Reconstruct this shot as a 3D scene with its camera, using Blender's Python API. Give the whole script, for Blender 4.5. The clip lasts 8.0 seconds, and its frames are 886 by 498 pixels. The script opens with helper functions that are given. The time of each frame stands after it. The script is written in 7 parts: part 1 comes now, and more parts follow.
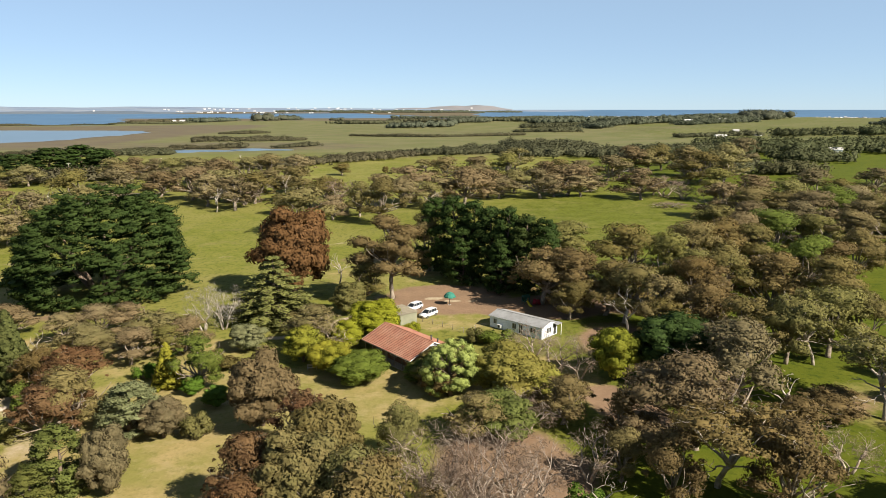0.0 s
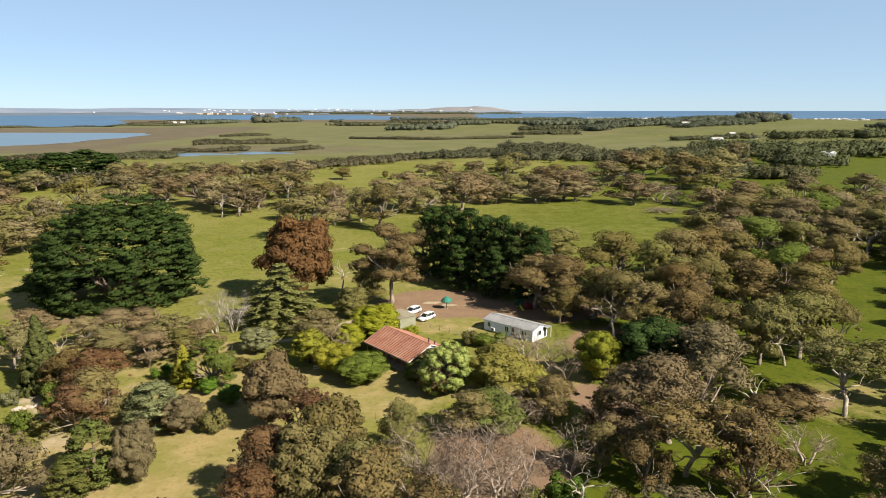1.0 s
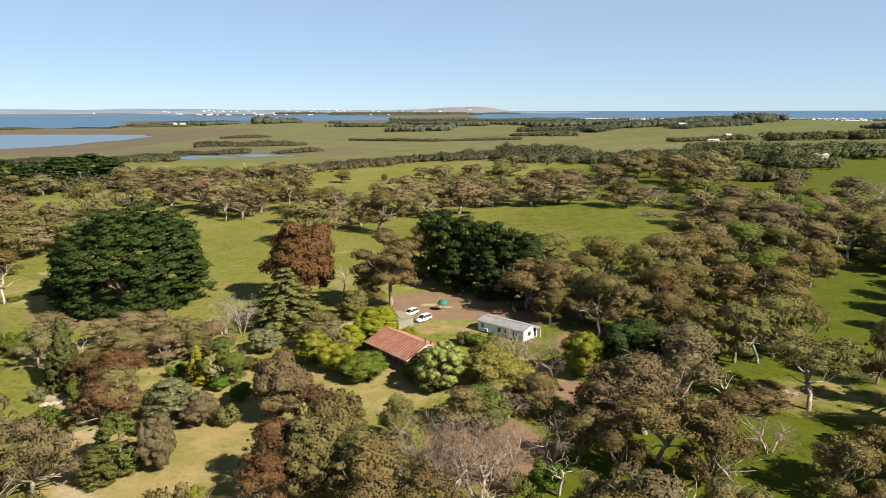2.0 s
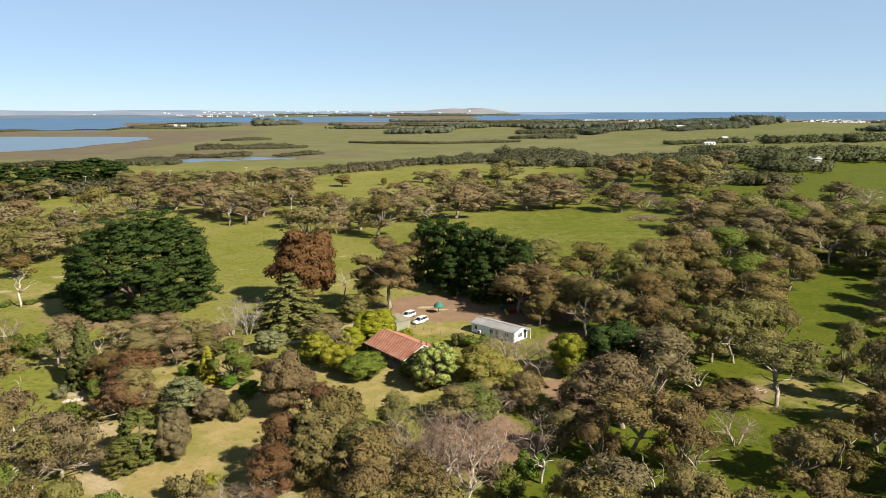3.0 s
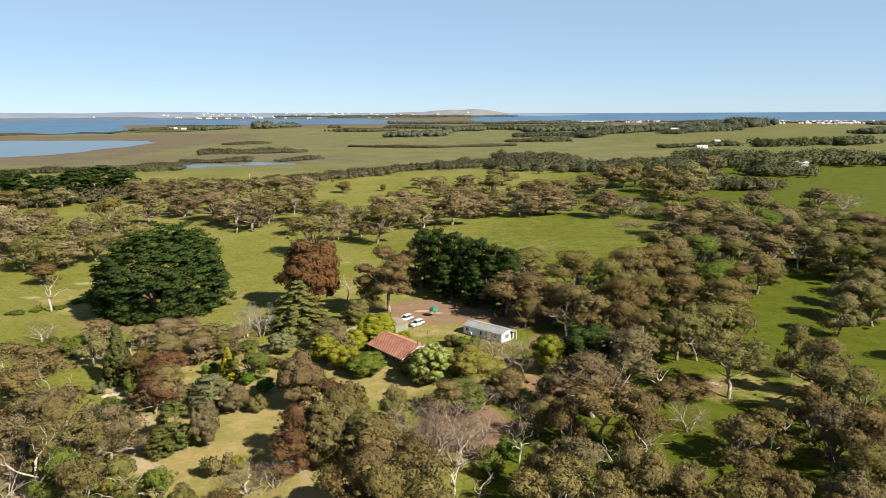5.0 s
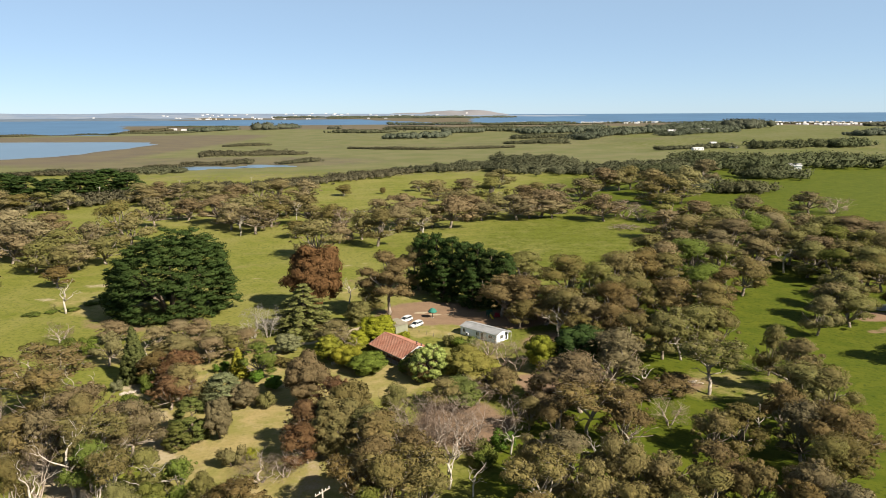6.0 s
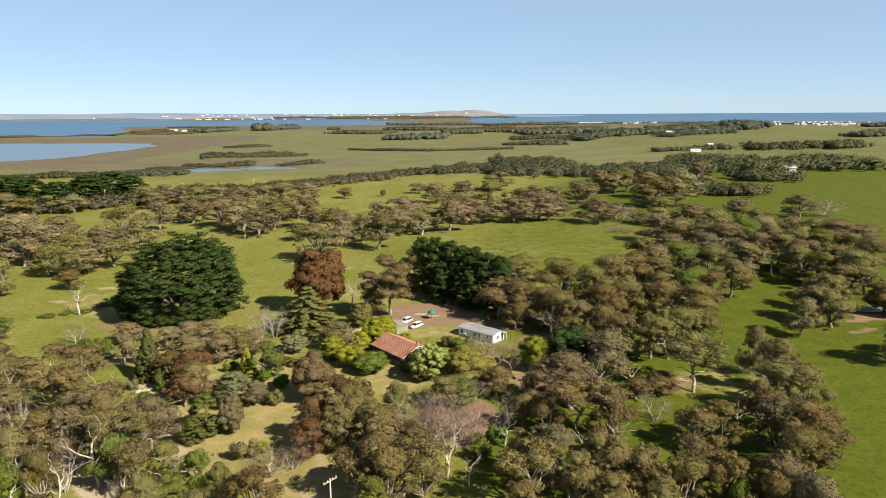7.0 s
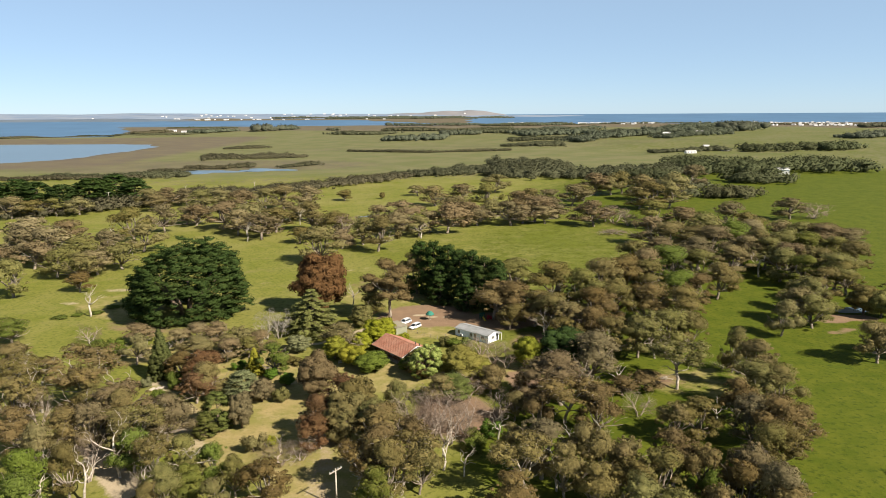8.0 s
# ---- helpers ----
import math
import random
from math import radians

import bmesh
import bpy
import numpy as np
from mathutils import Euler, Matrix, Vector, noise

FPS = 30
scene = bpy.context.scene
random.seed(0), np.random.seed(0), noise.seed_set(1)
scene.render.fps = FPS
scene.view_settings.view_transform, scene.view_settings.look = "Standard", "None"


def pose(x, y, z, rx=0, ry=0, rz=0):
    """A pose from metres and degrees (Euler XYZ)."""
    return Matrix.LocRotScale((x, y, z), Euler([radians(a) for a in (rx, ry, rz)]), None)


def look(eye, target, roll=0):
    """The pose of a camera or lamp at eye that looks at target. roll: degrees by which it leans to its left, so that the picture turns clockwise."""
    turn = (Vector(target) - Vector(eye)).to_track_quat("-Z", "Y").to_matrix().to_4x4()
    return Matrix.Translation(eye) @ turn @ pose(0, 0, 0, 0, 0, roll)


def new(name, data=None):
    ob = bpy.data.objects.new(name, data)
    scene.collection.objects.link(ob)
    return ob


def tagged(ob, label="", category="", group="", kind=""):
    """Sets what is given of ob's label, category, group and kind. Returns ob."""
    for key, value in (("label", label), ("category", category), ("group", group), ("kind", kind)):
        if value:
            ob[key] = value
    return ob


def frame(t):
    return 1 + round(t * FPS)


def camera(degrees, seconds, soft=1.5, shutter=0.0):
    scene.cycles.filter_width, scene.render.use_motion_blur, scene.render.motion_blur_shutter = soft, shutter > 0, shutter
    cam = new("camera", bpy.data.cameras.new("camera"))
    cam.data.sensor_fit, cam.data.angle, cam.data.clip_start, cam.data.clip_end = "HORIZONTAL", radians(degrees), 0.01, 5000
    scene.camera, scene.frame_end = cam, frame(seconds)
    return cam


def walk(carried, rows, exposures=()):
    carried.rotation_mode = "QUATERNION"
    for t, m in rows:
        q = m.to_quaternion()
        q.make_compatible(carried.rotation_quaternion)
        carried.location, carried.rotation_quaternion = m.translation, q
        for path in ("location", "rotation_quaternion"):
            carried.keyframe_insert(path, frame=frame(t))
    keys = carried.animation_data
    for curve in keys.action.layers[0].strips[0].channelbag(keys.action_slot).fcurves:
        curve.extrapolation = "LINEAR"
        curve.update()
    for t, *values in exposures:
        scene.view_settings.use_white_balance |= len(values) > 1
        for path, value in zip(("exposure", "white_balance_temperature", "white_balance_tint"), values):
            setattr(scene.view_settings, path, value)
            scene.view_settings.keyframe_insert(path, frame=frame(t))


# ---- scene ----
from mathutils.bvhtree import BVHTree

# camera: a drone that backs away and climbs over the farm
cam = camera(65.5, 8.0, 0.6)
PATH = [
    (0.0, (0.334, -0.152, 43.223), (0.332, 1.808, 42.824), 0.0),
    (0.5, (0.558, -4.106, 44.852), (0.558, -2.146, 44.454), 0.0),
    (1.0, (0.905, -8.414, 46.425), (0.904, -6.454, 46.028), 0.0),
    (1.5, (1.256, -12.539, 47.881), (1.256, -10.579, 47.483), -0.1),
    (3.0, (2.751, -25.348, 52.355), (2.752, -23.387, 51.960), -0.1),
    (3.5, (3.169, -29.260, 53.765), (3.170, -27.300, 53.370), -0.15),
    (4.0, (3.545, -33.464, 55.224), (3.547, -31.503, 54.830), -0.2),
    (4.5, (3.773, -37.530, 56.663), (3.776, -35.570, 56.269), -0.25),
    (6.0, (4.223, -50.489, 61.140), (4.230, -48.529, 60.747), -0.28),
    (6.5, (4.339, -54.463, 62.571), (4.347, -52.502, 62.177), -0.3),
    (7.0, (4.465, -58.728, 64.152), (4.473, -56.767, 63.758), -0.3),
    (7.5, (4.582, -62.993, 65.712), (4.592, -61.032, 65.317), -0.3),
    (8.0, (4.763, -67.374, 67.270), (4.775, -65.413, 66.875), -0.3),
]
walk(cam, [(t, look(eye, target, roll)) for t, eye, target, roll in PATH])

# light: late-afternoon sun from behind the right shoulder, clear sky
SUN_EL, SUN_AZ = 38.0, 127.0  # degrees; azimuth from +y towards +x
world = bpy.data.worlds.new("sky")
scene.world = world
world.use_nodes = True
wn = world.node_tree
sky = wn.nodes.new("ShaderNodeTexSky")
sky.sky_type = "NISHITA"
sky.sun_disc = False
sky.sun_elevation, sky.sun_rotation = radians(SUN_EL), radians(SUN_AZ)
sky.altitude, sky.air_density, sky.dust_density, sky.ozone_density = 0, 0.55, 0.1, 3.0
bg = wn.nodes["Background"]
bg.inputs["Strength"].default_value = 0.093
# thin sea haze evens out the clear sky
haze = wn.nodes.new("ShaderNodeMix")
haze.data_type = "RGBA"
haze.inputs[0].default_value = 0.65
haze.inputs[7].default_value = (2.86, 3.92, 4.92, 1)
wn.links.new(sky.outputs[0], haze.inputs[6])
wn.links.new(haze.outputs[2], bg.inputs["Color"])
# a clear sky is palest at the horizon and deepens towards the zenith
up = wn.nodes.new("ShaderNodeTexCoord")
part_z = wn.nodes.new("ShaderNodeSeparateXYZ")
deep = wn.nodes.new("ShaderNodeMapRange")
deep.inputs["From Min"].default_value, deep.inputs["From Max"].default_value = 0.14, 0.8
deep.inputs["To Min"].default_value, deep.inputs["To Max"].default_value = 0.0812, 0.022
wn.links.new(up.outputs["Generated"], part_z.inputs[0])
wn.links.new(part_z.outputs["Z"], deep.inputs["Value"])
wn.links.new(deep.outputs["Result"], bg.inputs["Strength"])
sun = new("sun", bpy.data.lights.new("sun", "SUN"))
sun.data.energy, sun.data.angle, sun.data.color = 5.0, radians(0.6), (1.0, 0.91, 0.77)
sa, se = radians(SUN_AZ), radians(SUN_EL)
sun.matrix_world = look((0, 0, 200), (-math.sin(sa) * math.cos(se) * 50, -math.cos(sa) * math.cos(se) * 50, 200 - math.sin(se) * 50))
scene.view_settings.exposure = 0.97

# ---- materials ----
class Nodes:
    """A small builder for node materials."""
    def __init__(self, name, rough=0.8, metal=0.0, spec=0.3):
        self.m = bpy.data.materials.new(name)
        self.m.use_nodes = True
        self.t = self.m.node_tree
        self.b = self.t.nodes["Principled BSDF"]
        self.b.inputs["Roughness"].default_value = rough
        self.b.inputs["Metallic"].default_value = metal
        self.b.inputs["Specular IOR Level"].default_value = spec

    def add(self, kind, **sockets):
        n = self.t.nodes.new(kind)
        for k, v in sockets.items():
            self.plug(n.inputs[k.replace("_", " ")], v)
        return n

    def plug(self, socket, v):
        if isinstance(v, bpy.types.NodeSocket):
            self.t.links.new(v, socket)
        else:
            socket.default_value = v

    def coords(self):
        return self.add("ShaderNodeNewGeometry").outputs["Position"]

    def local(self):
        return self.add("ShaderNodeTexCoord").outputs["Object"]

    def noise(self, scale, detail=4, rough=0.6, vec=None):
        n = self.add("ShaderNodeTexNoise", Scale=scale, Detail=detail, Roughness=rough)
        self.t.links.new(vec or self.coords(), n.inputs["Vector"])
        return n.outputs["Fac"]

    def ramp(self, fac, lo, hi):
        n = self.add("ShaderNodeMapRange", Value=fac, From_Min=lo, From_Max=hi)
        return n.outputs["Result"]

    def math(self, op, a, b):
        n = self.add("ShaderNodeMath")
        n.operation = op
        self.plug(n.inputs[0], a)
        self.plug(n.inputs[1], b)
        return n.outputs[0]

    def mix(self, fac, a, b):
        n = self.t.nodes.new("ShaderNodeMix")
        n.data_type = "RGBA"
        self.plug(n.inputs[0], fac)
        self.plug(n.inputs[6], a if isinstance(a, bpy.types.NodeSocket) else (*a, 1))
        self.plug(n.inputs[7], b if isinstance(b, bpy.types.NodeSocket) else (*b, 1))
        return n.outputs[2]

    def bump(self, height, strength=0.4, dist=0.05):
        n = self.add("ShaderNodeBump", Height=height, Strength=strength, Distance=dist)
        self.t.links.new(n.outputs[0], self.b.inputs["Normal"])

    def color(self, c):
        self.plug(self.b.inputs["Base Color"], c if isinstance(c, bpy.types.NodeSocket) else (*c, 1))
        return self.m


def leaf(name, dark, mid, warm, warm_part=0.35, vary=0.25):
    """Foliage: leaf to leaf, clump to clump and tree to tree the green shifts."""
    n = Nodes(name, 0.7, 0.0, 0.06)
    isl = n.add("ShaderNodeNewGeometry").outputs["Random Per Island"]
    tree = n.add("ShaderNodeObjectInfo").outputs["Random"]
    clump = n.noise(0.35, 3)
    grain = n.math("ADD", n.math("MULTIPLY", isl, 0.36), 0.34)
    c = n.mix(grain, dark, mid)
    w = n.ramp(n.math("ADD", n.math("MULTIPLY", clump, 0.6), n.math("MULTIPLY", tree, 0.65)), 0.86 - warm_part, 1.16 - warm_part)
    c = n.mix(n.math("MULTIPLY", w, 0.8), c, n.mix(isl, warm, tuple(v * 0.7 for v in warm)))
    c = n.mix(n.math("MULTIPLY", tree, vary), c, tuple(v * 0.10 for v in dark))
    patch = n.ramp(n.noise(0.75, 3, 0.55), 0.46, 0.66)
    c = n.mix(n.math("MULTIPLY", patch, 0.42), c, tuple(v * 0.45 for v in dark))
    other = n.math("FRACT", n.math("MULTIPLY", tree, 7.31), 0.0)
    pale = n.add("ShaderNodeHueSaturation", Hue=0.5, Saturation=0.82, Value=1.10, Fac=1.0)
    n.plug(pale.inputs["Color"], c)
    c = n.mix(n.math("MULTIPLY", other, vary), c, pale.outputs[0])
    n.color(c)
    tr = n.add("ShaderNodeBsdfTranslucent")
    n.t.links.new(c, tr.inputs["Color"])
    mx = n.t.nodes.new("ShaderNodeMixShader")
    mx.inputs[0].default_value = 0.20
    n.t.links.new(n.b.outputs[0], mx.inputs[1])
    n.t.links.new(tr.outputs[0], mx.inputs[2])
    n.t.links.new(mx.outputs[0], n.t.nodes["Material Output"].inputs["Surface"])
    return n.m


def bark(name, a, b, scale=1.5):
    n = Nodes(name, 0.85, 0, 0.2)
    f = n.ramp(n.noise(scale, 5), 0.35, 0.65)
    n.color(n.mix(f, a, b))
    n.bump(n.noise(scale * 6, 3), 0.5, 0.04)
    return n.m


def plain(name, a, b, scale=2.0, rough=0.7, metal=0.0, spec=0.35, bump=0.15):
    n = Nodes(name, rough, metal, spec)
    f = n.mix(n.ramp(n.noise(scale, 5), 0.35, 0.68), a, b)
    n.color(f)
    if bump:
        n.bump(n.noise(scale * 8, 3), bump, 0.01)
    return n.m


LEAF = {
    "olive": leaf("olive_gum_leaves", (0.106, 0.104, 0.028), (0.276, 0.252, 0.078), (0.318, 0.240, 0.080), 0.34, 0.50),
    "brown": leaf("brown_gum_leaves", (0.118, 0.095, 0.031), (0.292, 0.234, 0.083), (0.328, 0.220, 0.080), 0.36, 0.50),
    "wattle": leaf("yellow_olive_wattle_leaves", (0.172, 0.166, 0.030), (0.345, 0.322, 0.074), (0.345, 0.300, 0.074), 0.30),
    "conifer": leaf("dull_dark_conifer_leaves", (0.068, 0.088, 0.020), (0.196, 0.220, 0.052), (0.205, 0.200, 0.054), 0.25),
    "umber": leaf("muted_umber_leaves", (0.092, 0.075, 0.036), (0.252, 0.206, 0.104), (0.272, 0.194, 0.096), 0.35, 0.25),
    "tan": leaf("dry_tan_gum_leaves", (0.145, 0.118, 0.055), (0.350, 0.284, 0.142), (0.365, 0.258, 0.130), 0.35, 0.35),
    "grey": leaf("grey_gum_leaves", (0.140, 0.128, 0.046), (0.310, 0.270, 0.110), (0.315, 0.240, 0.104), 0.35, 0.35),
    "green": leaf("green_leaves", (0.077, 0.110, 0.016), (0.182, 0.220, 0.038), (0.220, 0.209, 0.046), 0.25),
    "pine": leaf("dark_cypress_leaves", (0.019, 0.040, 0.010), (0.070, 0.110, 0.024), (0.090, 0.120, 0.028), 0.15),
    "copper": leaf("copper_leaves", (0.080, 0.042, 0.016), (0.215, 0.115, 0.046), (0.235, 0.130, 0.048), 0.40, 0.1),
    "red": leaf("red_brown_leaves", (0.092, 0.044, 0.022), (0.215, 0.098, 0.048), (0.215, 0.132, 0.056), 0.40),
    "yellow": leaf("yellow_green_leaves", (0.140, 0.155, 0.014), (0.350, 0.355, 0.030), (0.365, 0.335, 0.032), 0.30, 0.05),
    "lime": leaf("lime_green_leaves", (0.180, 0.225, 0.050), (0.400, 0.455, 0.130), (0.420, 0.450, 0.135), 0.30, 0.1),
    "fresh": leaf("fresh_green_leaves", (0.100, 0.122, 0.012), (0.265, 0.285, 0.030), (0.285, 0.275, 0.034), 0.28, 0.1),
    "spruce": leaf("dark_spruce_needles", (0.046, 0.060, 0.018), (0.140, 0.150, 0.044), (0.150, 0.148, 0.046), 0.25),
    "bright": leaf("bright_green_leaves", (0.062, 0.120, 0.014), (0.145, 0.240, 0.028), (0.175, 0.230, 0.034), 0.20),
    "cedar": leaf("grey_green_cedar_needles", (0.105, 0.130, 0.030), (0.300, 0.325, 0.090), (0.310, 0.310, 0.090), 0.25),
    "silver": leaf("silver_green_leaves", (0.130, 0.145, 0.062), (0.310, 0.328, 0.155), (0.310, 0.305, 0.150), 0.30),
    "twig": leaf("dry_grey_twigs", (0.185, 0.138, 0.100), (0.380, 0.298, 0.230), (0.330, 0.228, 0.165), 0.35),
    "pale": leaf("pale_bare_twigs", (0.290, 0.255, 0.220), (0.520, 0.470, 0.410), (0.460, 0.400, 0.340), 0.30),
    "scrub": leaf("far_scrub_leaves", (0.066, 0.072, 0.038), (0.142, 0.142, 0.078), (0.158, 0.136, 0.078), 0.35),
    # far woods: lightened and greyed, with distance haze mixed into the leaf colour
    "farpine": leaf("far_hazed_leaves", (0.078, 0.092, 0.060), (0.138, 0.150, 0.096), (0.155, 0.148, 0.098), 0.25),
    "wood": leaf("dull_green_wood_leaves", (0.052, 0.064, 0.028), (0.135, 0.148, 0.068), (0.155, 0.145, 0.070), 0.28),
    "gold": leaf("golden_green_leaves", (0.125, 0.145, 0.016), (0.330, 0.335, 0.036), (0.360, 0.325, 0.038), 0.35, 0.15),
    "flower": leaf("red_flowers", (0.30, 0.02, 0.03), (0.55, 0.05, 0.08), (0.50, 0.08, 0.06), 0.3),
}
BARK_PALE = bark("pale_gum_bark", (0.32, 0.27, 0.21), (0.130, 0.100, 0.075))
BARK_LIMB = bark("bare_gum_limb_bark", (0.44, 0.385, 0.315), (0.20, 0.162, 0.125))
BARK_DEAD = bark("bleached_dead_wood", (0.52, 0.465, 0.39), (0.30, 0.255, 0.205))
BARK_DARK = bark("dark_bark", (0.10, 0.075, 0.055), (0.20, 0.15, 0.11))
BARK_GREY = bark("grey_twig_bark", (0.46, 0.385, 0.315), (0.27, 0.212, 0.170))

WHITE_WALL = plain("white_painted_boards", (0.73, 0.77, 0.84), (0.62, 0.66, 0.73), 1.2, 0.6)
WHITE_TRIM = plain("white_trim_paint", (0.80, 0.80, 0.78), (0.70, 0.70, 0.68), 3.0, 0.5)
BRICK_WALL = plain("brown_brick_wall", (0.20, 0.11, 0.075), (0.13, 0.075, 0.055), 4.0, 0.85)
GREY_ROOF = plain("weathered_grey_metal", (0.275, 0.278, 0.280), (0.20, 0.20, 0.20), 0.5, 0.6, 0.0)
TAN_ROOF = plain("rusty_tan_metal", (0.25, 0.225, 0.165), (0.19, 0.165, 0.12), 0.9, 0.6)
SHED_WALL = plain("grey_green_sheet_metal", (0.29, 0.29, 0.21), (0.23, 0.235, 0.17), 0.9, 0.55, 0.2)
TIMBER = plain("grey_timber", (0.26, 0.22, 0.17), (0.15, 0.125, 0.10), 5.0, 0.85)
DARK_METAL = plain("dark_metal", (0.05, 0.05, 0.05), (0.08, 0.08, 0.08), 6.0, 0.5, 0.5)
CAR_PAINT = plain("white_car_paint", (0.82, 0.82, 0.82), (0.78, 0.78, 0.78), 2.0, 0.22, 0.0, 0.6, 0)
RUBBER = plain("tyre_rubber", (0.02, 0.02, 0.02), (0.035, 0.035, 0.035), 9.0, 0.85)
RIM = plain("alloy_rim", (0.45, 0.45, 0.46), (0.38, 0.38, 0.39), 9.0, 0.35, 0.9)
LAMP_RED = plain("red_tail_lens", (0.35, 0.02, 0.02), (0.28, 0.02, 0.02), 9.0, 0.25)
LAMP_CLEAR = plain("clear_headlight", (0.62, 0.64, 0.66), (0.5, 0.52, 0.55), 9.0, 0.15)
CANVAS = plain("faded_teal_canvas", (0.035, 0.19, 0.14), (0.025, 0.14, 0.10), 3.0, 0.8)
FAR_WALL = plain("far_house_walls", (0.78, 0.77, 0.75), (0.62, 0.61, 0.60), 0.1, 0.7)
FAR_ROOF = plain("far_house_roofs", (0.60, 0.58, 0.57), (0.40, 0.38, 0.37), 0.1, 0.7)
PLAY_GREEN = plain("dark_green_plastic", (0.015, 0.075, 0.05), (0.02, 0.06, 0.04), 4.0, 0.5)
PLAY_YELLOW = plain("yellow_plastic", (0.62, 0.48, 0.02), (0.52, 0.40, 0.02), 4.0, 0.4)
STONE = plain("pale_path_gravel", (0.42, 0.36, 0.30), (0.33, 0.28, 0.23), 3.0, 0.9)


def glass():
    n = Nodes("window_glass", 0.06, 0.0, 0.6)
    return n.color((0.02, 0.025, 0.03))


GLASS = glass()


def tiles():
    n = Nodes("terracotta_roof_tile", 0.75, 0.0, 0.3)
    r = n.add("ShaderNodeObjectInfo").outputs["Random"]
    isl = n.add("ShaderNodeNewGeometry").outputs["Random Per Island"]
    big = n.ramp(n.noise(0.45, 5), 0.35, 0.7)
    c = n.mix(n.math("MULTIPLY", n.math("ADD", r, isl), 0.5), (0.36, 0.150, 0.092), (0.23, 0.088, 0.058))
    c = n.mix(n.math("MULTIPLY", big, 0.6), c, (0.44, 0.27, 0.195))
    c = n.mix(n.math("MULTIPLY", n.ramp(n.noise(1.3, 5, 0.7), 0.50, 0.68), 0.45), c, (0.17, 0.095, 0.07))
    n.color(c)
    n.bump(n.noise(9.0, 3), 0.3, 0.01)
    return n.m


TILE = tiles()


def ground_material():
    """Pasture, dry lawn, bare earth, marsh and gravel, by the weights kept on the sheet."""
    n = Nodes("pasture_and_earth", 0.92, 0.0, 0.12)
    pos = n.coords()
    a = n.add("ShaderNodeAttribute")
    a.attribute_name = "soil"
    sep = n.add("ShaderNodeSeparateColor")
    n.t.links.new(a.outputs["Color"], sep.inputs[0])
    b = n.add("ShaderNodeAttribute")
    b.attribute_name = "wet"
    sep2 = n.add("ShaderNodeSeparateColor")
    n.t.links.new(b.outputs["Color"], sep2.inputs[0])
    fine = n.noise(1.6, 6, 0.7, pos)
    mid = n.noise(0.16, 5, 0.6, pos)
    big = n.noise(0.022, 4, 0.55, pos)
    tuft = n.noise(0.75, 5, 0.65, pos)
    grass = n.mix(n.ramp(mid, 0.34, 0.68), (0.120, 0.135, 0.016), (0.174, 0.174, 0.034))
    grass = n.mix(n.ramp(big, 0.40, 0.66), grass, (0.204, 0.190, 0.053))
    grass = n.mix(n.math("MULTIPLY", n.ramp(tuft, 0.50, 0.66), 0.75), grass, (0.062, 0.074, 0.010))
    grass = n.mix(n.math("MULTIPLY", n.ramp(fine, 0.54, 0.74), 0.5), grass, (0.240, 0.215, 0.072))
    grass = n.mix(n.math("MULTIPLY", n.ramp(n.noise(0.07, 5, 0.65, pos), 0.54, 0.68), 0.45), grass, (0.225, 0.195, 0.075))
    dry = n.mix(n.ramp(mid, 0.3, 0.7), (0.250, 0.204, 0.074), (0.335, 0.256, 0.116))
    dry = n.mix(n.math("MULTIPLY", n.ramp(fine, 0.45, 0.75), 0.4), dry, (0.135, 0.125, 0.036))
    dry = n.mix(n.math("MULTIPLY", n.ramp(n.noise(0.11, 4, 0.6, pos), 0.42, 0.62), 0.75), dry, (0.175, 0.172, 0.040))
    dry = n.mix(n.math("MULTIPLY", n.ramp(n.noise(0.33, 5, 0.7, pos), 0.50, 0.66), 0.6), dry, (0.330, 0.262, 0.130))
    dry = n.mix(n.math("MULTIPLY", n.ramp(tuft, 0.54, 0.68), 0.5), dry, (0.120, 0.122, 0.030))
    earth = n.mix(n.ramp(mid, 0.3, 0.7), (0.245, 0.160, 0.100), (0.185, 0.122, 0.078))
    earth = n.mix(n.math("MULTIPLY", n.ramp(fine, 0.5, 0.8), 0.5), earth, (0.315, 0.225, 0.145))
    gravel = n.mix(n.ramp(fine, 0.3, 0.7), (0.335, 0.270, 0.178), (0.430, 0.350, 0.240))
    marsh = n.mix(n.ramp(big, 0.35, 0.65), (0.112, 0.090, 0.064), (0.138, 0.116, 0.068))
    lush = n.mix(n.ramp(mid, 0.34, 0.66), (0.063, 0.084, 0.005), (0.094, 0.107, 0.009))
    lush = n.mix(n.math("MULTIPLY", n.ramp(tuft, 0.52, 0.68), 0.8), lush, (0.026, 0.044, 0.003))

    def weight(s):
        e = n.math("ADD", s, n.math("MULTIPLY", n.math("SUBTRACT", fine, 0.5), 0.35))
        e = n.math("ADD", e, n.math("MULTIPLY", n.math("SUBTRACT", mid, 0.5), 0.9))
        return n.ramp(e, 0.36, 0.64)

    # greyer far pasture: part dull winter grass, part distance haze put into the colour
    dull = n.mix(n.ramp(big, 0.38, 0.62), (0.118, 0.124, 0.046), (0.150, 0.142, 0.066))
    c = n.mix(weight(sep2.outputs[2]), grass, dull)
    c = n.mix(weight(sep2.outputs[1]), c, lush)
    c = n.mix(weight(sep2.outputs[0]), c, marsh)
    c = n.mix(weight(sep.outputs[1]), c, dry)
    c = n.mix(weight(sep.outputs[0]), c, earth)
    c = n.mix(weight(sep.outputs[2]), c, gravel)
    n.color(c)
    n.bump(n.math("ADD", fine, n.math("MULTIPLY", tuft, 2.0)), 0.6, 0.12)
    return n.m


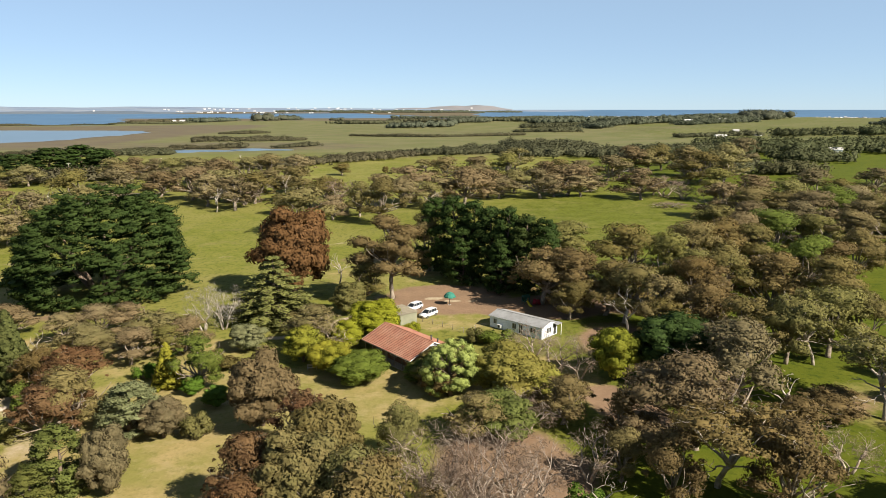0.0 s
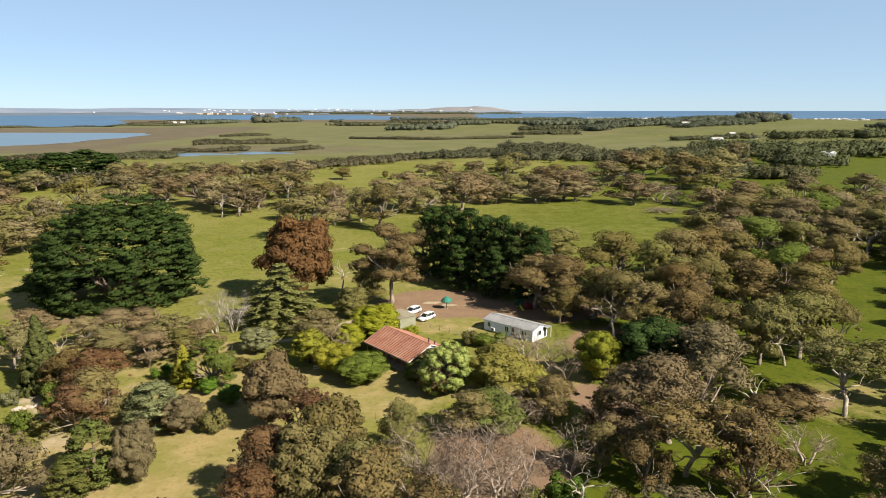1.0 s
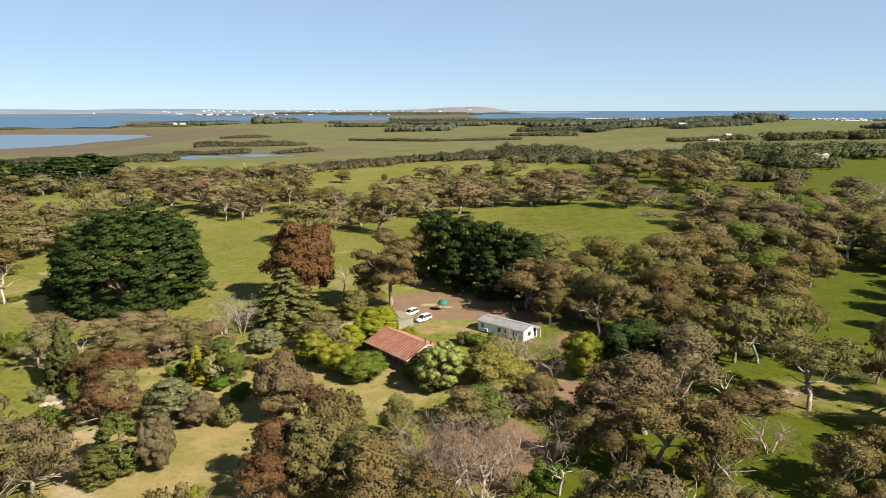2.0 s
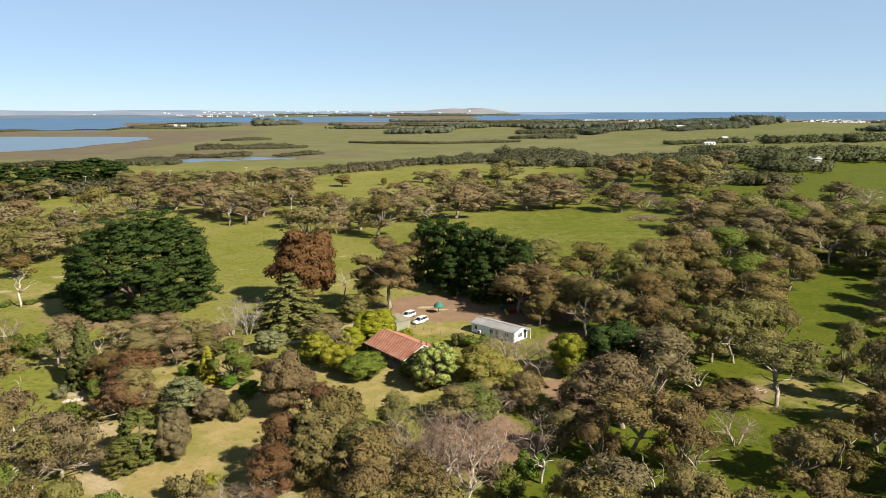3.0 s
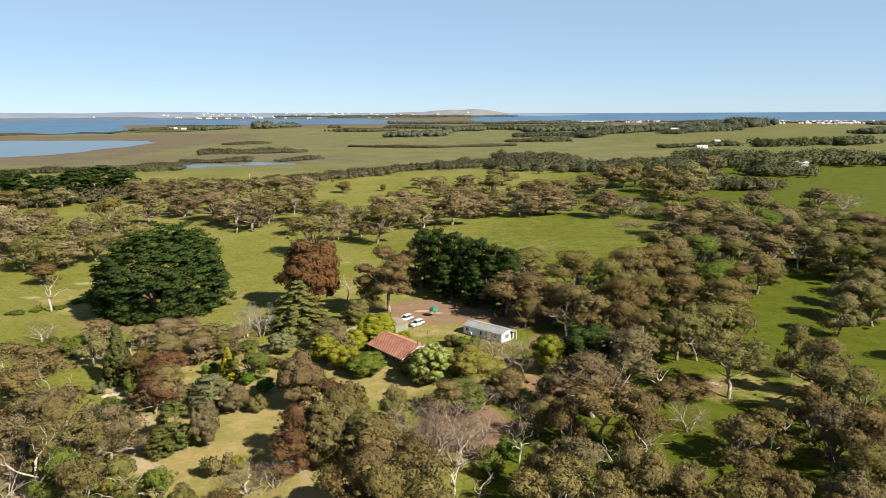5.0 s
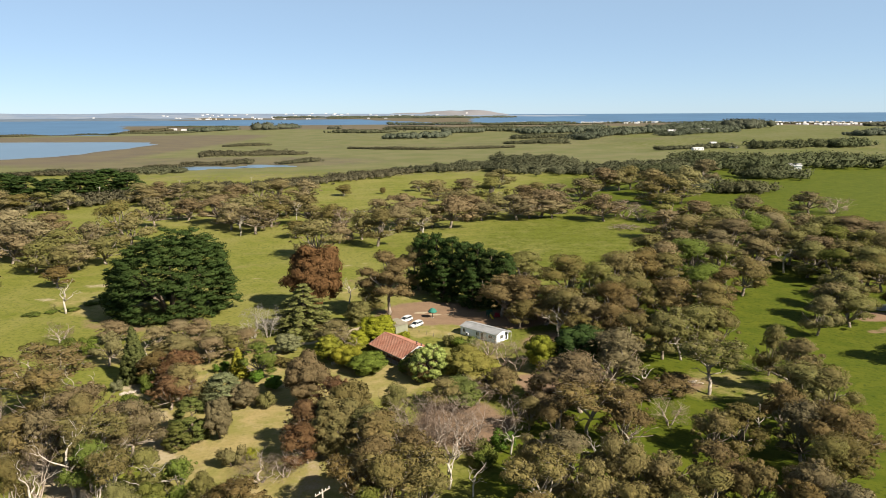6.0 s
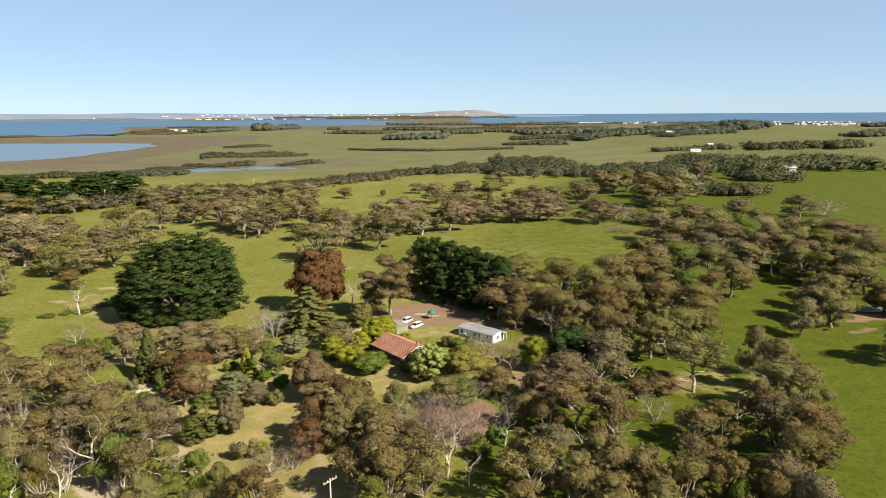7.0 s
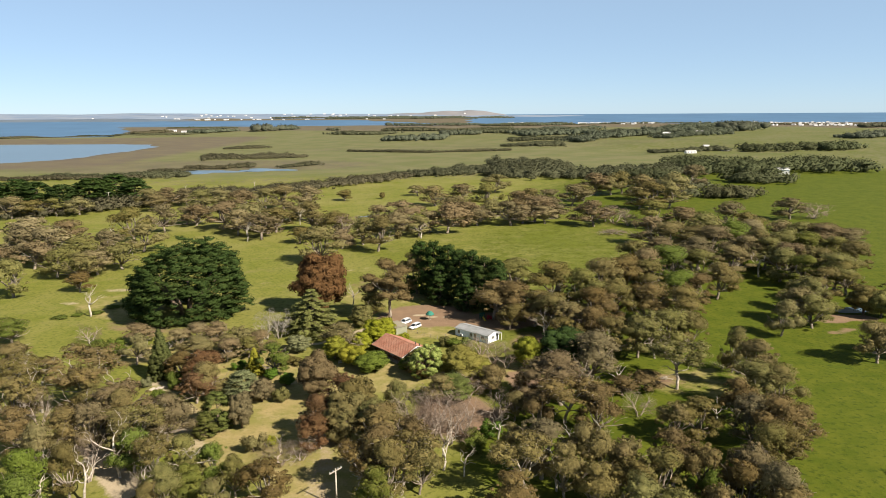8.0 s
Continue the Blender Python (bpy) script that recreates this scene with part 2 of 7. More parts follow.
def water_material(name, deep, rough=0.30, spec=0.25):
    n = Nodes(name, rough, 0.0, spec)
    v = n.noise(0.004, 4)
    n.color(n.mix(n.ramp(v, 0.3, 0.7), deep, tuple(c * 1.25 for c in deep)))
    n.bump(n.noise(0.35, 3), 0.25, 0.15)
    return n.m


GROUND = ground_material()
LAKE = water_material("lake_water", (0.098, 0.145, 0.190))
SEA = water_material("sea_water", (0.070, 0.135, 0.225), 0.6, 0.12)
# far backdrop land: distance haze is painted into these base colours
HILLS = plain("hazed_hill_land", (0.165, 0.215, 0.300), (0.245, 0.275, 0.325), 0.006, 0.95, 0, 0.1, 0)
POINT = plain("hazed_low_point", (0.095, 0.130, 0.175), (0.135, 0.160, 0.190), 0.006, 0.95, 0, 0.1, 0)
HEADLAND = plain("hazed_bare_headland", (0.25, 0.235, 0.24), (0.20, 0.20, 0.21), 0.006, 0.95, 0, 0.1, 0)


# ---- helpers for meshes ----
def mesh_of(name, verts, faces, mat=None, smooth=False):
    me = bpy.data.meshes.new(name)
    me.from_pydata(verts if isinstance(verts, list) else verts.tolist(), [], faces if isinstance(faces, list) else faces.tolist())
    if mat:
        me.materials.append(mat)
    if smooth:
        me.polygons.foreach_set("use_smooth", [True] * len(me.polygons))
    me.update()
    return me


def part(name, data, mat, parent, label="", loc=None):
    """One mesh object (from a bmesh or a mesh) under a thing or a part."""
    if isinstance(data, bmesh.types.BMesh):
        me = bpy.data.meshes.new(name)
        data.to_mesh(me)
        data.free()
    else:
        me = data
    if mat and not me.materials:
        me.materials.append(mat)
    ob = new(name, me)
    ob.parent = parent
    if loc:
        ob.matrix_basis = loc
    if label:
        ob["label"] = label
    return ob


def thing(name, m, label, category, group="", kind=""):
    ob = new(name)
    ob.empty_display_size = 0.3
    ob.matrix_basis = m
    return tagged(ob, label, category, group, kind)


def box(bm, x0, y0, z0, x1, y1, z1, bevel=0.0):
    r = bmesh.ops.create_cube(bm, size=1.0, matrix=Matrix.LocRotScale(((x0 + x1) / 2, (y0 + y1) / 2, (z0 + z1) / 2), None, (abs(x1 - x0), abs(y1 - y0), abs(z1 - z0))))
    if bevel:
        edges = list({e for v in r["verts"] for e in v.link_edges})
        bmesh.ops.bevel(bm, geom=edges, offset=bevel, segments=1, affect="EDGES")
    return bm


def boxed(x0, y0, z0, x1, y1, z1, bevel=0.0):
    return box(bmesh.new(), x0, y0, z0, x1, y1, z1, bevel)


def tube(bm, pts, radii, sides=6):
    """A tapered, bent tube through pts."""
    rings = []
    for i, p in enumerate(pts):
        a, b = pts[max(i - 1, 0)], pts[min(i + 1, len(pts) - 1)]
        d = (Vector(b) - Vector(a)).normalized()
        q = d.to_track_quat("Z", "Y")
        rings.append([bm.verts.new(Vector(p) + q @ Vector((math.cos(6.2832 * k / sides), math.sin(6.2832 * k / sides), 0)) * radii[i]) for k in range(sides)])
    for r0, r1 in zip(rings, rings[1:]):
        for k in range(sides):
            bm.faces.new((r0[k], r0[(k + 1) % sides], r1[(k + 1) % sides], r1[k])).smooth = True
    bm.faces.new(rings[0][::-1])
    bm.faces.new(rings[-1])


# ---- the land ----
def smooth01(v):
    v = np.clip(v, 0, 1)
    return v * v * (3 - 2 * v)


def rise(y):
    """The far land and sea lift gently to the horizon."""
    return 37.0 * smooth01((np.asarray(y, float) - 2500) / 2350)


def wob(x, y, s, seed=0.0):
    """A cheap, smooth, irregular wave between about -1 and 1."""
    return (np.sin(x / s + seed) * np.cos(y / (s * 0.8) + 1.7 * seed) + 0.6 * np.sin((x * 0.7 + y * 0.9) / (s * 0.43) + 2.1 * seed) + 0.35 * np.sin((x - 1.3 * y) / (s * 0.21) + seed)) / 1.6


def hills(x, y):
    z = 24 * np.exp(-0.5 * (((x - 800) / 450) ** 2 + ((y - 1400) / 450) ** 2))
    z = z + 11 * np.exp(-0.5 * (((x - 60) / 190) ** 2 + ((y - 1520) / 170) ** 2))
    z = z + 9 * np.exp(-0.5 * (((x + 480) / 260) ** 2 + ((y - 2050) / 260) ** 2))
    z = z + 7 * np.exp(-0.5 * (((x - 420) / 260) ** 2 + ((y - 2100) / 260) ** 2))
    return z


def water_weight(x, y):
    w1 = 1.0 - ((np.abs((x + 905 + 25 * wob(x, y, 160, 2)) / 365) ** 4 + np.abs((y - 1110 + 20 * wob(x, y, 120)) / 335) ** 4))
    b = np.minimum((y - 1790 - 40 * wob(x, y, 300, 1)) / 60, (-0.455 * y - x + 50 * wob(x, y, 260, 3)) / 60)
    b = np.minimum(b, (3720 - y) / 60)
    c = np.minimum(np.minimum((y - 2950 - 60 * wob(x, y, 500, 4)) / 80, (3720 + 60 * wob(x, y, 400, 8) - y) / 80), (60 - 0.45 * (y - 2950) + 120 * wob(x, y, 240, 9) - x) / 80)
    s = np.minimum((y - 3050 - 90 * wob(x, y, 420, 5)) / 80, (x - 150 - 90 * wob(x, y, 300)) / 80)
    far = (y - 4700) / 60
    return np.clip(np.maximum.reduce([w1 * 4, b, c, s, far]), 0, 1)


def land_z(x, y):
    x, y = np.asarray(x, float), np.asarray(y, float)
    near = smooth01((np.hypot(x, y - 120) - 250) / 300)
    roll = 3.0 * wob(x, y, 150, 3) * smooth01((y - 650) / 300) * (1 - smooth01((y - 2200) / 400)) * smooth01((x - 50) / 200)
    return rise(y) + hills(x, y) + roll + 0.5 * near * (1 + wob(x, y, 90, 6)) - 5.0 * water_weight(x, y)


def ell(x, y, cx, cy, rx, ry, turn=0.0):
    """1 inside an ellipse, fading to 0 past its rim."""
    c, s = math.cos(radians(turn)), math.sin(radians(turn))
    u, v = (x - cx) * c + (y - cy) * s, -(x - cx) * s + (y - cy) * c
    return np.clip(1.0 - (np.hypot(u / rx, v / ry) - 0.75) / 0.6, 0, 1)


def lane(x, y, pts, width):
    """1 on a way through pts, fading at its sides."""
    best = np.full(np.shape(x), 1e9)
    for (ax, ay), (bx, by) in zip(pts, pts[1:]):
        dx, dy = bx - ax, by - ay
        t = np.clip(((x - ax) * dx + (y - ay) * dy) / (dx * dx + dy * dy), 0, 1)
        best = np.minimum(best, np.hypot(x - ax - t * dx, y - ay - t * dy))
    return np.clip(1.5 - best / width, 0, 1)


def graded(lo, hi, a, b, step, grow):
    """Coordinates: even between a and b, ever wider out to lo and hi."""
    mid = list(np.arange(a, b + step / 2, step))
    up, s = [], step
    while (up[-1] if up else mid[-1]) < hi:
        s *= grow
        up.append((up[-1] if up else mid[-1]) + s)
    down, s = [], step
    while (down[-1] if down else mid[0]) > lo:
        s *= grow
        down.append((down[-1] if down else mid[0]) - s)
    return np.array(down[::-1] + mid + up)


def build_ground():
    xs, ys = graded(-3700, 3700, -135, 175, 2.0, 1.06), graded(-500, 4860, 30, 260, 2.0, 1.02)
    ys = np.minimum(ys, 4870)
    X, Y = np.meshgrid(xs, ys)
    x, y = X.ravel(), Y.ravel()
    verts = np.stack([x, y, land_z(x, y)], 1)
    nx, ny = len(xs), len(ys)
    i = (np.arange(ny - 1)[:, None] * nx + np.arange(nx - 1)[None]).ravel()
    me = mesh_of("ground", verts, np.stack([i, i + 1, i + nx + 1, i + nx], 1), GROUND, True)
    earth = np.maximum.reduce([
        ell(x, y, 1, 154, 15, 12), ell(x, y, -8, 149, 7, 7), ell(x, y, -90, 143, 15, 7, -20) * 0.5, ell(x, y, 9, 77, 9, 12, 20) * 0.9,
        ell(x, y, 27, 95, 5, 9, 25) * 0.85, ell(x, y, 60, 97, 8, 5) * 0.5, ell(x, y, 40, 150, 14, 8) * 0.8, ell(x, y, 22, 147, 16, 9) * 0.9, ell(x, y, 34, 122, 9, 14) * 0.7,
        ell(x, y, 127, 133.5, 5, 2.2, 15) * 0.62, ell(x, y, 132, 136, 3.5, 1.8, -20) * 0.6, ell(x, y, 133, 145.5, 6, 3.2, 18) * 0.85, ell(x, y, 140, 148, 7, 3.6, -8) * 0.9, ell(x, y, -40, 66, 5, 10) * 0.3,
        lane(x, y, [(-20, 68), (-18, 54), (-14, 30)], 3.0) * 0.44, ell(x, y, -22, 196, 9, 7) * 0.5])
    dry = np.maximum.reduce([
        ell(x, y, -38, 82, 18, 26, 10), ell(x, y, -14, 100, 16, 12) * 0.8, ell(x, y, -60, 118, 30, 12) * 0.6, ell(x, y, 14, 105, 12, 12) * 0.8,
        ell(x, y, -100, 160, 14, 10) * 0.6, ell(x, y, -18, 55, 10, 22) * 0.95, ell(x, y, 4, 138, 14, 9) * 0.55, ell(x, y, 70, 95, 18, 10) * 0.5,
        ell(x, y, -20, 180, 26, 16) * 0.45, ell(x, y, -110, 172, 18, 12) * 0.5])
    gravel = np.maximum.reduce([
        lane(x, y, [(-75, 74), (-62, 58), (-50, 44), (-40, 20)], 2.6), lane(x, y, [(-36, 124), (-30, 127), (-24, 134), (-12, 146)], 1.0) * 0.8,
        lane(x, y, [(-75, 196), (-52, 204), (-36, 219), (-16, 232)], 1.3) * 0.42,
        ell(x, y, -1.8, 153.8, 2.4, 1.1, 20) * 0.85, ell(x, y, 1.6, 152.6, 2.0, 0.8, -15) * 0.8, ell(x, y, 6.4, 151.4, 2.2, 0.9, 8) * 0.8, ell(x, y, -128, 172, 4, 2.2) * 0.6, ell(x, y, -118, 190, 8, 2.4) * 0.55,
        lane(x, y, [(-66, 97), (-59, 90), (-53, 80), (-49, 69), (-43, 61)], 3.2) * 0.52, ell(x, y, -33, 97, 6, 2) * 0.4,
        lane(x, y, [(-21, 70), (-18, 54), (-14, 30)], 3.6) * 0.46])
    marsh = np.clip(np.maximum.reduce([
        smooth01((-x - 330) / 160) * smooth01((y - 700) / 120) * smooth01((1750 - y) / 100),
        ell(x, y, -300, 790, 260, 110) * 0.55, ell(x, y, -100, 620, 260, 35, 12) * 0.4, ell(x, y, 0, 2500, 3000, 500) * 0.7,
        ell(x, y, 60, 1120, 500, 60) * 0.4, smooth01((y - 2300) / 400) * 0.9]), 0, 1)
    lush = np.clip(np.maximum.reduce([ell(x, y, 150, 120, 120, 130), ell(x, y, 60, 60, 50, 40) * 0.9, ell(x, y, 330, 430, 240, 260) * 0.95, ell(x, y, 800, 1050, 640, 620) * 0.42, ell(x, y, 250, 1500, 700, 450) * 0.3, ell(x, y, 120, 270, 120, 110) * 0.52, ell(x, y, 20, 290, 90, 70) * 0.42]), 0, 1)
    # fades in with distance; some of this greying stands for haze
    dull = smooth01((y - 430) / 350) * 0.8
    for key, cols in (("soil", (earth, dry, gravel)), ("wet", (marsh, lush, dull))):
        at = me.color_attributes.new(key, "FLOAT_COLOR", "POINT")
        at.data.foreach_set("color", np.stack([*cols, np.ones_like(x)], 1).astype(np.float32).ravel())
    return tagged(new("ground", me), "green pasture with dry lawns and bare brown earth", "ground", kind="structure")


build_ground()


def water_sheet(name, mat, x0, x1, y0, y1, n, z, label):
    xs, ys = np.linspace(x0, x1, n), np.linspace(y0, y1, n)
    X, Y = np.meshgrid(xs, ys)
    v = np.stack([X.ravel(), Y.ravel(), rise(Y.ravel()) + z], 1)
    i = (np.arange(n - 1)[:, None] * n + np.arange(n - 1)[None]).ravel()
    ob = new(name, mesh_of(name, v, np.stack([i, i + 1, i + n + 1, i + n], 1), mat, True))
    return tagged(ob, label, "water", kind="structure")


water_sheet("water", LAKE, -1400, -450, 700, 1500, 2, -0.6, "calm blue lagoon beside brown marsh")
water_sheet("water", SEA, -3700, 3700, 1700, 4868, 40, -0.8, "blue bay and open sea to the horizon")


def pond(cx, cy, rx, ry, seed, label):
    rnd = random.Random(seed)
    k = 40
    v = []
    for i in range(k):
        a = 6.2832 * i / k
        r = 1 + 0.22 * math.sin(3 * a + seed) + 0.15 * math.sin(5 * a + 2 * seed) + rnd.uniform(-0.05, 0.05)
        px, py = cx + rx * r * math.cos(a), cy + ry * r * math.sin(a)
        v.append((px, py, 0))
    top = max(float(land_z(p[0], p[1])) for p in v) + 0.05
    v = [(p[0], p[1], top) for p in v] + [(p[0] * 1.0, p[1], top - 1.6) for p in v]
    f = [list(range(k))] + [[i, i + k, (i + 1) % k + k, (i + 1) % k] for i in range(k)]
    tagged(new("water", mesh_of("water", v, f, LAKE)), label, "pond", kind="structure")


pond(-262, 706, 40, 23, 1, "small marsh pond between low scrub")
pond(-192, 724, 30, 17, 2, "small marsh pond between low scrub")
pond(148, 156, 10, 3.0, 3, "farm dam below an orange earth bank")
pond(-41, 372, 5, 3.5, 4, "little stock pond in the pasture")


RANGES = []


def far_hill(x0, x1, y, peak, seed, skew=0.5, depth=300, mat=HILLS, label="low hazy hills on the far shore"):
    """A low range with a broken crest, closed below and behind."""
    k, rows = 70, 9
    v, f = [], []
    for j in range(rows):
        d = j / (rows - 1)
        for i in range(k):
            s = i / (k - 1)
            x = x0 + (x1 - x0) * s
            e = math.sin(math.pi * s ** (math.log(0.5) / math.log(skew))) ** 0.7
            h = peak * e * (0.78 + 0.13 * math.sin(7 * s + seed) + 0.09 * math.sin(19 * s + 2 * seed) + 0.04 * math.sin(43 * s + seed) + 0.05 * math.sin(6 * d + 11 * s))
            yy = y - depth * (1 - d) * (0.5 + 0.5 * e) + 25 * math.sin(13 * s + seed)
            z = float(rise(yy)) - 2.5 + (h + 2.5) * math.sin(math.pi * 0.5 * d) ** 1.3
            v.append((x, yy, z))
    n = len(v)
    v += [(v[(rows - 1) * k + i][0], v[(rows - 1) * k + i][1] + 20, -5.0) for i in range(k)]
    for j in range(rows):
        for i in range(k - 1):
            a = j * k + i
            f.append((a, a + 1, a + k + 1, a + k))
    RANGES.append(BVHTree.FromPolygons(v, f))
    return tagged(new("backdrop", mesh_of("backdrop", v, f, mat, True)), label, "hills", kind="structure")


def stand_z(x, y):
    """The height of the land or of the far ranges at (x, y)."""
    hits = [r.ray_cast(Vector((x, y, 400)), Vector((0, 0, -1)))[0] for r in RANGES]
    return max([float(land_z(x, y))] + [h.z for h in hits if h])


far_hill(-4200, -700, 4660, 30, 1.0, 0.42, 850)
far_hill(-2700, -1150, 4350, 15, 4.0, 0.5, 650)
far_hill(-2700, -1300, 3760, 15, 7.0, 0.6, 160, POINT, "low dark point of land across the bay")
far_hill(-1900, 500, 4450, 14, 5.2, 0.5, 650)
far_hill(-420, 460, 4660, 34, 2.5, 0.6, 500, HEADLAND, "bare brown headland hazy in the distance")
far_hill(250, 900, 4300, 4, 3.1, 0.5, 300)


# ---- trees ----
def unit(v):
    return v / (np.linalg.norm(v, axis=-1, keepdims=True) + 1e-9)


def soft_mesh(name, verts, faces, normals):
    """A leafy mesh whose light rounds off over the clumps, as it does over a mass of fine leaf."""
    tri = verts[faces]
    flip = np.einsum("ij,ij->i", np.cross(tri[:, 1] - tri[:, 0], tri[:, 2] - tri[:, 0]), normals[faces].mean(1)) < 0
    faces = np.where(flip[:, None], faces[:, ::-1], faces)
    me = mesh_of(name, verts, faces, None, True)
    me.normals_split_custom_set_from_vertices(unit(normals).tolist())
    return me


def sprays(rng, p, face, size, thin):
    """One small leaf spray at each p, facing about along face."""
    n = len(p)
    u = unit(np.cross(face, rng.normal(size=(n, 3))))
    w = np.cross(face, u)
    s = size * rng.uniform(0.6, 1.35, (n, 1))
    a, b, lift = u * s, w * s * thin, face * s * 0.18
    return np.stack([p - a - b * 0.6, p + a - b * 0.6 + lift, p + b * 1.6 + lift], 1).reshape(-1, 3)


def ball(level):
    bm = bmesh.new()
    bmesh.ops.create_icosphere(bm, subdivisions=level, radius=1.0)
    bm.verts.index_update()
    v = np.array([v.co[:] for v in bm.verts])
    f = np.array([[v.index for v in f.verts] for f in bm.faces])
    bm.free()
    return v, f


def leaf_mesh(name, blobs, count, size, seed, thin=0.55, lower=-0.55, scatter=0.8, shell=0.7, loose=0.0, core=0.0, full=False, round_off=0.5):
    """Leaf sprays set over many small clumps (centre, radii), denser towards their skin."""
    rng = np.random.default_rng(seed)
    B = np.array(blobs, float)
    area = B[:, 3] * B[:, 4] + B[:, 3] * B[:, 5] + B[:, 4] * B[:, 5]
    who = rng.choice(len(B), count, p=area / area.sum())
    d = unit(rng.normal(size=(count * 2, 3)))
    d = d[d[:, 2] > lower + rng.uniform(-0.2, 0.2, len(d))][:count]
    while len(d) < count:
        d = np.concatenate([d, d])[:count]
    mid = B[:, :3].mean(0) * (1, 1, 0.8)
    away = unit((B[:, :3] - mid) / (B[:, :3].std(0) + 0.1)) * round_off
    c, r = B[who, :3], B[who, 3:6]
    p = c + d * r * (shell + (1.08 - shell) * np.sqrt(rng.uniform(size=(count, 1))))
    p = p + rng.normal(size=(count, 3)) * loose
    out = unit(d / r * r.mean(1)[:, None])
    v = sprays(rng, p, unit(out + rng.normal(size=(count, 3)) * scatter * 0.5), size, thin)
    nrm = np.repeat(unit(out + away[who]) + rng.normal(size=(count, 3)) * 0.16, 3, 0)
    f = np.arange(count * 3).reshape(-1, 3)
    if core:
        bv, bf = ball(1)
        k = len(bv)
        hv = B[:, None, :3] + bv[None] * B[:, None, 3:6] * (core * rng.uniform(0.85, 1.1, (len(B), k, 1)))
        hn = bv[None] + away[:, None]
        f = np.concatenate([f, (bf[None] + (np.arange(len(B)) * k)[:, None, None]).reshape(-1, 3) + len(v)]) if full else np.concatenate([f, (bf[::2][None] + (np.arange(len(B)) * k)[:, None, None]).reshape(-1, 3) + len(v)])
        v, nrm = np.concatenate([v, hv.reshape(-1, 3)]), np.concatenate([nrm, hn.reshape(-1, 3)])
    return soft_mesh(name, v, f, nrm)


def lobe_mesh(name, lobes, count, size, seed, thin=0.5, lower=-0.35, bumps=13, deep=0.30, ragged=0.05, core=0.72, scatter=0.45, small_core=0):
    """A crown of a few large rounded lobes, each broken into small leafy humps with darker clefts between them."""
    rng = np.random.default_rng(seed)
    L = np.array(lobes, float)
    area = L[:, 3] * L[:, 4] + L[:, 3] * L[:, 5]
    mid = L[:, :3].mean(0) - (0, 0, 0.25 * L[:, 5].mean())
    span = L[:, :3].std(0) + 0.5
    # a few more than wanted: those buried in a neighbour are left out
    n = int(count * 1.8)
    who = rng.choice(len(L), n, p=area / area.sum())
    d = unit(rng.normal(size=(n * 3, 3)))
    d = d[d[:, 2] > lower + rng.uniform(-0.25, 0.25, len(d))][:n]
    who = who[:len(d)]
    hump = unit(rng.normal(size=(len(L), bumps, 3)) * (1, 1, 0.9) + (0, 0, 0.35))
    dot = np.einsum("ij,ikj->ik", d, hump[who])
    near = dot.argmax(1)
    rise_ = np.sqrt(np.clip((dot.max(1) - 0.66) / 0.34, 0, 1))
    fac = 1.0 - deep + deep * rise_ + rng.normal(size=len(d)) * ragged
    c, r = L[who, :3], L[who, 3:6]
    p = c + d * r * fac[:, None]
    keep = np.ones(len(d), bool)
    for i in range(len(L)):
        inside = (((p - L[i, :3]) / L[i, 3:6]) ** 2).sum(1) < 0.55
        keep &= ~(inside & (who != i))
    idx = np.flatnonzero(keep)[:count]
    p, d, who = p[idx], d[idx], who[idx]
    top = hump[who, near[idx]]
    out = unit(d + 0.9 * (d - top) + 0.45 * unit((p - mid) / span))
    v = sprays(rng, p, unit(out + rng.normal(size=p.shape) * scatter), size, thin)
    nrm = np.repeat(out + rng.normal(size=p.shape) * 0.12, 3, 0)
    f = np.arange(len(p) * 3).reshape(-1, 3)
    bv, bf = ball(1 if small_core else 2)
    k = len(bv)
    bd = np.einsum("vj,lkj->lvk", bv, hump).max(2)
    bfac = core * (1.0 - deep + deep * np.sqrt(np.clip((bd - 0.66) / 0.34, 0, 1)))
    hv = L[:, None, :3] + bv[None] * L[:, None, 3:6] * bfac[..., None]
    f = np.concatenate([f, (bf[None] + (np.arange(len(L)) * k)[:, None, None]).reshape(-1, 3) + len(v)])
    v, nrm = np.concatenate([v, hv.reshape(-1, 3)]), np.concatenate([nrm, np.repeat(bv[None], len(L), 0).reshape(-1, 3)])
    return soft_mesh(name, v, f, nrm)


def limb(bm, rnd, a, b, r0, r1, bend=0.12, n=4, sides=5):
    a, b = Vector(a), Vector(b)
    l = (b - a).length
    pts, rad = [], []
    off = Vector((rnd.uniform(-1, 1), rnd.uniform(-1, 1), rnd.uniform(-0.2, 0.6))) * l * bend
    for i in range(n + 1):
        s = i / n
        pts.append(a.lerp(b, s) + off * math.sin(math.pi * s) + Vector((rnd.uniform(-1, 1), rnd.uniform(-1, 1), 0)) * l * 0.025 * (0 < i < n))
        rad.append(r0 + (r1 - r0) * s)
    tube(bm, pts, rad, sides)
    return pts


def knit(bm):
    """Join limbs to the wood that they spring from, so that a tree's frame is one connected shape."""
    bm.verts.ensure_lookup_table()
    seen, groups = set(), []
    for v in bm.verts:
        if v in seen:
            continue
        todo, group = [v], []
        seen.add(v)
        while todo:
            w = todo.pop()
            group.append(w)
            for e in w.link_edges:
                o = e.other_vert(w)
                if o not in seen:
                    seen.add(o)
                    todo.append(o)
        groups.append(group)
    base = list(groups[0])
    for group in groups[1:]:
        a = group[0]
        q = min(base, key=lambda v: (v.co - a.co).length_squared)
        if (q.co - a.co).length < 0.8:
            bm.faces.new((q, a, group[1]))
        base += group[:12]


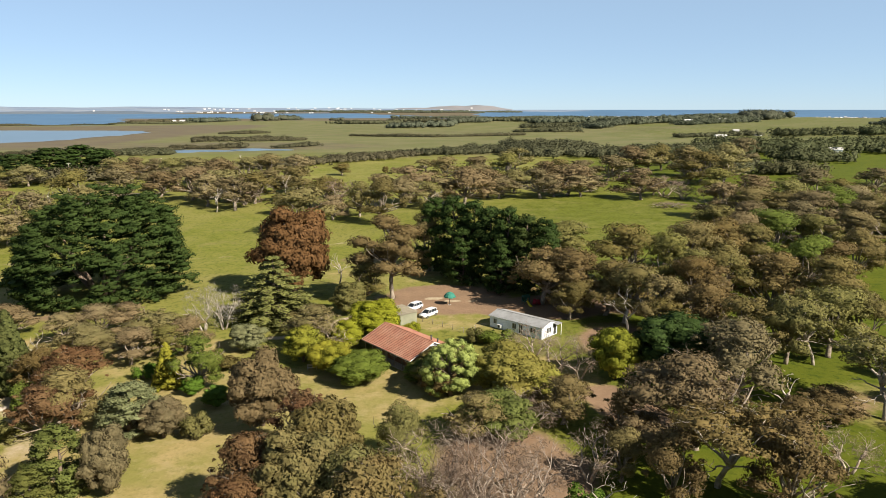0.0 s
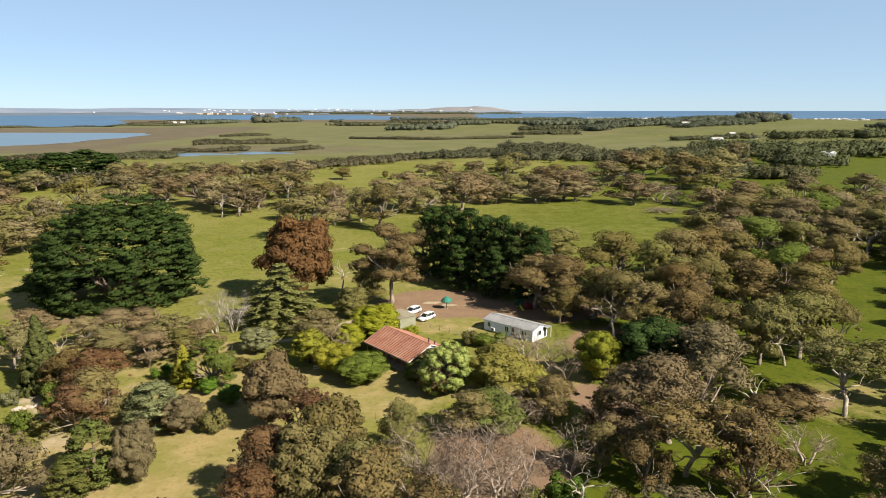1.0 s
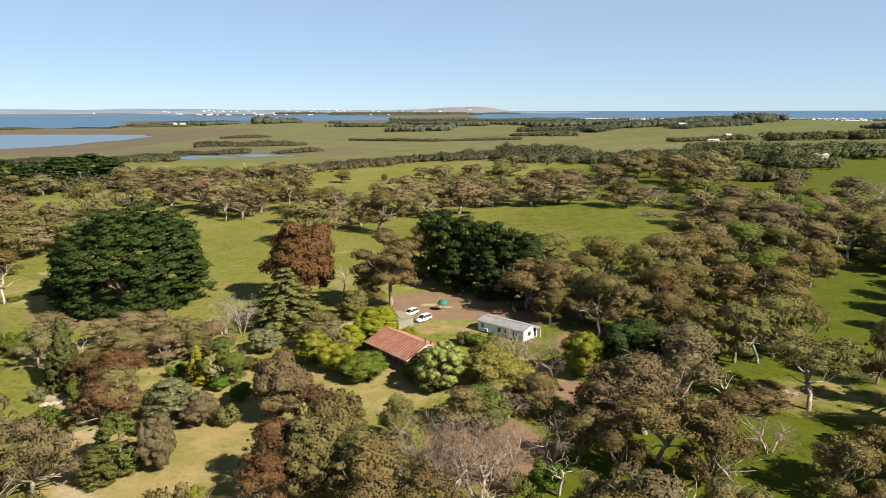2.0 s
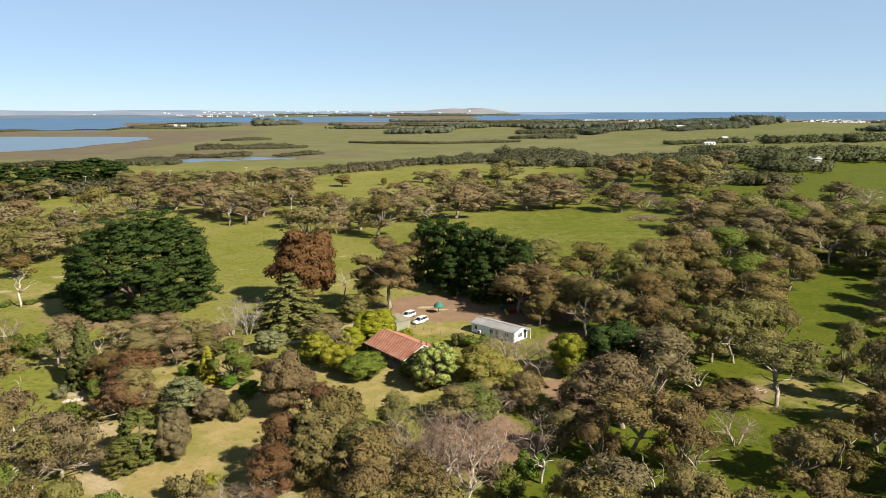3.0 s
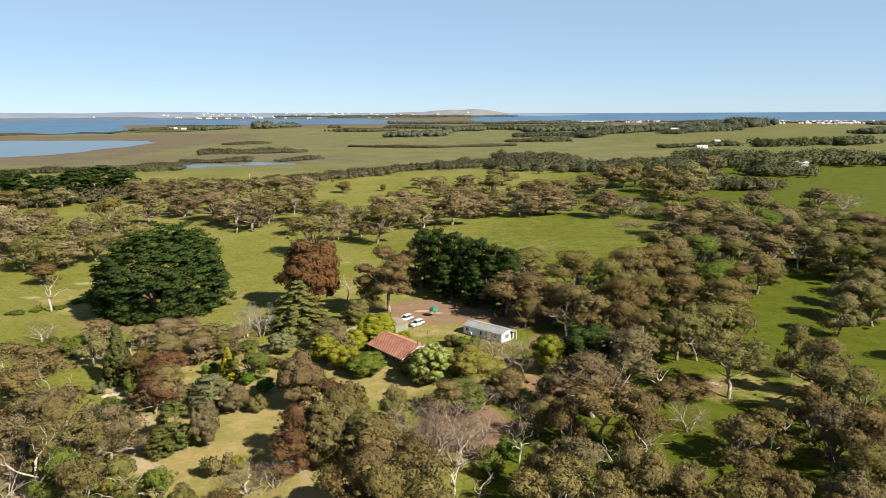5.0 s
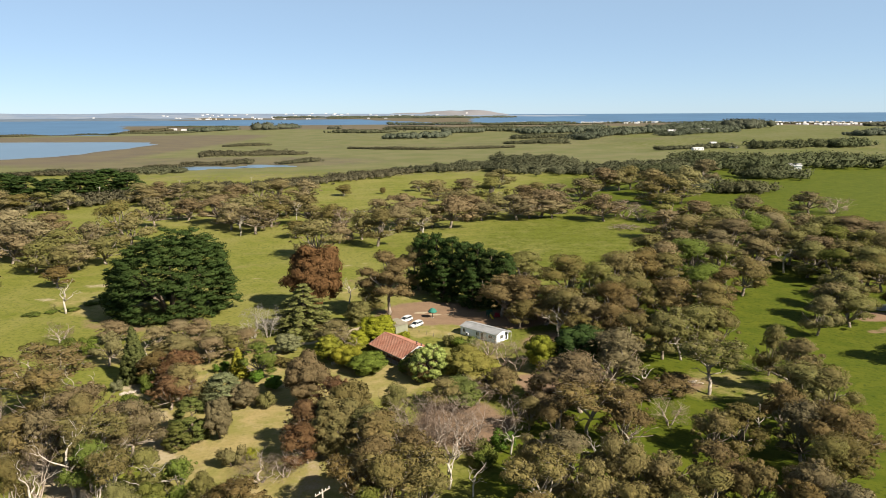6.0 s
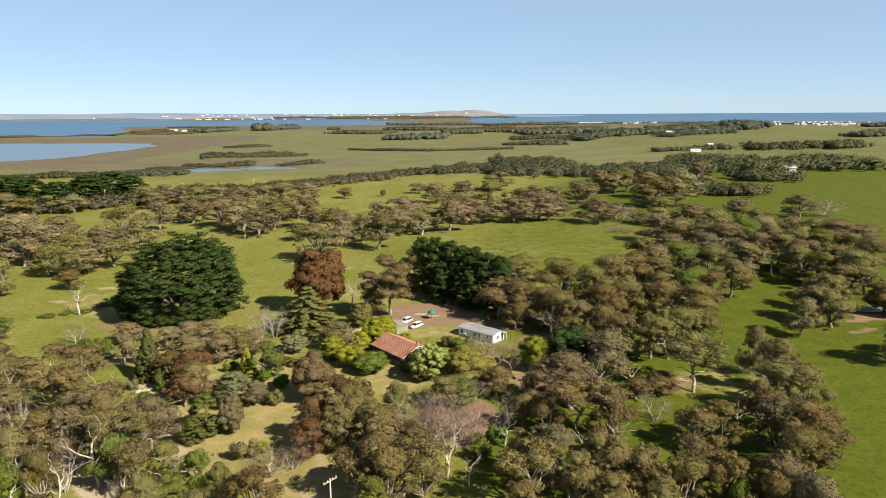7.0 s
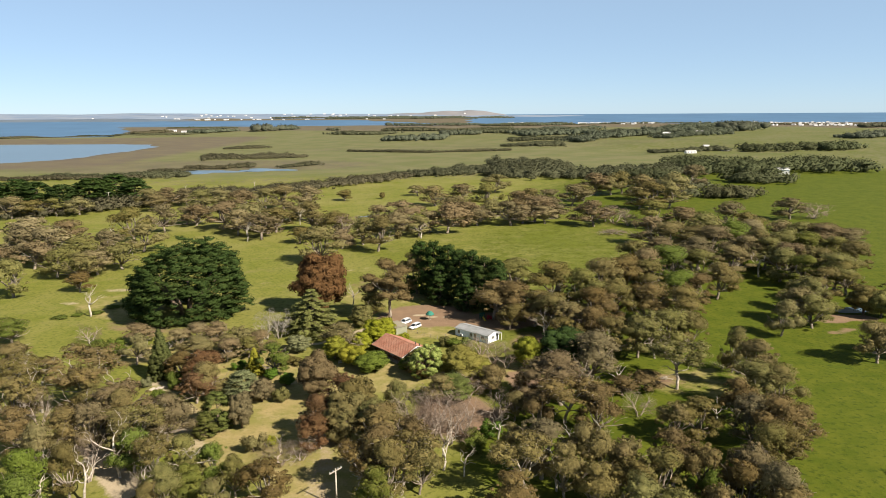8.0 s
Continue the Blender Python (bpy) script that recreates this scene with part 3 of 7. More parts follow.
def twigs(bm, rnd, p, d, length, r, depth, spread=0.75, forks=3, gnarl=0.12):
    """Bare branches that fork and fork again."""
    e = Vector(p) + Vector(d) * length
    pts = limb(bm, rnd, p, e, r, r * 0.55, gnarl, 3, 5 if depth > 1 else 3)
    if depth == 0:
        return
    for k in range(forks):
        q = pts[-1] if k < 2 else pts[2]
        nd = (Vector(d) + Vector((rnd.gauss(0, 1), rnd.gauss(0, 1), rnd.gauss(0.1, 0.7))) * spread).normalized()
        nd.z = max(nd.z, -0.15)
        twigs(bm, rnd, q, nd, length * rnd.uniform(0.55, 0.82), r * 0.55, depth - 1, spread, forks, gnarl)


CACHE = {}


def fine_twigs(bm, rnd, lobes, each, reach=1.12):
    """Thin pale twigs that show over the leafy lobes."""
    for x, y, z, a, b, c in lobes:
        for _ in range(each):
            d = Vector((rnd.gauss(0, 1), rnd.gauss(0, 1), abs(rnd.gauss(0.2, 0.8)))).normalized()
            p = Vector((x + d.x * a * 0.55, y + d.y * b * 0.55, z + d.z * c * 0.55))
            q = Vector((x + d.x * a * reach, y + d.y * b * reach, z + d.z * c * reach)) + Vector((rnd.uniform(-1, 1), rnd.uniform(-1, 1), rnd.uniform(-0.4, 0.4))) * 0.5
            limb(bm, rnd, p, q, 0.03, 0.012, 0.15, 2, 3)


def gum_meshes(variant, detail):
    """A spreading gum, 11 m high and 10 m wide: forked pale limbs under a crown of uneven leafy lobes; every third one is denser and rounder."""
    rnd = random.Random(100 + variant)
    dense = variant % 3 == 0
    bm = bmesh.new()
    lean = Vector((rnd.uniform(-1, 1), rnd.uniform(-1, 1), 0)) * 0.9
    fork = lean * 0.6 + Vector((0, 0, rnd.uniform(1.3, 2.6)))
    limb(bm, rnd, (0, 0, -0.4), fork, 0.36, 0.28, 0.06, 4, 6)
    lobes = []
    turn = rnd.uniform(0, 6.28)
    flat = rnd.uniform(0.8, 1.2)
    count = rnd.randint(14, 18) if dense else rnd.randint(11, 15)
    for k in range(count):
        ring = k % 5
        a = turn + 2.4 * k + rnd.uniform(-0.5, 0.5)
        skew = 1 + 0.16 * math.sin(a + turn) + 0.12 * math.sin(3 * a)
        out = (1.0, 1.05, 0.80, 0.46, 0.12)[ring] * rnd.uniform(0.80, 1.15) * skew
        zz = (3.5, 5.3, 7.2, 8.7, 9.4)[ring] + rnd.uniform(-1.2, 0.7)
        big = rnd.choice((0.9, 1.2, 1.5, 1.8, 2.1)) * rnd.uniform(0.9, 1.1) * (0.9, 0.95, 1.1, 1.1, 1.05)[ring]
        hub = Vector((math.cos(a) * 3.3 * out, math.sin(a) * 3.3 * out, zz)) + lean
        limb(bm, rnd, fork, hub - Vector((0, 0, 0.3 * big)), 0.20, 0.06, 0.16, 3, 4)
        lobes.append((*hub, big * rnd.uniform(0.85, 1.3), big * rnd.uniform(0.85, 1.3), big * rnd.uniform(0.6, 0.85) * flat))
    if dense:
        lobes.append((lean.x, lean.y, 5.8, 3.0, 3.0, 2.9))
    else:
        lobes.append((lean.x, lean.y, 6.6, 1.4, 1.4, 1.2))
    # thin outer sprigs that break the outline
    for k in range(26):
        a, e = rnd.uniform(0, 6.28), rnd.uniform(-0.4, 1.3)
        s, o = rnd.uniform(0.25, 0.65), rnd.uniform(3.9, 4.7)
        lobes.append((o * math.cos(e) * math.cos(a) + lean.x, o * math.cos(e) * math.sin(a) + lean.y, 5.4 + 4.7 * math.sin(e), s, s, s * 0.6))
    for k in range(rnd.randint(3, 5)):
        a = rnd.uniform(0, 6.28)
        o = rnd.uniform(2.8, 5.0)
        e = fork + Vector((math.cos(a) * o, math.sin(a) * o, rnd.uniform(2.5, 7.5) - 0.5 * o))
        limb(bm, rnd, fork, e, 0.18, 0.05, 0.2, 4, 4)
        limb(bm, rnd, fork.lerp(e, 0.55), e + Vector((rnd.uniform(-1, 1), rnd.uniform(-1, 1), 1.8)), 0.09, 0.03, 0.2, 3, 3)
    knit(bm)
    if not detail:
        fine_twigs(bm, rnd, lobes[:count], 5)
    wood = bpy.data.meshes.new("trunk")
    bm.to_mesh(wood)
    bm.free()
    n, size = ((7000, 0.175), (2400, 0.27))[detail]
    return wood, lobe_mesh("crown", lobes, n, size, variant, 0.42, -0.5, 11, 0.40, 0.08, 0.62, 0.28, small_core=detail), 10.8, 4.5


def open_meshes(variant, detail):
    """An old open gum, 12 m high and 11 m wide: a leaning pale trunk, long bare forks and thin leaf only at their ends."""
    rnd = random.Random(2700 + variant)
    bm = bmesh.new()
    turn = rnd.uniform(0, 6.28)
    fork = Vector((1.5 * math.cos(turn), 1.5 * math.sin(turn), rnd.uniform(3.0, 3.8)))
    limb(bm, rnd, (0, 0, -0.4), fork, 0.27, 0.20, 0.10, 5, 7)
    lobes = []
    for k in range(5):
        a = turn + 1.26 * k + rnd.uniform(-0.3, 0.3)
        reach = rnd.uniform(1.6, 3.0)
        elbow = fork + Vector((math.cos(a) * reach * 0.6, math.sin(a) * reach * 0.6, rnd.uniform(1.4, 3.0)))
        limb(bm, rnd, fork, elbow, 0.19, 0.12, 0.16, 4, 5)
        for j in range(3):
            b = a + (j - 1) * 0.8 + rnd.uniform(-0.3, 0.3)
            tip = elbow + Vector((math.cos(b) * 1.7, math.sin(b) * 1.7, rnd.uniform(0.8, 4.0)))
            limb(bm, rnd, elbow, tip, 0.10, 0.03, 0.20, 4, 4)
            for i in range(3):
                big = rnd.uniform(0.55, 1.35)
                hub = tip + Vector((rnd.gauss(0, 0.8), rnd.gauss(0, 0.8), rnd.gauss(0.2, 0.5)))
                hub.z = min(hub.z, 10.4)
                lobes.append((*hub, big * 1.15, big * 1.15, big * 0.6))
    # broken dead limbs below the crown
    for k in range(3):
        a = turn + 2.0 * k + 1.0
        twigs(bm, rnd, fork * 0.9, Vector((math.cos(a), math.sin(a), 0.25)).normalized(), rnd.uniform(1.4, 2.2), 0.12, 2, 0.5, 2, 0.2)
    knit(bm)
    fine_twigs(bm, rnd, lobes, 3)
    wood = bpy.data.meshes.new("trunk")
    bm.to_mesh(wood)
    bm.free()
    return wood, lobe_mesh("crown", lobes, 5200, 0.165, 2750 + variant, 0.42, -0.5, 9, 0.42, 0.10, 0.55, 0.3, small_core=1), 11.0, 4.6


def tall_meshes(variant, detail):
    """A tall gum, 19 m high and 12 m wide, with a straight clear trunk under a high ragged crown."""
    rnd = random.Random(1700 + variant)
    bm = bmesh.new()
    limb(bm, rnd, (0, 0, -0.4), (0.2, 0, 9.0), 0.40, 0.27, 0.02, 5, 8)
    lobes = [(0.2, 0, 11.5, 2.6, 2.6, 3.2)]
    for k in range(24):
        a = 2.4 * k
        out, zz = ((0.70, 8.2), (1.0, 10.5), (0.95, 13.0), (0.60, 15.6), (0.2, 17.2))[k % 5]
        hub = Vector((4.2 * out * rnd.uniform(0.8, 1.15) * math.cos(a), 4.2 * out * rnd.uniform(0.8, 1.15) * math.sin(a), zz + rnd.uniform(-1.2, 0.8)))
        limb(bm, rnd, (0.2, 0, 6.0 + 0.8 * (k % 5)), hub, 0.15, 0.05, 0.12)
        big = rnd.uniform(0.8, 1.8)
        lobes.append((*hub, big * 1.1, big * 1.1, big * 0.85))
    fine_twigs(bm, rnd, lobes, 4)
    wood = bpy.data.meshes.new("trunk")
    bm.to_mesh(wood)
    bm.free()
    return wood, lobe_mesh("crown", lobes, 9000, 0.20, 210 + variant, 0.45, -0.6, 11, 0.36, 0.10, 0.72), 18.6, 5.6


def dome_meshes(variant, detail):
    """A dense, rounded crown down to near the ground, 8 m high and 8 m wide."""
    rnd = random.Random(300 + variant)
    bm = bmesh.new()
    limb(bm, rnd, (0, 0, -0.3), (0, 0, 5.5), 0.30, 0.10, 0.04, 4, 6)
    lobes = [(0, 0, 3.7, 2.7, 2.7, 3.1)]
    p0, p1 = rnd.uniform(0, 6.28), rnd.uniform(0, 6.28)
    for k in range(46):
        a = 2.4 * k + rnd.uniform(-0.5, 0.5)
        e = math.asin(-0.78 + 1.74 * (k + 0.5) / 46)
        r = rnd.uniform(0.80, 1.0) * (1 + 0.09 * math.sin(2 * a + p0) + 0.08 * math.sin(3 * a + 4 * e + p1))
        x, y, z = 2.8 * math.cos(e) * math.cos(a) * r, 2.8 * math.cos(e) * math.sin(a) * r, 3.8 + 3.2 * math.sin(e) * r
        s = rnd.choice((0.5, 0.7, 0.9, 1.2)) * rnd.uniform(0.85, 1.15)
        lobes.append((x, y, z, s * 1.1, s * 1.1, s * 0.8))
        if k % 3 == 0:
            limb(bm, rnd, (0, 0, 1.2 + 0.3 * z), (x, y, z), 0.08, 0.03, 0.1, 3, 4)
    wood = bpy.data.meshes.new("trunk")
    bm.to_mesh(wood)
    bm.free()
    n, size = ((8500, 0.155), (2000, 0.28))[detail]
    return wood, lobe_mesh("crown", lobes, n, size, 50 + variant, 0.5, -0.6, 9, 0.30, 0.07, 0.88, 0.32, small_core=1), 7.6, 3.7


def shrub_meshes(variant, detail):
    """A low, many-stemmed bush, 3 m high and 4 m wide."""
    rnd = random.Random(500 + variant)
    bm = bmesh.new()
    blobs = []
    for k in range(20):
        a, r = rnd.uniform(0, 6.28), 1.5 * math.sqrt(rnd.random())
        z = rnd.uniform(0.45, 2.35) * (1 - 0.12 * r * r) + 0.15
        s = rnd.uniform(0.40, 0.70)
        blobs.append((r * math.cos(a), r * math.sin(a), z, s, s, s * 0.9))
        if k % 3 == 0:
            limb(bm, rnd, (0.1 * math.cos(a), 0.1 * math.sin(a), -0.2), (r * math.cos(a), r * math.sin(a), z), 0.06, 0.02, 0.1, 3, 4)
    wood = bpy.data.meshes.new("stems")
    bm.to_mesh(wood)
    bm.free()
    n, size = ((2400, 0.12), (800, 0.25))[detail]
    return wood, leaf_mesh("crown", blobs, n, size, 80 + variant, 0.6, -0.8, 0.9, 0.7, 0.04, 0.7), 3.0, 2.0


def cypress_meshes(variant, detail):
    """A broad, dark cypress, 16 m high and 10 m wide: rising sprays in ragged tiers down to the ground."""
    rnd = random.Random(700 + variant)
    bm = bmesh.new()
    limb(bm, rnd, (0, 0, -0.5), (0.3, 0, 14.5), 0.5, 0.08, 0.02, 5, 7)
    blobs = []
    for k in range(110):
        z = rnd.uniform(0.9, 15.4)
        prof = (1 - (z / 16.2) ** 2.4) ** 0.7 * (0.80 + 0.2 * min(1, z / 3))
        a = rnd.uniform(0, 6.28)
        r = 4.6 * prof * rnd.uniform(0.78, 1.08)
        s = rnd.uniform(0.75, 1.25)
        p = (r * math.cos(a), r * math.sin(a), z)
        blobs.append((*p, s * 1.15, s * 1.15, s * 0.62))
        if k % 4 == 0:
            limb(bm, rnd, (0, 0, max(0.3, z - 1.6)), (p[0] * 0.9, p[1] * 0.9, z), 0.12, 0.03, 0.05, 3, 4)
    wood = bpy.data.meshes.new("trunk")
    bm.to_mesh(wood)
    bm.free()
    n, size = ((9000, 0.24), (3000, 0.5))[detail]
    return wood, leaf_mesh("crown", blobs, n, size, 120 + variant, 0.5, -0.7, 0.9, 0.65, 0.08, 0.75), 16.0, 5.6


def cone_meshes(variant, detail):
    """A slim, dense conifer, 9 m high and 5 m wide at its foot."""
    rnd = random.Random(900 + variant)
    bm = bmesh.new()
    limb(bm, rnd, (0, 0, -0.4), (0, 0, 8.4), 0.22, 0.04, 0.01, 4, 6)
    blobs = []
    for k in range(12):
        z = 0.5 + 0.66 * k
        wide = 2.0 * (1 - z / 9.2) ** 0.9
        blobs.append((0, 0, z, wide, wide, 0.9))
    for k in range(230):
        z = 8.9 * (1 - rnd.random() ** 0.62) + 0.25
        a = 2.4 * k
        r = 2.3 * (1 - z / 9.2) ** 0.9 * rnd.uniform(0.90, 1.06)
        s = rnd.uniform(0.24, 0.42)
        blobs.append((r * math.cos(a), r * math.sin(a), z, s, s, s * 1.3))
    wood = bpy.data.meshes.new("trunk")
    bm.to_mesh(wood)
    bm.free()
    return wood, leaf_mesh("crown", blobs, 9000, 0.15, 150 + variant, 0.5, -0.8, 0.8, 0.5, 0.05, 0.85, True), 9.0, 2.5


def cedar_meshes(variant, detail):
    """A cedar, 14 m high: flat, drooping tiers of needles round a straight stem."""
    rnd = random.Random(1100 + variant)
    bm = bmesh.new()
    limb(bm, rnd, (0, 0, -0.4), (0, 0, 13.5), 0.35, 0.05, 0.01, 5, 7)
    blobs = []
    z = 1.4
    while z < 13.4:
        reach = 5.6 * (1 - (z / 14.6) ** 1.25)
        k = max(4, int(8 * reach / 5.6) + 3)
        t0 = rnd.uniform(0, 6.28)
        for j in range(k):
            a = t0 + 6.2832 * j / k + rnd.uniform(-0.25, 0.25)
            L = reach * rnd.uniform(0.75, 1.1)
            tip = Vector((L * math.cos(a), L * math.sin(a), z - 0.12 * L))
            limb(bm, rnd, (0, 0, z), tip, 0.09, 0.02, 0.04, 3, 4)
            for s in (0.45, 0.75, 0.98):
                q = Vector((0, 0, z)).lerp(tip, s)
                w = 0.95 * (1.15 - 0.45 * s) * (0.5 + reach / 9)
                blobs.append((*q, w, w, 0.22))
        z += rnd.uniform(0.85, 1.15)
    wood = bpy.data.meshes.new("trunk")
    bm.to_mesh(wood)
    bm.free()
    return wood, leaf_mesh("crown", blobs, 10000, 0.19, 170 + variant, 0.45, -0.9, 0.6, 0.3, 0.05, 0.8), 14.0, 5.6


def bare_meshes(variant, detail):
    """A leafless small tree, 6 m high and 6 m wide: a few pale forked stems in a haze of fine twigs."""
    rnd = random.Random(1300 + variant)
    bm = bmesh.new()
    blobs = []
    for k in range(3 + variant % 2):
        a = 2.1 * k + rnd.uniform(-0.5, 0.5)
        d = Vector((0.42 * math.cos(a), 0.42 * math.sin(a), 1)).normalized()
        twigs(bm, rnd, (0.2 * math.cos(a), 0.2 * math.sin(a), -0.2), d, rnd.uniform(1.6, 2.2), 0.15, 3 if detail else 4, 0.45, 2, 0.16)
    for k in range(40):
        a, r = rnd.uniform(0, 6.28), 2.6 * math.sqrt(rnd.random())
        z = rnd.uniform(1.8, 5.6) - 0.16 * r * r
        blobs.append((r * math.cos(a), r * math.sin(a), z, 0.7, 0.7, 0.6))
    wood = bpy.data.meshes.new("branches")
    bm.to_mesh(wood)
    bm.free()
    n, size, thin = ((1300, 0.26, 0.035), (500, 0.5, 0.07))[detail]
    return wood, leaf_mesh("twigs", blobs, n, size, 190 + variant, thin, -0.9, 1.2, 0.1), 5.6, 2.7


def billow_meshes(variant, detail):
    """A dense tree of many small round leaf heads with dark clefts between them, 8 m high and 8 m wide."""
    rnd = random.Random(2300 + variant)
    bm = bmesh.new()
    limb(bm, rnd, (0, 0, -0.3), (0, 0, 5.5), 0.30, 0.10, 0.04, 4, 6)
    lobes = []
    for k in range(120):
        a = 2.4 * k + rnd.uniform(-0.5, 0.5)
        e = math.asin(-0.8 + 1.78 * (k + 0.5) / 120)
        r = rnd.uniform(0.84, 1.05) * (1 + 0.10 * math.sin(2 * a) + 0.07 * math.sin(5 * a + 4 * e))
        x, y, z = 3.1 * math.cos(e) * math.cos(a) * r, 3.1 * math.cos(e) * math.sin(a) * r, 3.8 + 3.4 * math.sin(e) * r
        s = rnd.uniform(0.36, 0.68)
        lobes.append((x, y, z, s, s, s * 0.9))
        if k % 6 == 0:
            limb(bm, rnd, (0, 0, 1.2 + 0.3 * z), (x, y, z), 0.08, 0.03, 0.1, 3, 4)
    wood = bpy.data.meshes.new("trunk")
    bm.to_mesh(wood)
    bm.free()
    return wood, lobe_mesh("crown", lobes, 9000, 0.11, 2350 + variant, 0.55, -0.7, 6, 0.25, 0.06, 0.8, 0.5, small_core=1), 7.9, 3.8


def snag_meshes(variant, detail):
    """A dead tree, 12 m high: bleached trunk and a few broken limbs."""
    rnd = random.Random(1500 + variant)
    bm = bmesh.new()
    top = Vector((rnd.uniform(-0.9, 0.9), rnd.uniform(-0.9, 0.9), 6.0))
    limb(bm, rnd, (0, 0, -0.4), top, 0.30, 0.17, 0.10, 5, 7)
    for k in range(4):
        a = rnd.uniform(0, 6.28)
        d = Vector((0.75 * math.cos(a), 0.75 * math.sin(a), rnd.uniform(0.5, 1.3))).normalized()
        twigs(bm, rnd, top * rnd.uniform(0.55, 1.0), d, rnd.uniform(2.0, 3.2), 0.15, 2, 0.6, 2, 0.2)
    wood = bpy.data.meshes.new("trunk")
    bm.to_mesh(wood)
    bm.free()
    return wood, None, 12.0, 3.5


FORMS = {"open": (open_meshes, 4), "billow": (billow_meshes, 1), "tall": (tall_meshes, 1), "gum": (gum_meshes, 12), "dome": (dome_meshes, 6), "shrub": (shrub_meshes, 4), "cypress": (cypress_meshes, 3), "cone": (cone_meshes, 2),
         "cedar": (cedar_meshes, 1), "bare": (bare_meshes, 4), "snag": (snag_meshes, 5)}
NAMES = {"open": ("gum_tree", "tree"), "billow": ("round_tree", "tree"), "tall": ("gum_tree", "tree"), "gum": ("gum_tree", "tree"), "dome": ("round_tree", "tree"), "shrub": ("shrub", "shrub"), "cypress": ("cypress_tree", "tree"),
         "cone": ("conifer", "tree"), "cedar": ("cedar_tree", "tree"), "bare": ("bare_tree", "tree"), "snag": ("dead_tree", "tree")}
WORDS = {
    ("open", "olive"): "old open gum tree with long bare pale limbs", ("open", "brown"): "old brownish gum tree with long bare pale limbs",
    ("tall", "brown"): "tall gum tree with a straight pale trunk beside the yard", ("dome", "wattle"): "feathery yellow-olive wattle tree beside the cabin",
    ("gum", "olive"): "olive-green gum tree with pale forked limbs", ("gum", "brown"): "brownish gum tree with thin dry foliage and pale limbs",
    ("gum", "umber"): "umber-brown gum tree with a dense twiggy crown", ("gum", "tan"): "dry tan-coloured gum tree in the pasture", ("gum", "grey"): "grey-green gum tree with sparse crown", ("gum", "green"): "green leafy gum tree with pale trunk",
    ("cypress", "pine"): "tall dark green cypress tree with dense crown", ("dome", "copper"): "rounded tree with dense copper-brown foliage",
    ("dome", "red"): "small tree with dark red-brown foliage", ("cedar", "silver"): "silver-green conifer with drooping soft branches on the lawn", ("cedar", "cedar"): "grey-green cedar tree with drooping layered branches",
    ("bare", "twig"): "leafless grey-brown tree with fine twigs", ("bare", "pale"): "leafless pale grey tree with fine upright twigs", ("snag", "dead"): "dead bleached tree with broken bare limbs",
    ("dome", "conifer"): "dense dark green rounded tree on the slope", ("dome", "fresh"): "rounded yellow-green leafy tree beside the cabin", ("cone", "spruce"): "dark green upright cone-shaped conifer", ("cone", "gold"): "golden-green upright conifer on the lawn", ("billow", "lime"): "pale lime-green rounded tree beside the house",
}
rnd_place = random.Random(7)


def plant(form, hue, x, y, high, wide, detail=0, variant=None, group=""):
    """One tree or bush at (x, y), so many metres high and wide."""
    make, kinds = FORMS[form]
    v = rnd_place.randrange(kinds) if variant is None else variant
    if (form, v, detail) not in CACHE:
        CACHE[form, v, detail] = make(v, detail)
    wood, crown, H, R = CACHE[form, v, detail]
    s = wide / (2 * R)
    m = Matrix.LocRotScale((x, y, float(land_z(x, y))), Euler((0, 0, rnd_place.uniform(0, 6.28))), (s, s, high / H))
    name, cat = NAMES[form]
    tall = "" if hue == "dead" else hue
    label = WORDS.get((form, hue)) or {"shrub": "low rounded {} garden bush", "dome": "rounded {} leafy tree", "gum": "{} gum tree with open crown", "cypress": "dense spreading {} garden conifer", "bare": "bare {} tree with fine twigs", "cone": "upright {} garden conifer"}[form].format(
        {"umber": "muted umber-brown", "yellow": "yellow-green", "bright": "bright green", "silver": "silver-green", "twig": "dry grey", "brown": "brownish", "red": "red-brown", "olive": "olive-green", "grey": "grey-green"}.get(tall, tall))
    ob = thing(name, m, label, cat, group)
    w = part("stem" if form == "shrub" else "trunk", wood, BARK_GREY, ob)
    if crown:
        c = part("crown", crown, LEAF["olive"], ob)
        c.material_slots[0].link = "OBJECT"
        c.material_slots[0].material = LEAF[hue]
    w.material_slots[0].link = "OBJECT"
    w.material_slots[0].material = {"gum": BARK_PALE, "open": BARK_LIMB, "tall": BARK_PALE, "snag": BARK_DEAD, "bare": BARK_GREY}.get(form, BARK_DARK)
    if hue == "pale":
        w.material_slots[0].material = BARK_DEAD
    if form == "snag" and hue != "dead":
        w.material_slots[0].material = BARK_DARK
    return ob


# ---- buildings and yard things ----
def slab(a, b, c, d, thick):
    """A flat slab: four corners in order, and its thickness downwards."""
    bm = bmesh.new()
    top = [bm.verts.new(p) for p in (a, b, c, d)]
    low = [bm.verts.new((p[0], p[1], p[2] - thick)) for p in (a, b, c, d)]
    bm.faces.new(top)
    bm.faces.new(low[::-1])
    for i in range(4):
        bm.faces.new((top[i], low[i], low[(i + 1) % 4], top[(i + 1) % 4]))
    bmesh.ops.recalc_face_normals(bm, faces=bm.faces)
    return bm


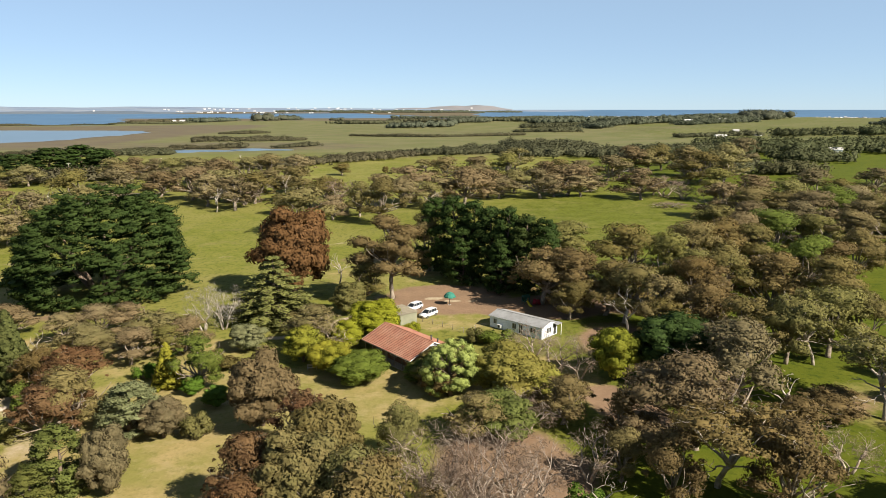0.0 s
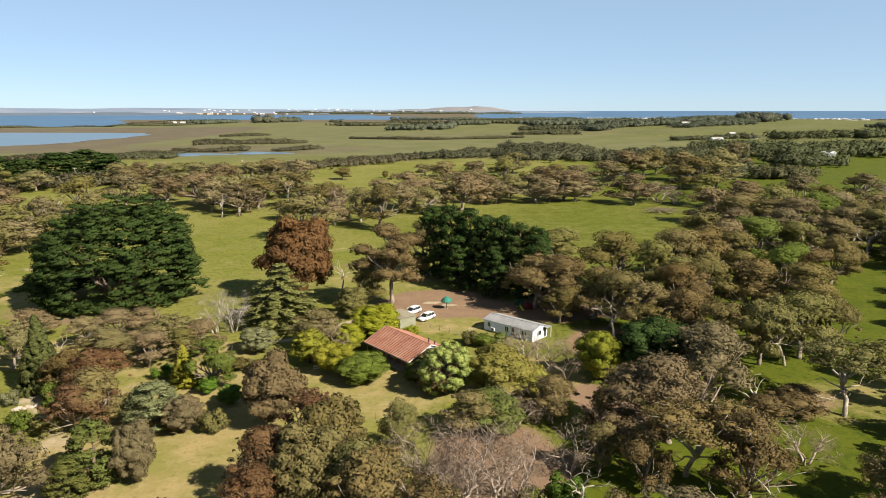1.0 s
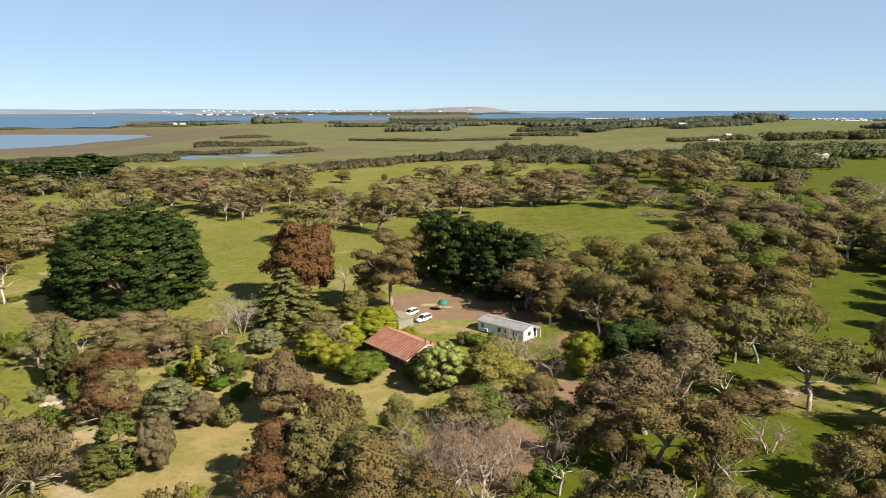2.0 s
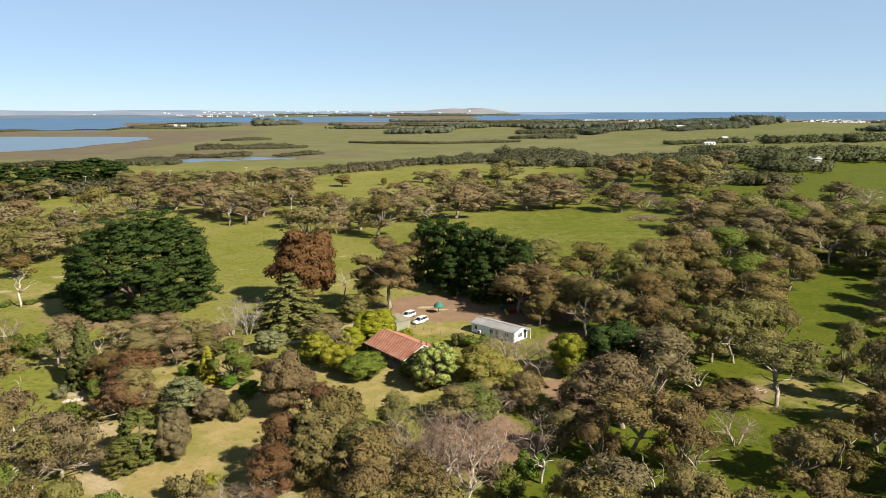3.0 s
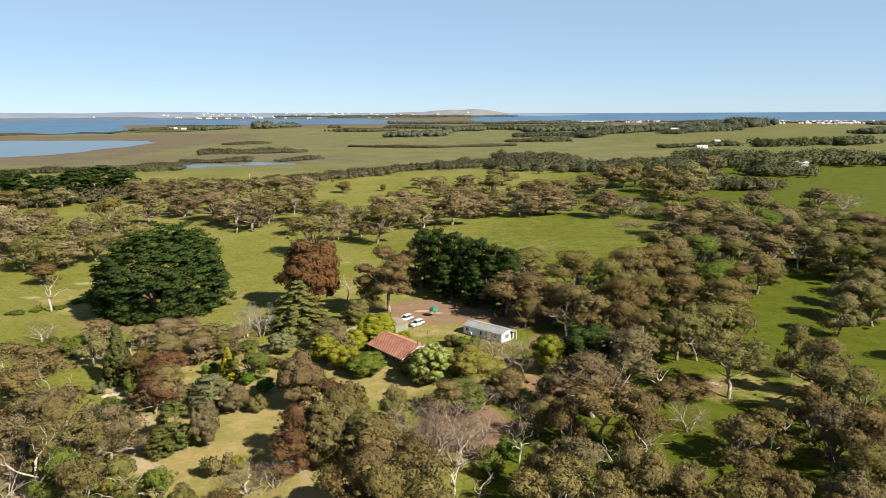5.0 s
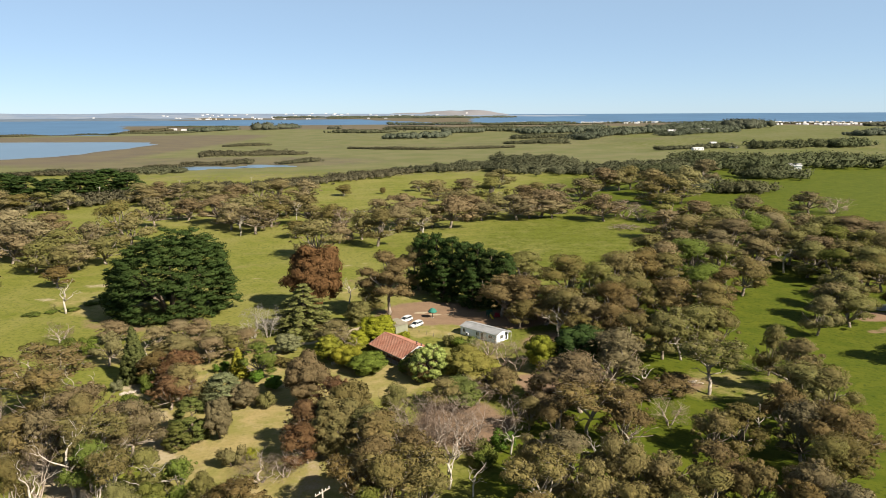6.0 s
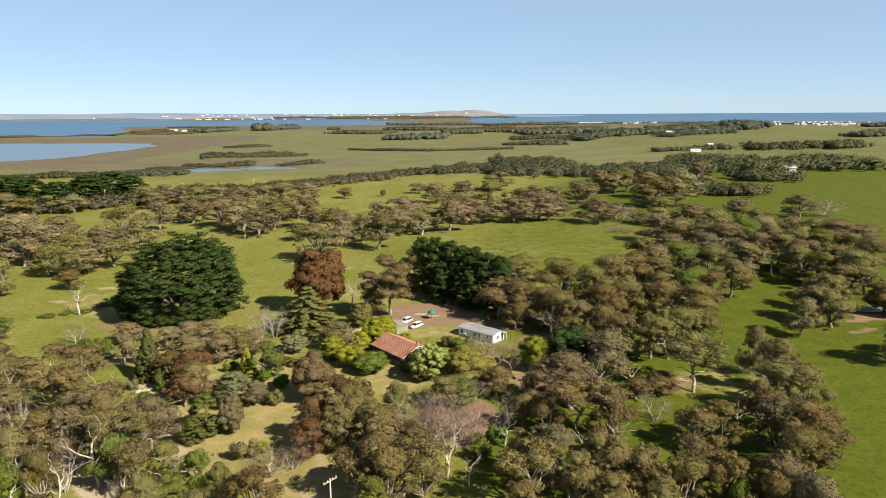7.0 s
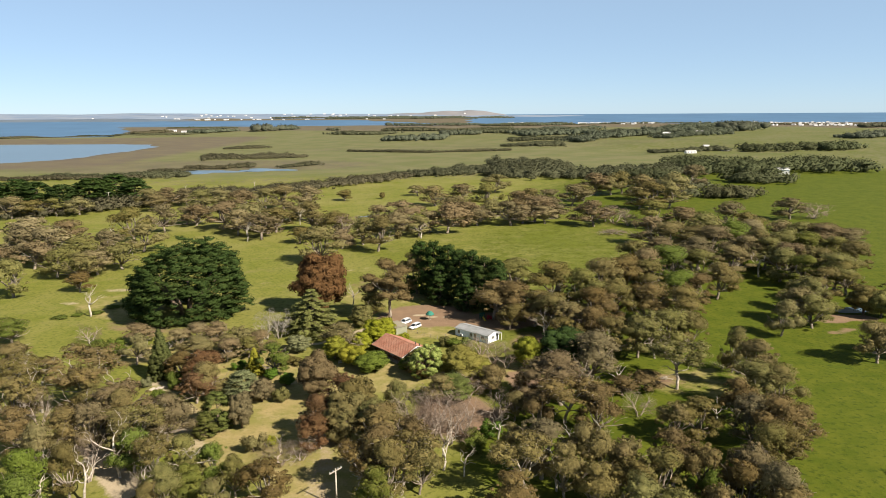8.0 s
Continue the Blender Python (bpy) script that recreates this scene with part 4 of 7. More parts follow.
def tile_field(a, u, v, nu, nv, seed, thick=0.085):
    """Overlapping roof tiles from corner a, along the eave u and up the slope v, as one mesh of small proud tiles."""
    rnd = random.Random(seed)
    a, u, v = Vector(a), Vector(u), Vector(v)
    n = u.cross(v).normalized()
    if n.z < 0:
        n = -n
    du, dv = u / nu, v / nv
    verts, faces = [], []
    for j in range(nv):
        for i in range(nu):
            o = a + du * i + dv * j + n * rnd.uniform(0, 0.012)
            for s, t, h in ((0.02, -0.04, thick), (0.5, -0.04, thick * 1.9), (0.98, -0.04, thick), (0.98, 1, 0.012), (0.5, 1, 0.03), (0.02, 1, 0.012)):
                verts.append(tuple(o + du * s + dv * t + n * h))
            for s in (0.02, 0.98):
                verts.append(tuple(o + du * s - dv * 0.04))
            k = len(verts) - 8
            faces += [(k, k + 1, k + 4, k + 5), (k + 1, k + 2, k + 3, k + 4), (k + 6, k + 7, k + 2, k + 1, k)]
    return mesh_of("tiles", verts, faces)


def window(parent, w, h, m, panes=2, open_frame=WHITE_TRIM):
    """A framed window in the wall; local x along the wall, y outwards (minus), z up."""
    fr = bmesh.new()
    t = 0.07
    box(fr, -w / 2, -0.05, 0, w / 2, 0.04, t)
    box(fr, -w / 2, -0.05, h - t, w / 2, 0.04, h)
    box(fr, -w / 2, -0.05, t, -w / 2 + t, 0.04, h - t)
    box(fr, w / 2 - t, -0.05, t, w / 2, 0.04, h - t)
    for k in range(1, panes):
        x = -w / 2 + w * k / panes
        box(fr, x - 0.03, -0.045, t, x + 0.03, 0.035, h - t)
    ob = part("window", fr, open_frame, parent, loc=m)
    for k in range(panes):
        x0, x1 = -w / 2 + w * k / panes + 0.04, -w / 2 + w * (k + 1) / panes - 0.04
        part("pane", boxed(x0, -0.02, t * 0.8, x1, 0.0, h - t * 0.8), GLASS, ob)
    return ob


def farmhouse(x, y, yaw):
    """Low gabled house, 14.5 m long, red tiles, a shaded veranda along its front."""
    L, W, E, R = 7.2, 5.1, 2.6, 4.75
    h = thing("farmhouse", pose(x, y, 0, 0, 0, yaw), "low farmhouse with a faded red tiled gable roof", "house")
    part("wall", boxed(-6.8, -3.1, -0.3, 6.8, -2.9, 2.62), BRICK_WALL, h)
    part("wall", boxed(-6.8, 4.4, -0.3, 6.8, 4.6, 2.62), BRICK_WALL, h)
    for s in (-6.8, 6.6):
        bm = bmesh.new()
        pts = [(-2.9, -0.3), (4.4, -0.3), (4.4, 2.62), (0, 4.38), (-2.9, 3.32)]
        a = [bm.verts.new((s, p, q)) for p, q in pts]
        b = [bm.verts.new((s + 0.2, p, q)) for p, q in pts]
        bm.faces.new(a[::-1])
        bm.faces.new(b)
        for i in range(5):
            bm.faces.new((a[i], a[(i + 1) % 5], b[(i + 1) % 5], b[i]))
        part("gable_wall", bm, WHITE_WALL if s > 0 else BRICK_WALL, h, "white-painted gable end" if s > 0 else "")
    part("veranda_floor", boxed(-6.8, -4.8, -0.2, 6.8, -3.1, 0.16), STONE, h)
    for k in range(7):
        px = -6.6 + 2.2 * k
        part("veranda_post", boxed(px - 0.06, -4.72, 0.16, px + 0.06, -4.6, 2.46, 0.01), TIMBER, h)
    part("veranda_beam", boxed(-6.9, -4.75, 2.44, 6.9, -4.57, 2.6), TIMBER, h)
    part("roof", slab((-L, -W, E), (L, -W, E), (L, 0, R), (-L, 0, R), 0.14), BRICK_WALL, h)
    part("roof", slab((-L, 0, R), (L, 0, R), (L, W, E), (-L, W, E), 0.14), BRICK_WALL, h)
    up = (0, W, R - E)
    tagged(part("roof_tiles", tile_field((-L, -W, E + 0.003), (2 * L, 0, 0), up, 48, 17, 1), TILE, h, "weathered red terracotta tiles"), kind="stuff")
    tagged(part("roof_tiles", tile_field((L, W, E + 0.003), (-2 * L, 0, 0), (0, -W, R - E), 48, 17, 2), TILE, h), kind="stuff")
    bm = bmesh.new()
    for k in range(32):
        x0 = -L + 2 * L * k / 32
        tube(bm, [(x0, 0, R + 0.02), (x0 + 0.47, 0, R + 0.035)], [0.13, 0.15], 8)
    part("ridge_caps", bm, TILE, h)
    for s in (-1, 1):
        for t in (-1, 1):
            y0 = -W if t < 0 else W
            part("barge_board", slab((s * L, y0, E + 0.05), (s * (L + 0.05), y0, E + 0.05), (s * (L + 0.05), 0, R + 0.05), (s * L, 0, R + 0.05), 0.15), WHITE_TRIM, h)
    for t in (-1, 1):
        g = bmesh.new()
        tube(g, [(-L, t * (W + 0.06), E - 0.05), (L, t * (W + 0.06), E - 0.05)], [0.07, 0.07], 6)
        part("gutter", g, WHITE_TRIM if t > 0 else TIMBER, h)
    for k in range(3):
        window(h, 1.8, 1.2, pose(-4.6 + 4.4 * k, -3.1, 0.95), 2)
    part("door", boxed(-2.85, -3.16, 0.16, -1.95, -3.1, 2.2, 0.01), TIMBER, h)
    window(h, 1.2, 1.0, pose(6.82, 2.2, 1.0, 0, 0, 90), 2)
    for fx, fy, fh in ((5.2, 1.0, 1.0), (6.2, 1.6, 0.8)):
        bm = bmesh.new()
        zb = R - (R - E) * fy / W - 0.1
        tube(bm, [(fx, fy, zb), (fx, fy, zb + fh)], [0.13, 0.13], 8)
        tube(bm, [(fx, fy, zb + fh), (fx, fy, zb + fh + 0.12)], [0.22, 0.05], 8)
        part("flue", bm, DARK_METAL, h)
    return h


def cabin(x, y, yaw):
    """Long white weatherboard cabin with a low grey metal roof."""
    L, W, E, R = 6.25, 2.6, 2.5, 3.15
    h = thing("cabin", pose(x, y, 0, 0, 0, yaw), "long white weatherboard cabin with a weathered grey metal roof", "building")
    for s in (-1, 1):
        k = 0
        wall = part("wall", boxed(-L, s * W - 0.06, 0.15, L, s * W + 0.06, E), WHITE_WALL, h)
        bm = bmesh.new()
        while 0.2 + 0.19 * k < E - 0.1:
            z = 0.2 + 0.19 * k
            yy = s * (W + 0.06)
            box(bm, -L, yy - 0.012, z, L, yy + 0.012, z + 0.165)
            k += 1
        part("weatherboards", bm, WHITE_WALL, wall)
        bm = bmesh.new()
        pts = [(-W + 0.07, 0.15), (W - 0.07, 0.15), (W - 0.07, E), (0, R - 0.1), (-W + 0.07, E)]
        a = [bm.verts.new((s * L - 0.06, p, q)) for p, q in pts]
        b = [bm.verts.new((s * L + 0.06, p, q)) for p, q in pts]
        bm.faces.new(a[::-1])
        bm.faces.new(b)
        for i in range(5):
            bm.faces.new((a[i], a[(i + 1) % 5], b[(i + 1) % 5], b[i]))
        part("gable_wall", bm, WHITE_WALL, h)
    for k in range(6):
        for s in (-1, 1):
            part("stump", boxed(-L + 0.3 + 2.38 * k, s * (W - 0.3) - 0.12, -0.3, -L + 0.54 + 2.38 * k, s * (W - 0.3) + 0.12, 0.2), TIMBER, h)
    part("floor_frame", boxed(-L + 0.05, -W + 0.1, 0.13, L - 0.05, W - 0.1, 0.3), TIMBER, h)
    for s in (-1, 1):
        o = 0.22
        e2 = E - (R - E) * o / W + 0.06
        part("roof", slab((-L - 0.25, s * (W + o), e2), (L + 0.25, s * (W + o), e2), (L + 0.25, 0, R + 0.06), (-L - 0.25, 0, R + 0.06), 0.06), GREY_ROOF, h)
        bm = bmesh.new()
        for k in range(43):
            xx = -L - 0.2 + (2 * L + 0.4) * k / 42
            tube(bm, [(xx, s * (W + o), e2 + 0.005), (xx, s * 0.05, R + 0.055)], [0.028, 0.028], 4)
        part("roof_ribs", bm, GREY_ROOF, h)
        part("fascia", boxed(-L - 0.25, s * (W + o) - 0.03, e2 - 0.2, L + 0.25, s * (W + o) + 0.03, e2 - 0.02), WHITE_TRIM, h)
    part("ridge_cap", boxed(-L - 0.26, -0.14, R + 0.04, L + 0.26, 0.14, R + 0.10, 0.02), GREY_ROOF, h)
    for wx, w, hh, z in ((-4.9, 0.9, 1.1, 1.0), (-0.2, 1.0, 1.2, 0.9), (1.4, 0.9, 1.9, 0.3), (4.2, 1.2, 1.0, 1.1)):
        window(h, w, hh, pose(wx, -W - 0.09, z), 2)
    window(h, 1.5, 1.1, pose(L + 0.08, -0.4, 1.0, 0, 0, 90), 3)
    part("door", boxed(L + 0.06, 1.3, 0.3, L + 0.11, 2.1, 2.3), DARK_METAL, h, "dark door in the gable end")
    part("porch_post", boxed(L + 0.9, W - 0.05, 0, L + 1.0, W + 0.05, 2.5), WHITE_TRIM, h)
    part("porch_roof", slab((L + 0.1, 1.0, 2.6), (L + 1.1, 1.0, 2.5), (L + 1.1, W + 0.2, 2.5), (L + 0.1, W + 0.2, 2.6), 0.06), GREY_ROOF, h)
    unit = part("air_conditioner", boxed(-4.0, -W - 0.62, 0.5, -3.1, -W - 0.15, 1.15, 0.03), WHITE_TRIM, h, "white outdoor air conditioner")
    part("fan_grille", boxed(-3.85, -W - 0.65, 0.56, -3.4, -W - 0.6, 1.08), DARK_METAL, unit)
    return h


def garage(x, y, yaw):
    """Flat-roofed grey-green shed, open at the yard end."""
    h = thing("garage", pose(x, y, 0, 0, 0, yaw), "small grey-green metal garage with a flat rusty roof", "shed")
    for a in ((-2.9, -2.0, 2.9, -1.92), (-2.9, 1.92, 2.9, 2.0), (2.82, -1.92, 2.9, 1.92)):
        part("wall", boxed(a[0], a[1], -0.1, a[2], a[3], 2.25), SHED_WALL, h)
    bm = bmesh.new()
    for k in range(34):
        xx = -2.85 + 5.7 * k / 33
        tube(bm, [(xx, -2.02, -0.1), (xx, -2.02, 2.24)], [0.03, 0.03], 4)
    part("wall_ribs", bm, SHED_WALL, h)
    part("roof", slab((-3.1, -2.25, 2.3), (3.1, -2.25, 2.3), (3.1, 2.25, 2.5), (-3.1, 2.25, 2.5), 0.07), TAN_ROOF, h)
    bm = bmesh.new()
    for k in range(24):
        xx = -3.0 + 6.0 * k / 23
        tube(bm, [(xx, -2.24, 2.31), (xx, 2.24, 2.51)], [0.035, 0.035], 4)
    part("roof_ribs", bm, TAN_ROOF, h)
    for s in (-1.9, 1.9):
        part("post", boxed(-2.95, s - 0.06, -0.2, -2.83, s + 0.06, 2.3), TIMBER, h)
    return h


def car(x, y, yaw, label):
    """White family car, 4.7 m long, its nose along local +x."""
    c = thing("car", pose(x, y, 0, 0, 0, yaw), label, "car", "parked cars")
    bm = bmesh.new()
    # stations along the length: x, half width, sill height, waist height
    st = [(-2.33, 0.70, 0.48, 0.86), (-2.20, 0.86, 0.34, 1.02), (-1.4, 0.92, 0.28, 1.04), (0.0, 0.93, 0.26, 1.02), (1.0, 0.92, 0.26, 1.00), (1.75, 0.90, 0.30, 0.90), (2.2, 0.80, 0.36, 0.78), (2.36, 0.60, 0.46, 0.66)]
    rings = []
    for sx, w, z0, z1 in st:
        m = (z0 + z1) / 2
        rings.append([bm.verts.new((sx, p, q)) for p, q in ((-w * 0.92, z0), (-w, m), (-w * 0.93, z1), (0, z1 + 0.05), (w * 0.93, z1), (w, m), (w * 0.92, z0))])
    for a, b in zip(rings, rings[1:]):
        for i in range(7):
            bm.faces.new((a[i], a[(i + 1) % 7], b[(i + 1) % 7], b[i])).smooth = True
    bm.faces.new(rings[0])
    bm.faces.new(rings[-1][::-1])
    bmesh.ops.recalc_face_normals(bm, faces=bm.faces)
    body = part("body", bm, CAR_PAINT, c)
    bm = bmesh.new()
    lo = [(-2.12, 0.80), (-1.2, 0.85), (0.2, 0.85), (1.25, 0.80)]
    hi = [(-1.85, 0.62), (-1.1, 0.68), (0.05, 0.68), (0.45, 0.62)]
    A = [[bm.verts.new((p, s * w, 1.0)) for p, w in lo] for s in (-1, 1)]
    B = [[bm.verts.new((p, s * w, 1.60 - (0.04 if i in (0, 3) else 0))) for i, (p, w) in enumerate(hi)] for s in (-1, 1)]
    for s in (0, 1):
        for i in range(3):
            bm.faces.new((A[s][i], A[s][i + 1], B[s][i + 1], B[s][i]))
    bm.faces.new((A[0][0], A[1][0], B[1][0], B[0][0]))
    bm.faces.new((A[0][3], A[1][3], B[1][3], B[0][3]))
    bmesh.ops.recalc_face_normals(bm, faces=bm.faces)
    part("windows", bm, GLASS, c, "dark tinted car windows")
    part("roof", boxed(-1.86, -0.66, 1.56, 0.45, 0.66, 1.645, 0.04), CAR_PAINT, c)
    for s in (-1, 1):
        for p, q in ((0.62, 0.05), (0.02, -0.08), (-0.98, -1.02), (-1.98, -1.8)):
            bm = bmesh.new()
            tube(bm, [(p + (0.62 if p > 0.5 else 0.05), s * 0.83, 1.0), (q + (0.4 if p > 0.5 else 0.0), s * 0.665, 1.58)], [0.045, 0.04], 4)
            part("pillar", bm, CAR_PAINT, c)
        bm = bmesh.new()
        tube(bm, [(-1.7, s * 0.56, 1.67), (-0.7, s * 0.6, 1.71), (0.3, s * 0.56, 1.67)], [0.02, 0.025, 0.02], 5)
        part("roof_rail", bm, RIM, c)
        for wx in (-1.40, 1.40):
            bm = bmesh.new()
            bmesh.ops.create_cone(bm, cap_ends=True, segments=20, radius1=0.35, radius2=0.35, depth=0.24, matrix=pose(wx, s * 0.80, 0.35, 90))
            wheel = part("wheel", bm, RUBBER, c)
            bm = bmesh.new()
            bmesh.ops.create_cone(bm, cap_ends=True, segments=14, radius1=0.22, radius2=0.22, depth=0.26, matrix=pose(wx, s * 0.805, 0.35, 90))
            part("rim", bm, RIM, wheel)
        part("headlight", boxed(2.05, s * 0.52 - 0.16, 0.68, 2.30, s * 0.52 + 0.16, 0.80, 0.03), LAMP_CLEAR, c)
        part("tail_light", boxed(-2.30, s * 0.68 - 0.10, 0.75, -2.12, s * 0.68 + 0.10, 1.02, 0.02), LAMP_RED, c)
        part("mirror", boxed(0.78, s * 0.98 - 0.10, 1.02, 0.92, s * 0.98 + 0.08, 1.16, 0.03), CAR_PAINT, c)
    part("grille", boxed(2.28, -0.42, 0.50, 2.385, 0.42, 0.66, 0.02), DARK_METAL, c)
    return c


def parasol(x, y):
    p = thing("parasol", pose(x, y, 0), "faded teal garden parasol on a dark pole", "parasol")
    bm = bmesh.new()
    tube(bm, [(0, 0, 0), (0, 0, 3.0)], [0.09, 0.07], 8)
    part("pole", bm, DARK_METAL, p)
    bm = bmesh.new()
    k = 10
    rim, mid = [], []
    for i in range(k):
        a = 6.2832 * i / k
        rim.append(bm.verts.new((1.35 * math.cos(a), 1.35 * math.sin(a), 2.05 + 0.1 * (i % 2))))
        mid.append(bm.verts.new((0.85 * math.cos(a), 0.85 * math.sin(a), 2.75)))
    top = bm.verts.new((0, 0, 3.15))
    low = [bm.verts.new(v.co + Vector((0, 0, -0.22))) for v in rim]
    for i in range(k):
        j = (i + 1) % k
        bm.faces.new((rim[i], rim[j], mid[j], mid[i]))
        bm.faces.new((mid[i], mid[j], top))
        bm.faces.new((low[i], low[j], rim[j], rim[i]))
    part("canopy", bm, CANVAS, p)
    for i in range(k):
        a = 6.2832 * i / k
        bm = bmesh.new()
        tube(bm, [(0, 0, 3.05), (0.82 * math.cos(a), 0.82 * math.sin(a), 2.68), (1.3 * math.cos(a), 1.3 * math.sin(a), 2.03)], [0.02, 0.02, 0.015], 4)
        part("rib", bm, DARK_METAL, p)
    part("base", boxed(-0.35, -0.35, 0, 0.35, 0.35, 0.12, 0.03), STONE, p)
    return p


def fence(pts, label):
    """Timber posts with three wires; one thing with its posts and wires."""
    f = thing("fence", pose(pts[0][0], pts[0][1], 0), label, "fence")
    ox, oy = pts[0]
    for (ax, ay), (bx, by) in zip(pts, pts[1:]):
        n = max(2, int(math.hypot(bx - ax, by - ay) / 2.6))
        for k in range(n):
            s = k / n
            px, py = ax + (bx - ax) * s - ox, ay + (by - ay) * s - oy
            bm = bmesh.new()
            tube(bm, [(px, py, -0.3), (px + 0.02, py, 1.25)], [0.07, 0.06], 6)
            part("post", bm, TIMBER, f)
        for z in (0.35, 0.7, 1.05):
            bm = bmesh.new()
            tube(bm, [(ax - ox, ay - oy, z), (bx - ox, by - oy, z)], [0.012, 0.012], 3)
            part("wire", bm, RIM, f)
    return f


def utility_pole(x, y, high, yaw, label, arm=1.0):
    u = thing("utility_pole", pose(x, y, float(land_z(x, y)), 0, 0, yaw), label, "pole")
    bm = bmesh.new()
    tube(bm, [(0, 0, -0.4), (0, 0, high)], [0.17, 0.12], 8)
    part("pole", bm, BARK_DEAD, u)
    part("crossarm", boxed(-1.1 * arm, -0.06, high - 0.55, 1.1 * arm, 0.06, high - 0.41), BARK_DEAD, u)
    for k in (-1.0, -0.45, 0.45, 1.0):
        bm = bmesh.new()
        tube(bm, [(k * arm, 0, high - 0.41), (k * arm, 0, high - 0.12)], [0.07, 0.05], 6)
        part("insulator", bm, WHITE_TRIM, u)
    return u


def garden_table(x, y):
    t = thing("garden_bench", pose(x, y, 0, 0, 0, 20), "pale weathered garden bench on the lawn", "bench")
    for k in range(3):
        part("slat", boxed(-0.8, -0.25 + 0.18 * k, 0.42, 0.8, -0.10 + 0.18 * k, 0.46), BARK_DEAD, t)
    for k in range(2):
        part("back_slat", boxed(-0.8, 0.27, 0.6 + 0.2 * k, 0.8, 0.31, 0.74 + 0.2 * k), BARK_DEAD, t)
    for s in (-0.7, 0.7):
        part("leg", boxed(s - 0.05, -0.25, 0, s + 0.05, -0.15, 0.42), BARK_DEAD, t)
        part("leg", boxed(s - 0.05, 0.22, 0, s + 0.05, 0.31, 0.96), BARK_DEAD, t)
    return t


farmhouse(-5.9, 115.7, -50.0)
cabin(16.1, 131.0, -42.0)
garage(-8.5, 137.2, -54.0)
car(-2.9, 140.4, -128.0, "white family car parked on the bare yard")
car(-6.2, 145.2, -128.0, "white car parked behind the garage")
parasol(1.7, 149.0)
fence([(-4.0, 136.4), (4.2, 129.3), (9.0, 132.5)], "post and wire fence round the yard lawn")
garden_table(-21.9, 109.8)
utility_pole(-13.2, 41.0, 7.2, 52, "weathered timber power pole with a crossarm", 1.3)


def giant_cypress(x, y):
    """The old spreading cypress: 40 m across, dark sprays piled in ragged tiers over several trunks."""
    rnd = random.Random(42)
    t = thing("cypress_tree", pose(x, y, 0), "huge spreading dark green cypress with a dense domed crown", "tree")
    bm = bmesh.new()
    blobs = []
    for k in range(7):
        a = 0.9 * k
        tip = (11 * math.cos(a), 9 * math.sin(a), 13)
        limb(bm, rnd, (1.3 * math.cos(a), 1.3 * math.sin(a), -0.4), tip, 0.8, 0.2, 0.06, 5, 7)
    for k in range(1000):
        a = rnd.uniform(0, 6.2832)
        e = math.asin(rnd.uniform(0.0, 1.0))
        r = rnd.uniform(0.86, 1.03)
        lump = 1 + 0.08 * math.sin(3 * a + 1) + 0.07 * math.sin(7 * a + 5 * e) + 0.05 * math.sin(13 * a - 9 * e)
        px, py = 18.0 * lump * math.cos(e) ** 0.5 * math.cos(a) * r, 16.5 * lump * math.cos(e) ** 0.5 * math.sin(a) * r
        # the crown is highest on one side and steps down to a low shoulder on the other
        top = 25.5 - 5.0 * smooth01((1.0 - px) / 15.0) - 1.5 * smooth01((px - 12.0) / 6.0)
        pz = 2.0 + (top - 2.0) * math.sin(e) ** 0.85 * r * (0.96 + 0.05 * math.sin(4 * a) + 0.04 * math.sin(9 * a + 3))
        s = rnd.uniform(0.9, 1.9)
        blobs.append((px, py, float(pz), s * 1.35, s * 1.35, s * 0.5))
    for k in range(150):
        a, r = rnd.uniform(0, 6.2832), rnd.uniform(13.5, 17.0)
        s = rnd.uniform(1.0, 1.7)
        blobs.append((r * math.cos(a), r * math.sin(a), rnd.uniform(0.9, 3.2), s * 1.15, s * 1.15, s * 0.66))
    part("trunk", bm, BARK_DARK, t)
    part("crown", leaf_mesh("crown", blobs, 60000, 0.25, 5, 0.42, -0.5, 0.8, 0.6, 0.10, 0.85, round_off=0.35), LEAF["pine"], t)
    return t


giant_cypress(-80.5, 157.5)
for hx, hy, hh, hw in ((-2, 182, 20, 12), (3, 176, 21, 12), (8, 172, 20.5, 11), (12, 168, 19.5, 12), (16, 164, 20, 11), (20, 161, 18.5, 12), (24, 158, 18, 11), (5, 168, 14, 10), (14, 160, 13, 9)):
    plant("cypress", "pine", hx, hy, hh, hw, group="dark cypress windbreak")

plant("dome", "green", -0.6, 105.6, 5.2, 6.6)
plant("dome", "olive", 2.4, 107.8, 5.6, 5.8)
plant("dome", "olive", -0.1, 108.2, 5.2, 5.6)
plant("dome", "olive", -2.1, 106.2, 4.8, 5.0)
plant("dome", "green", -4.1, 104.6, 3.6, 4.6)
plant("gum", "olive", 26.5, 138.0, 8.5, 8.5)
plant("shrub", "flower", 21.0, 148.6, 1.6, 2.2)


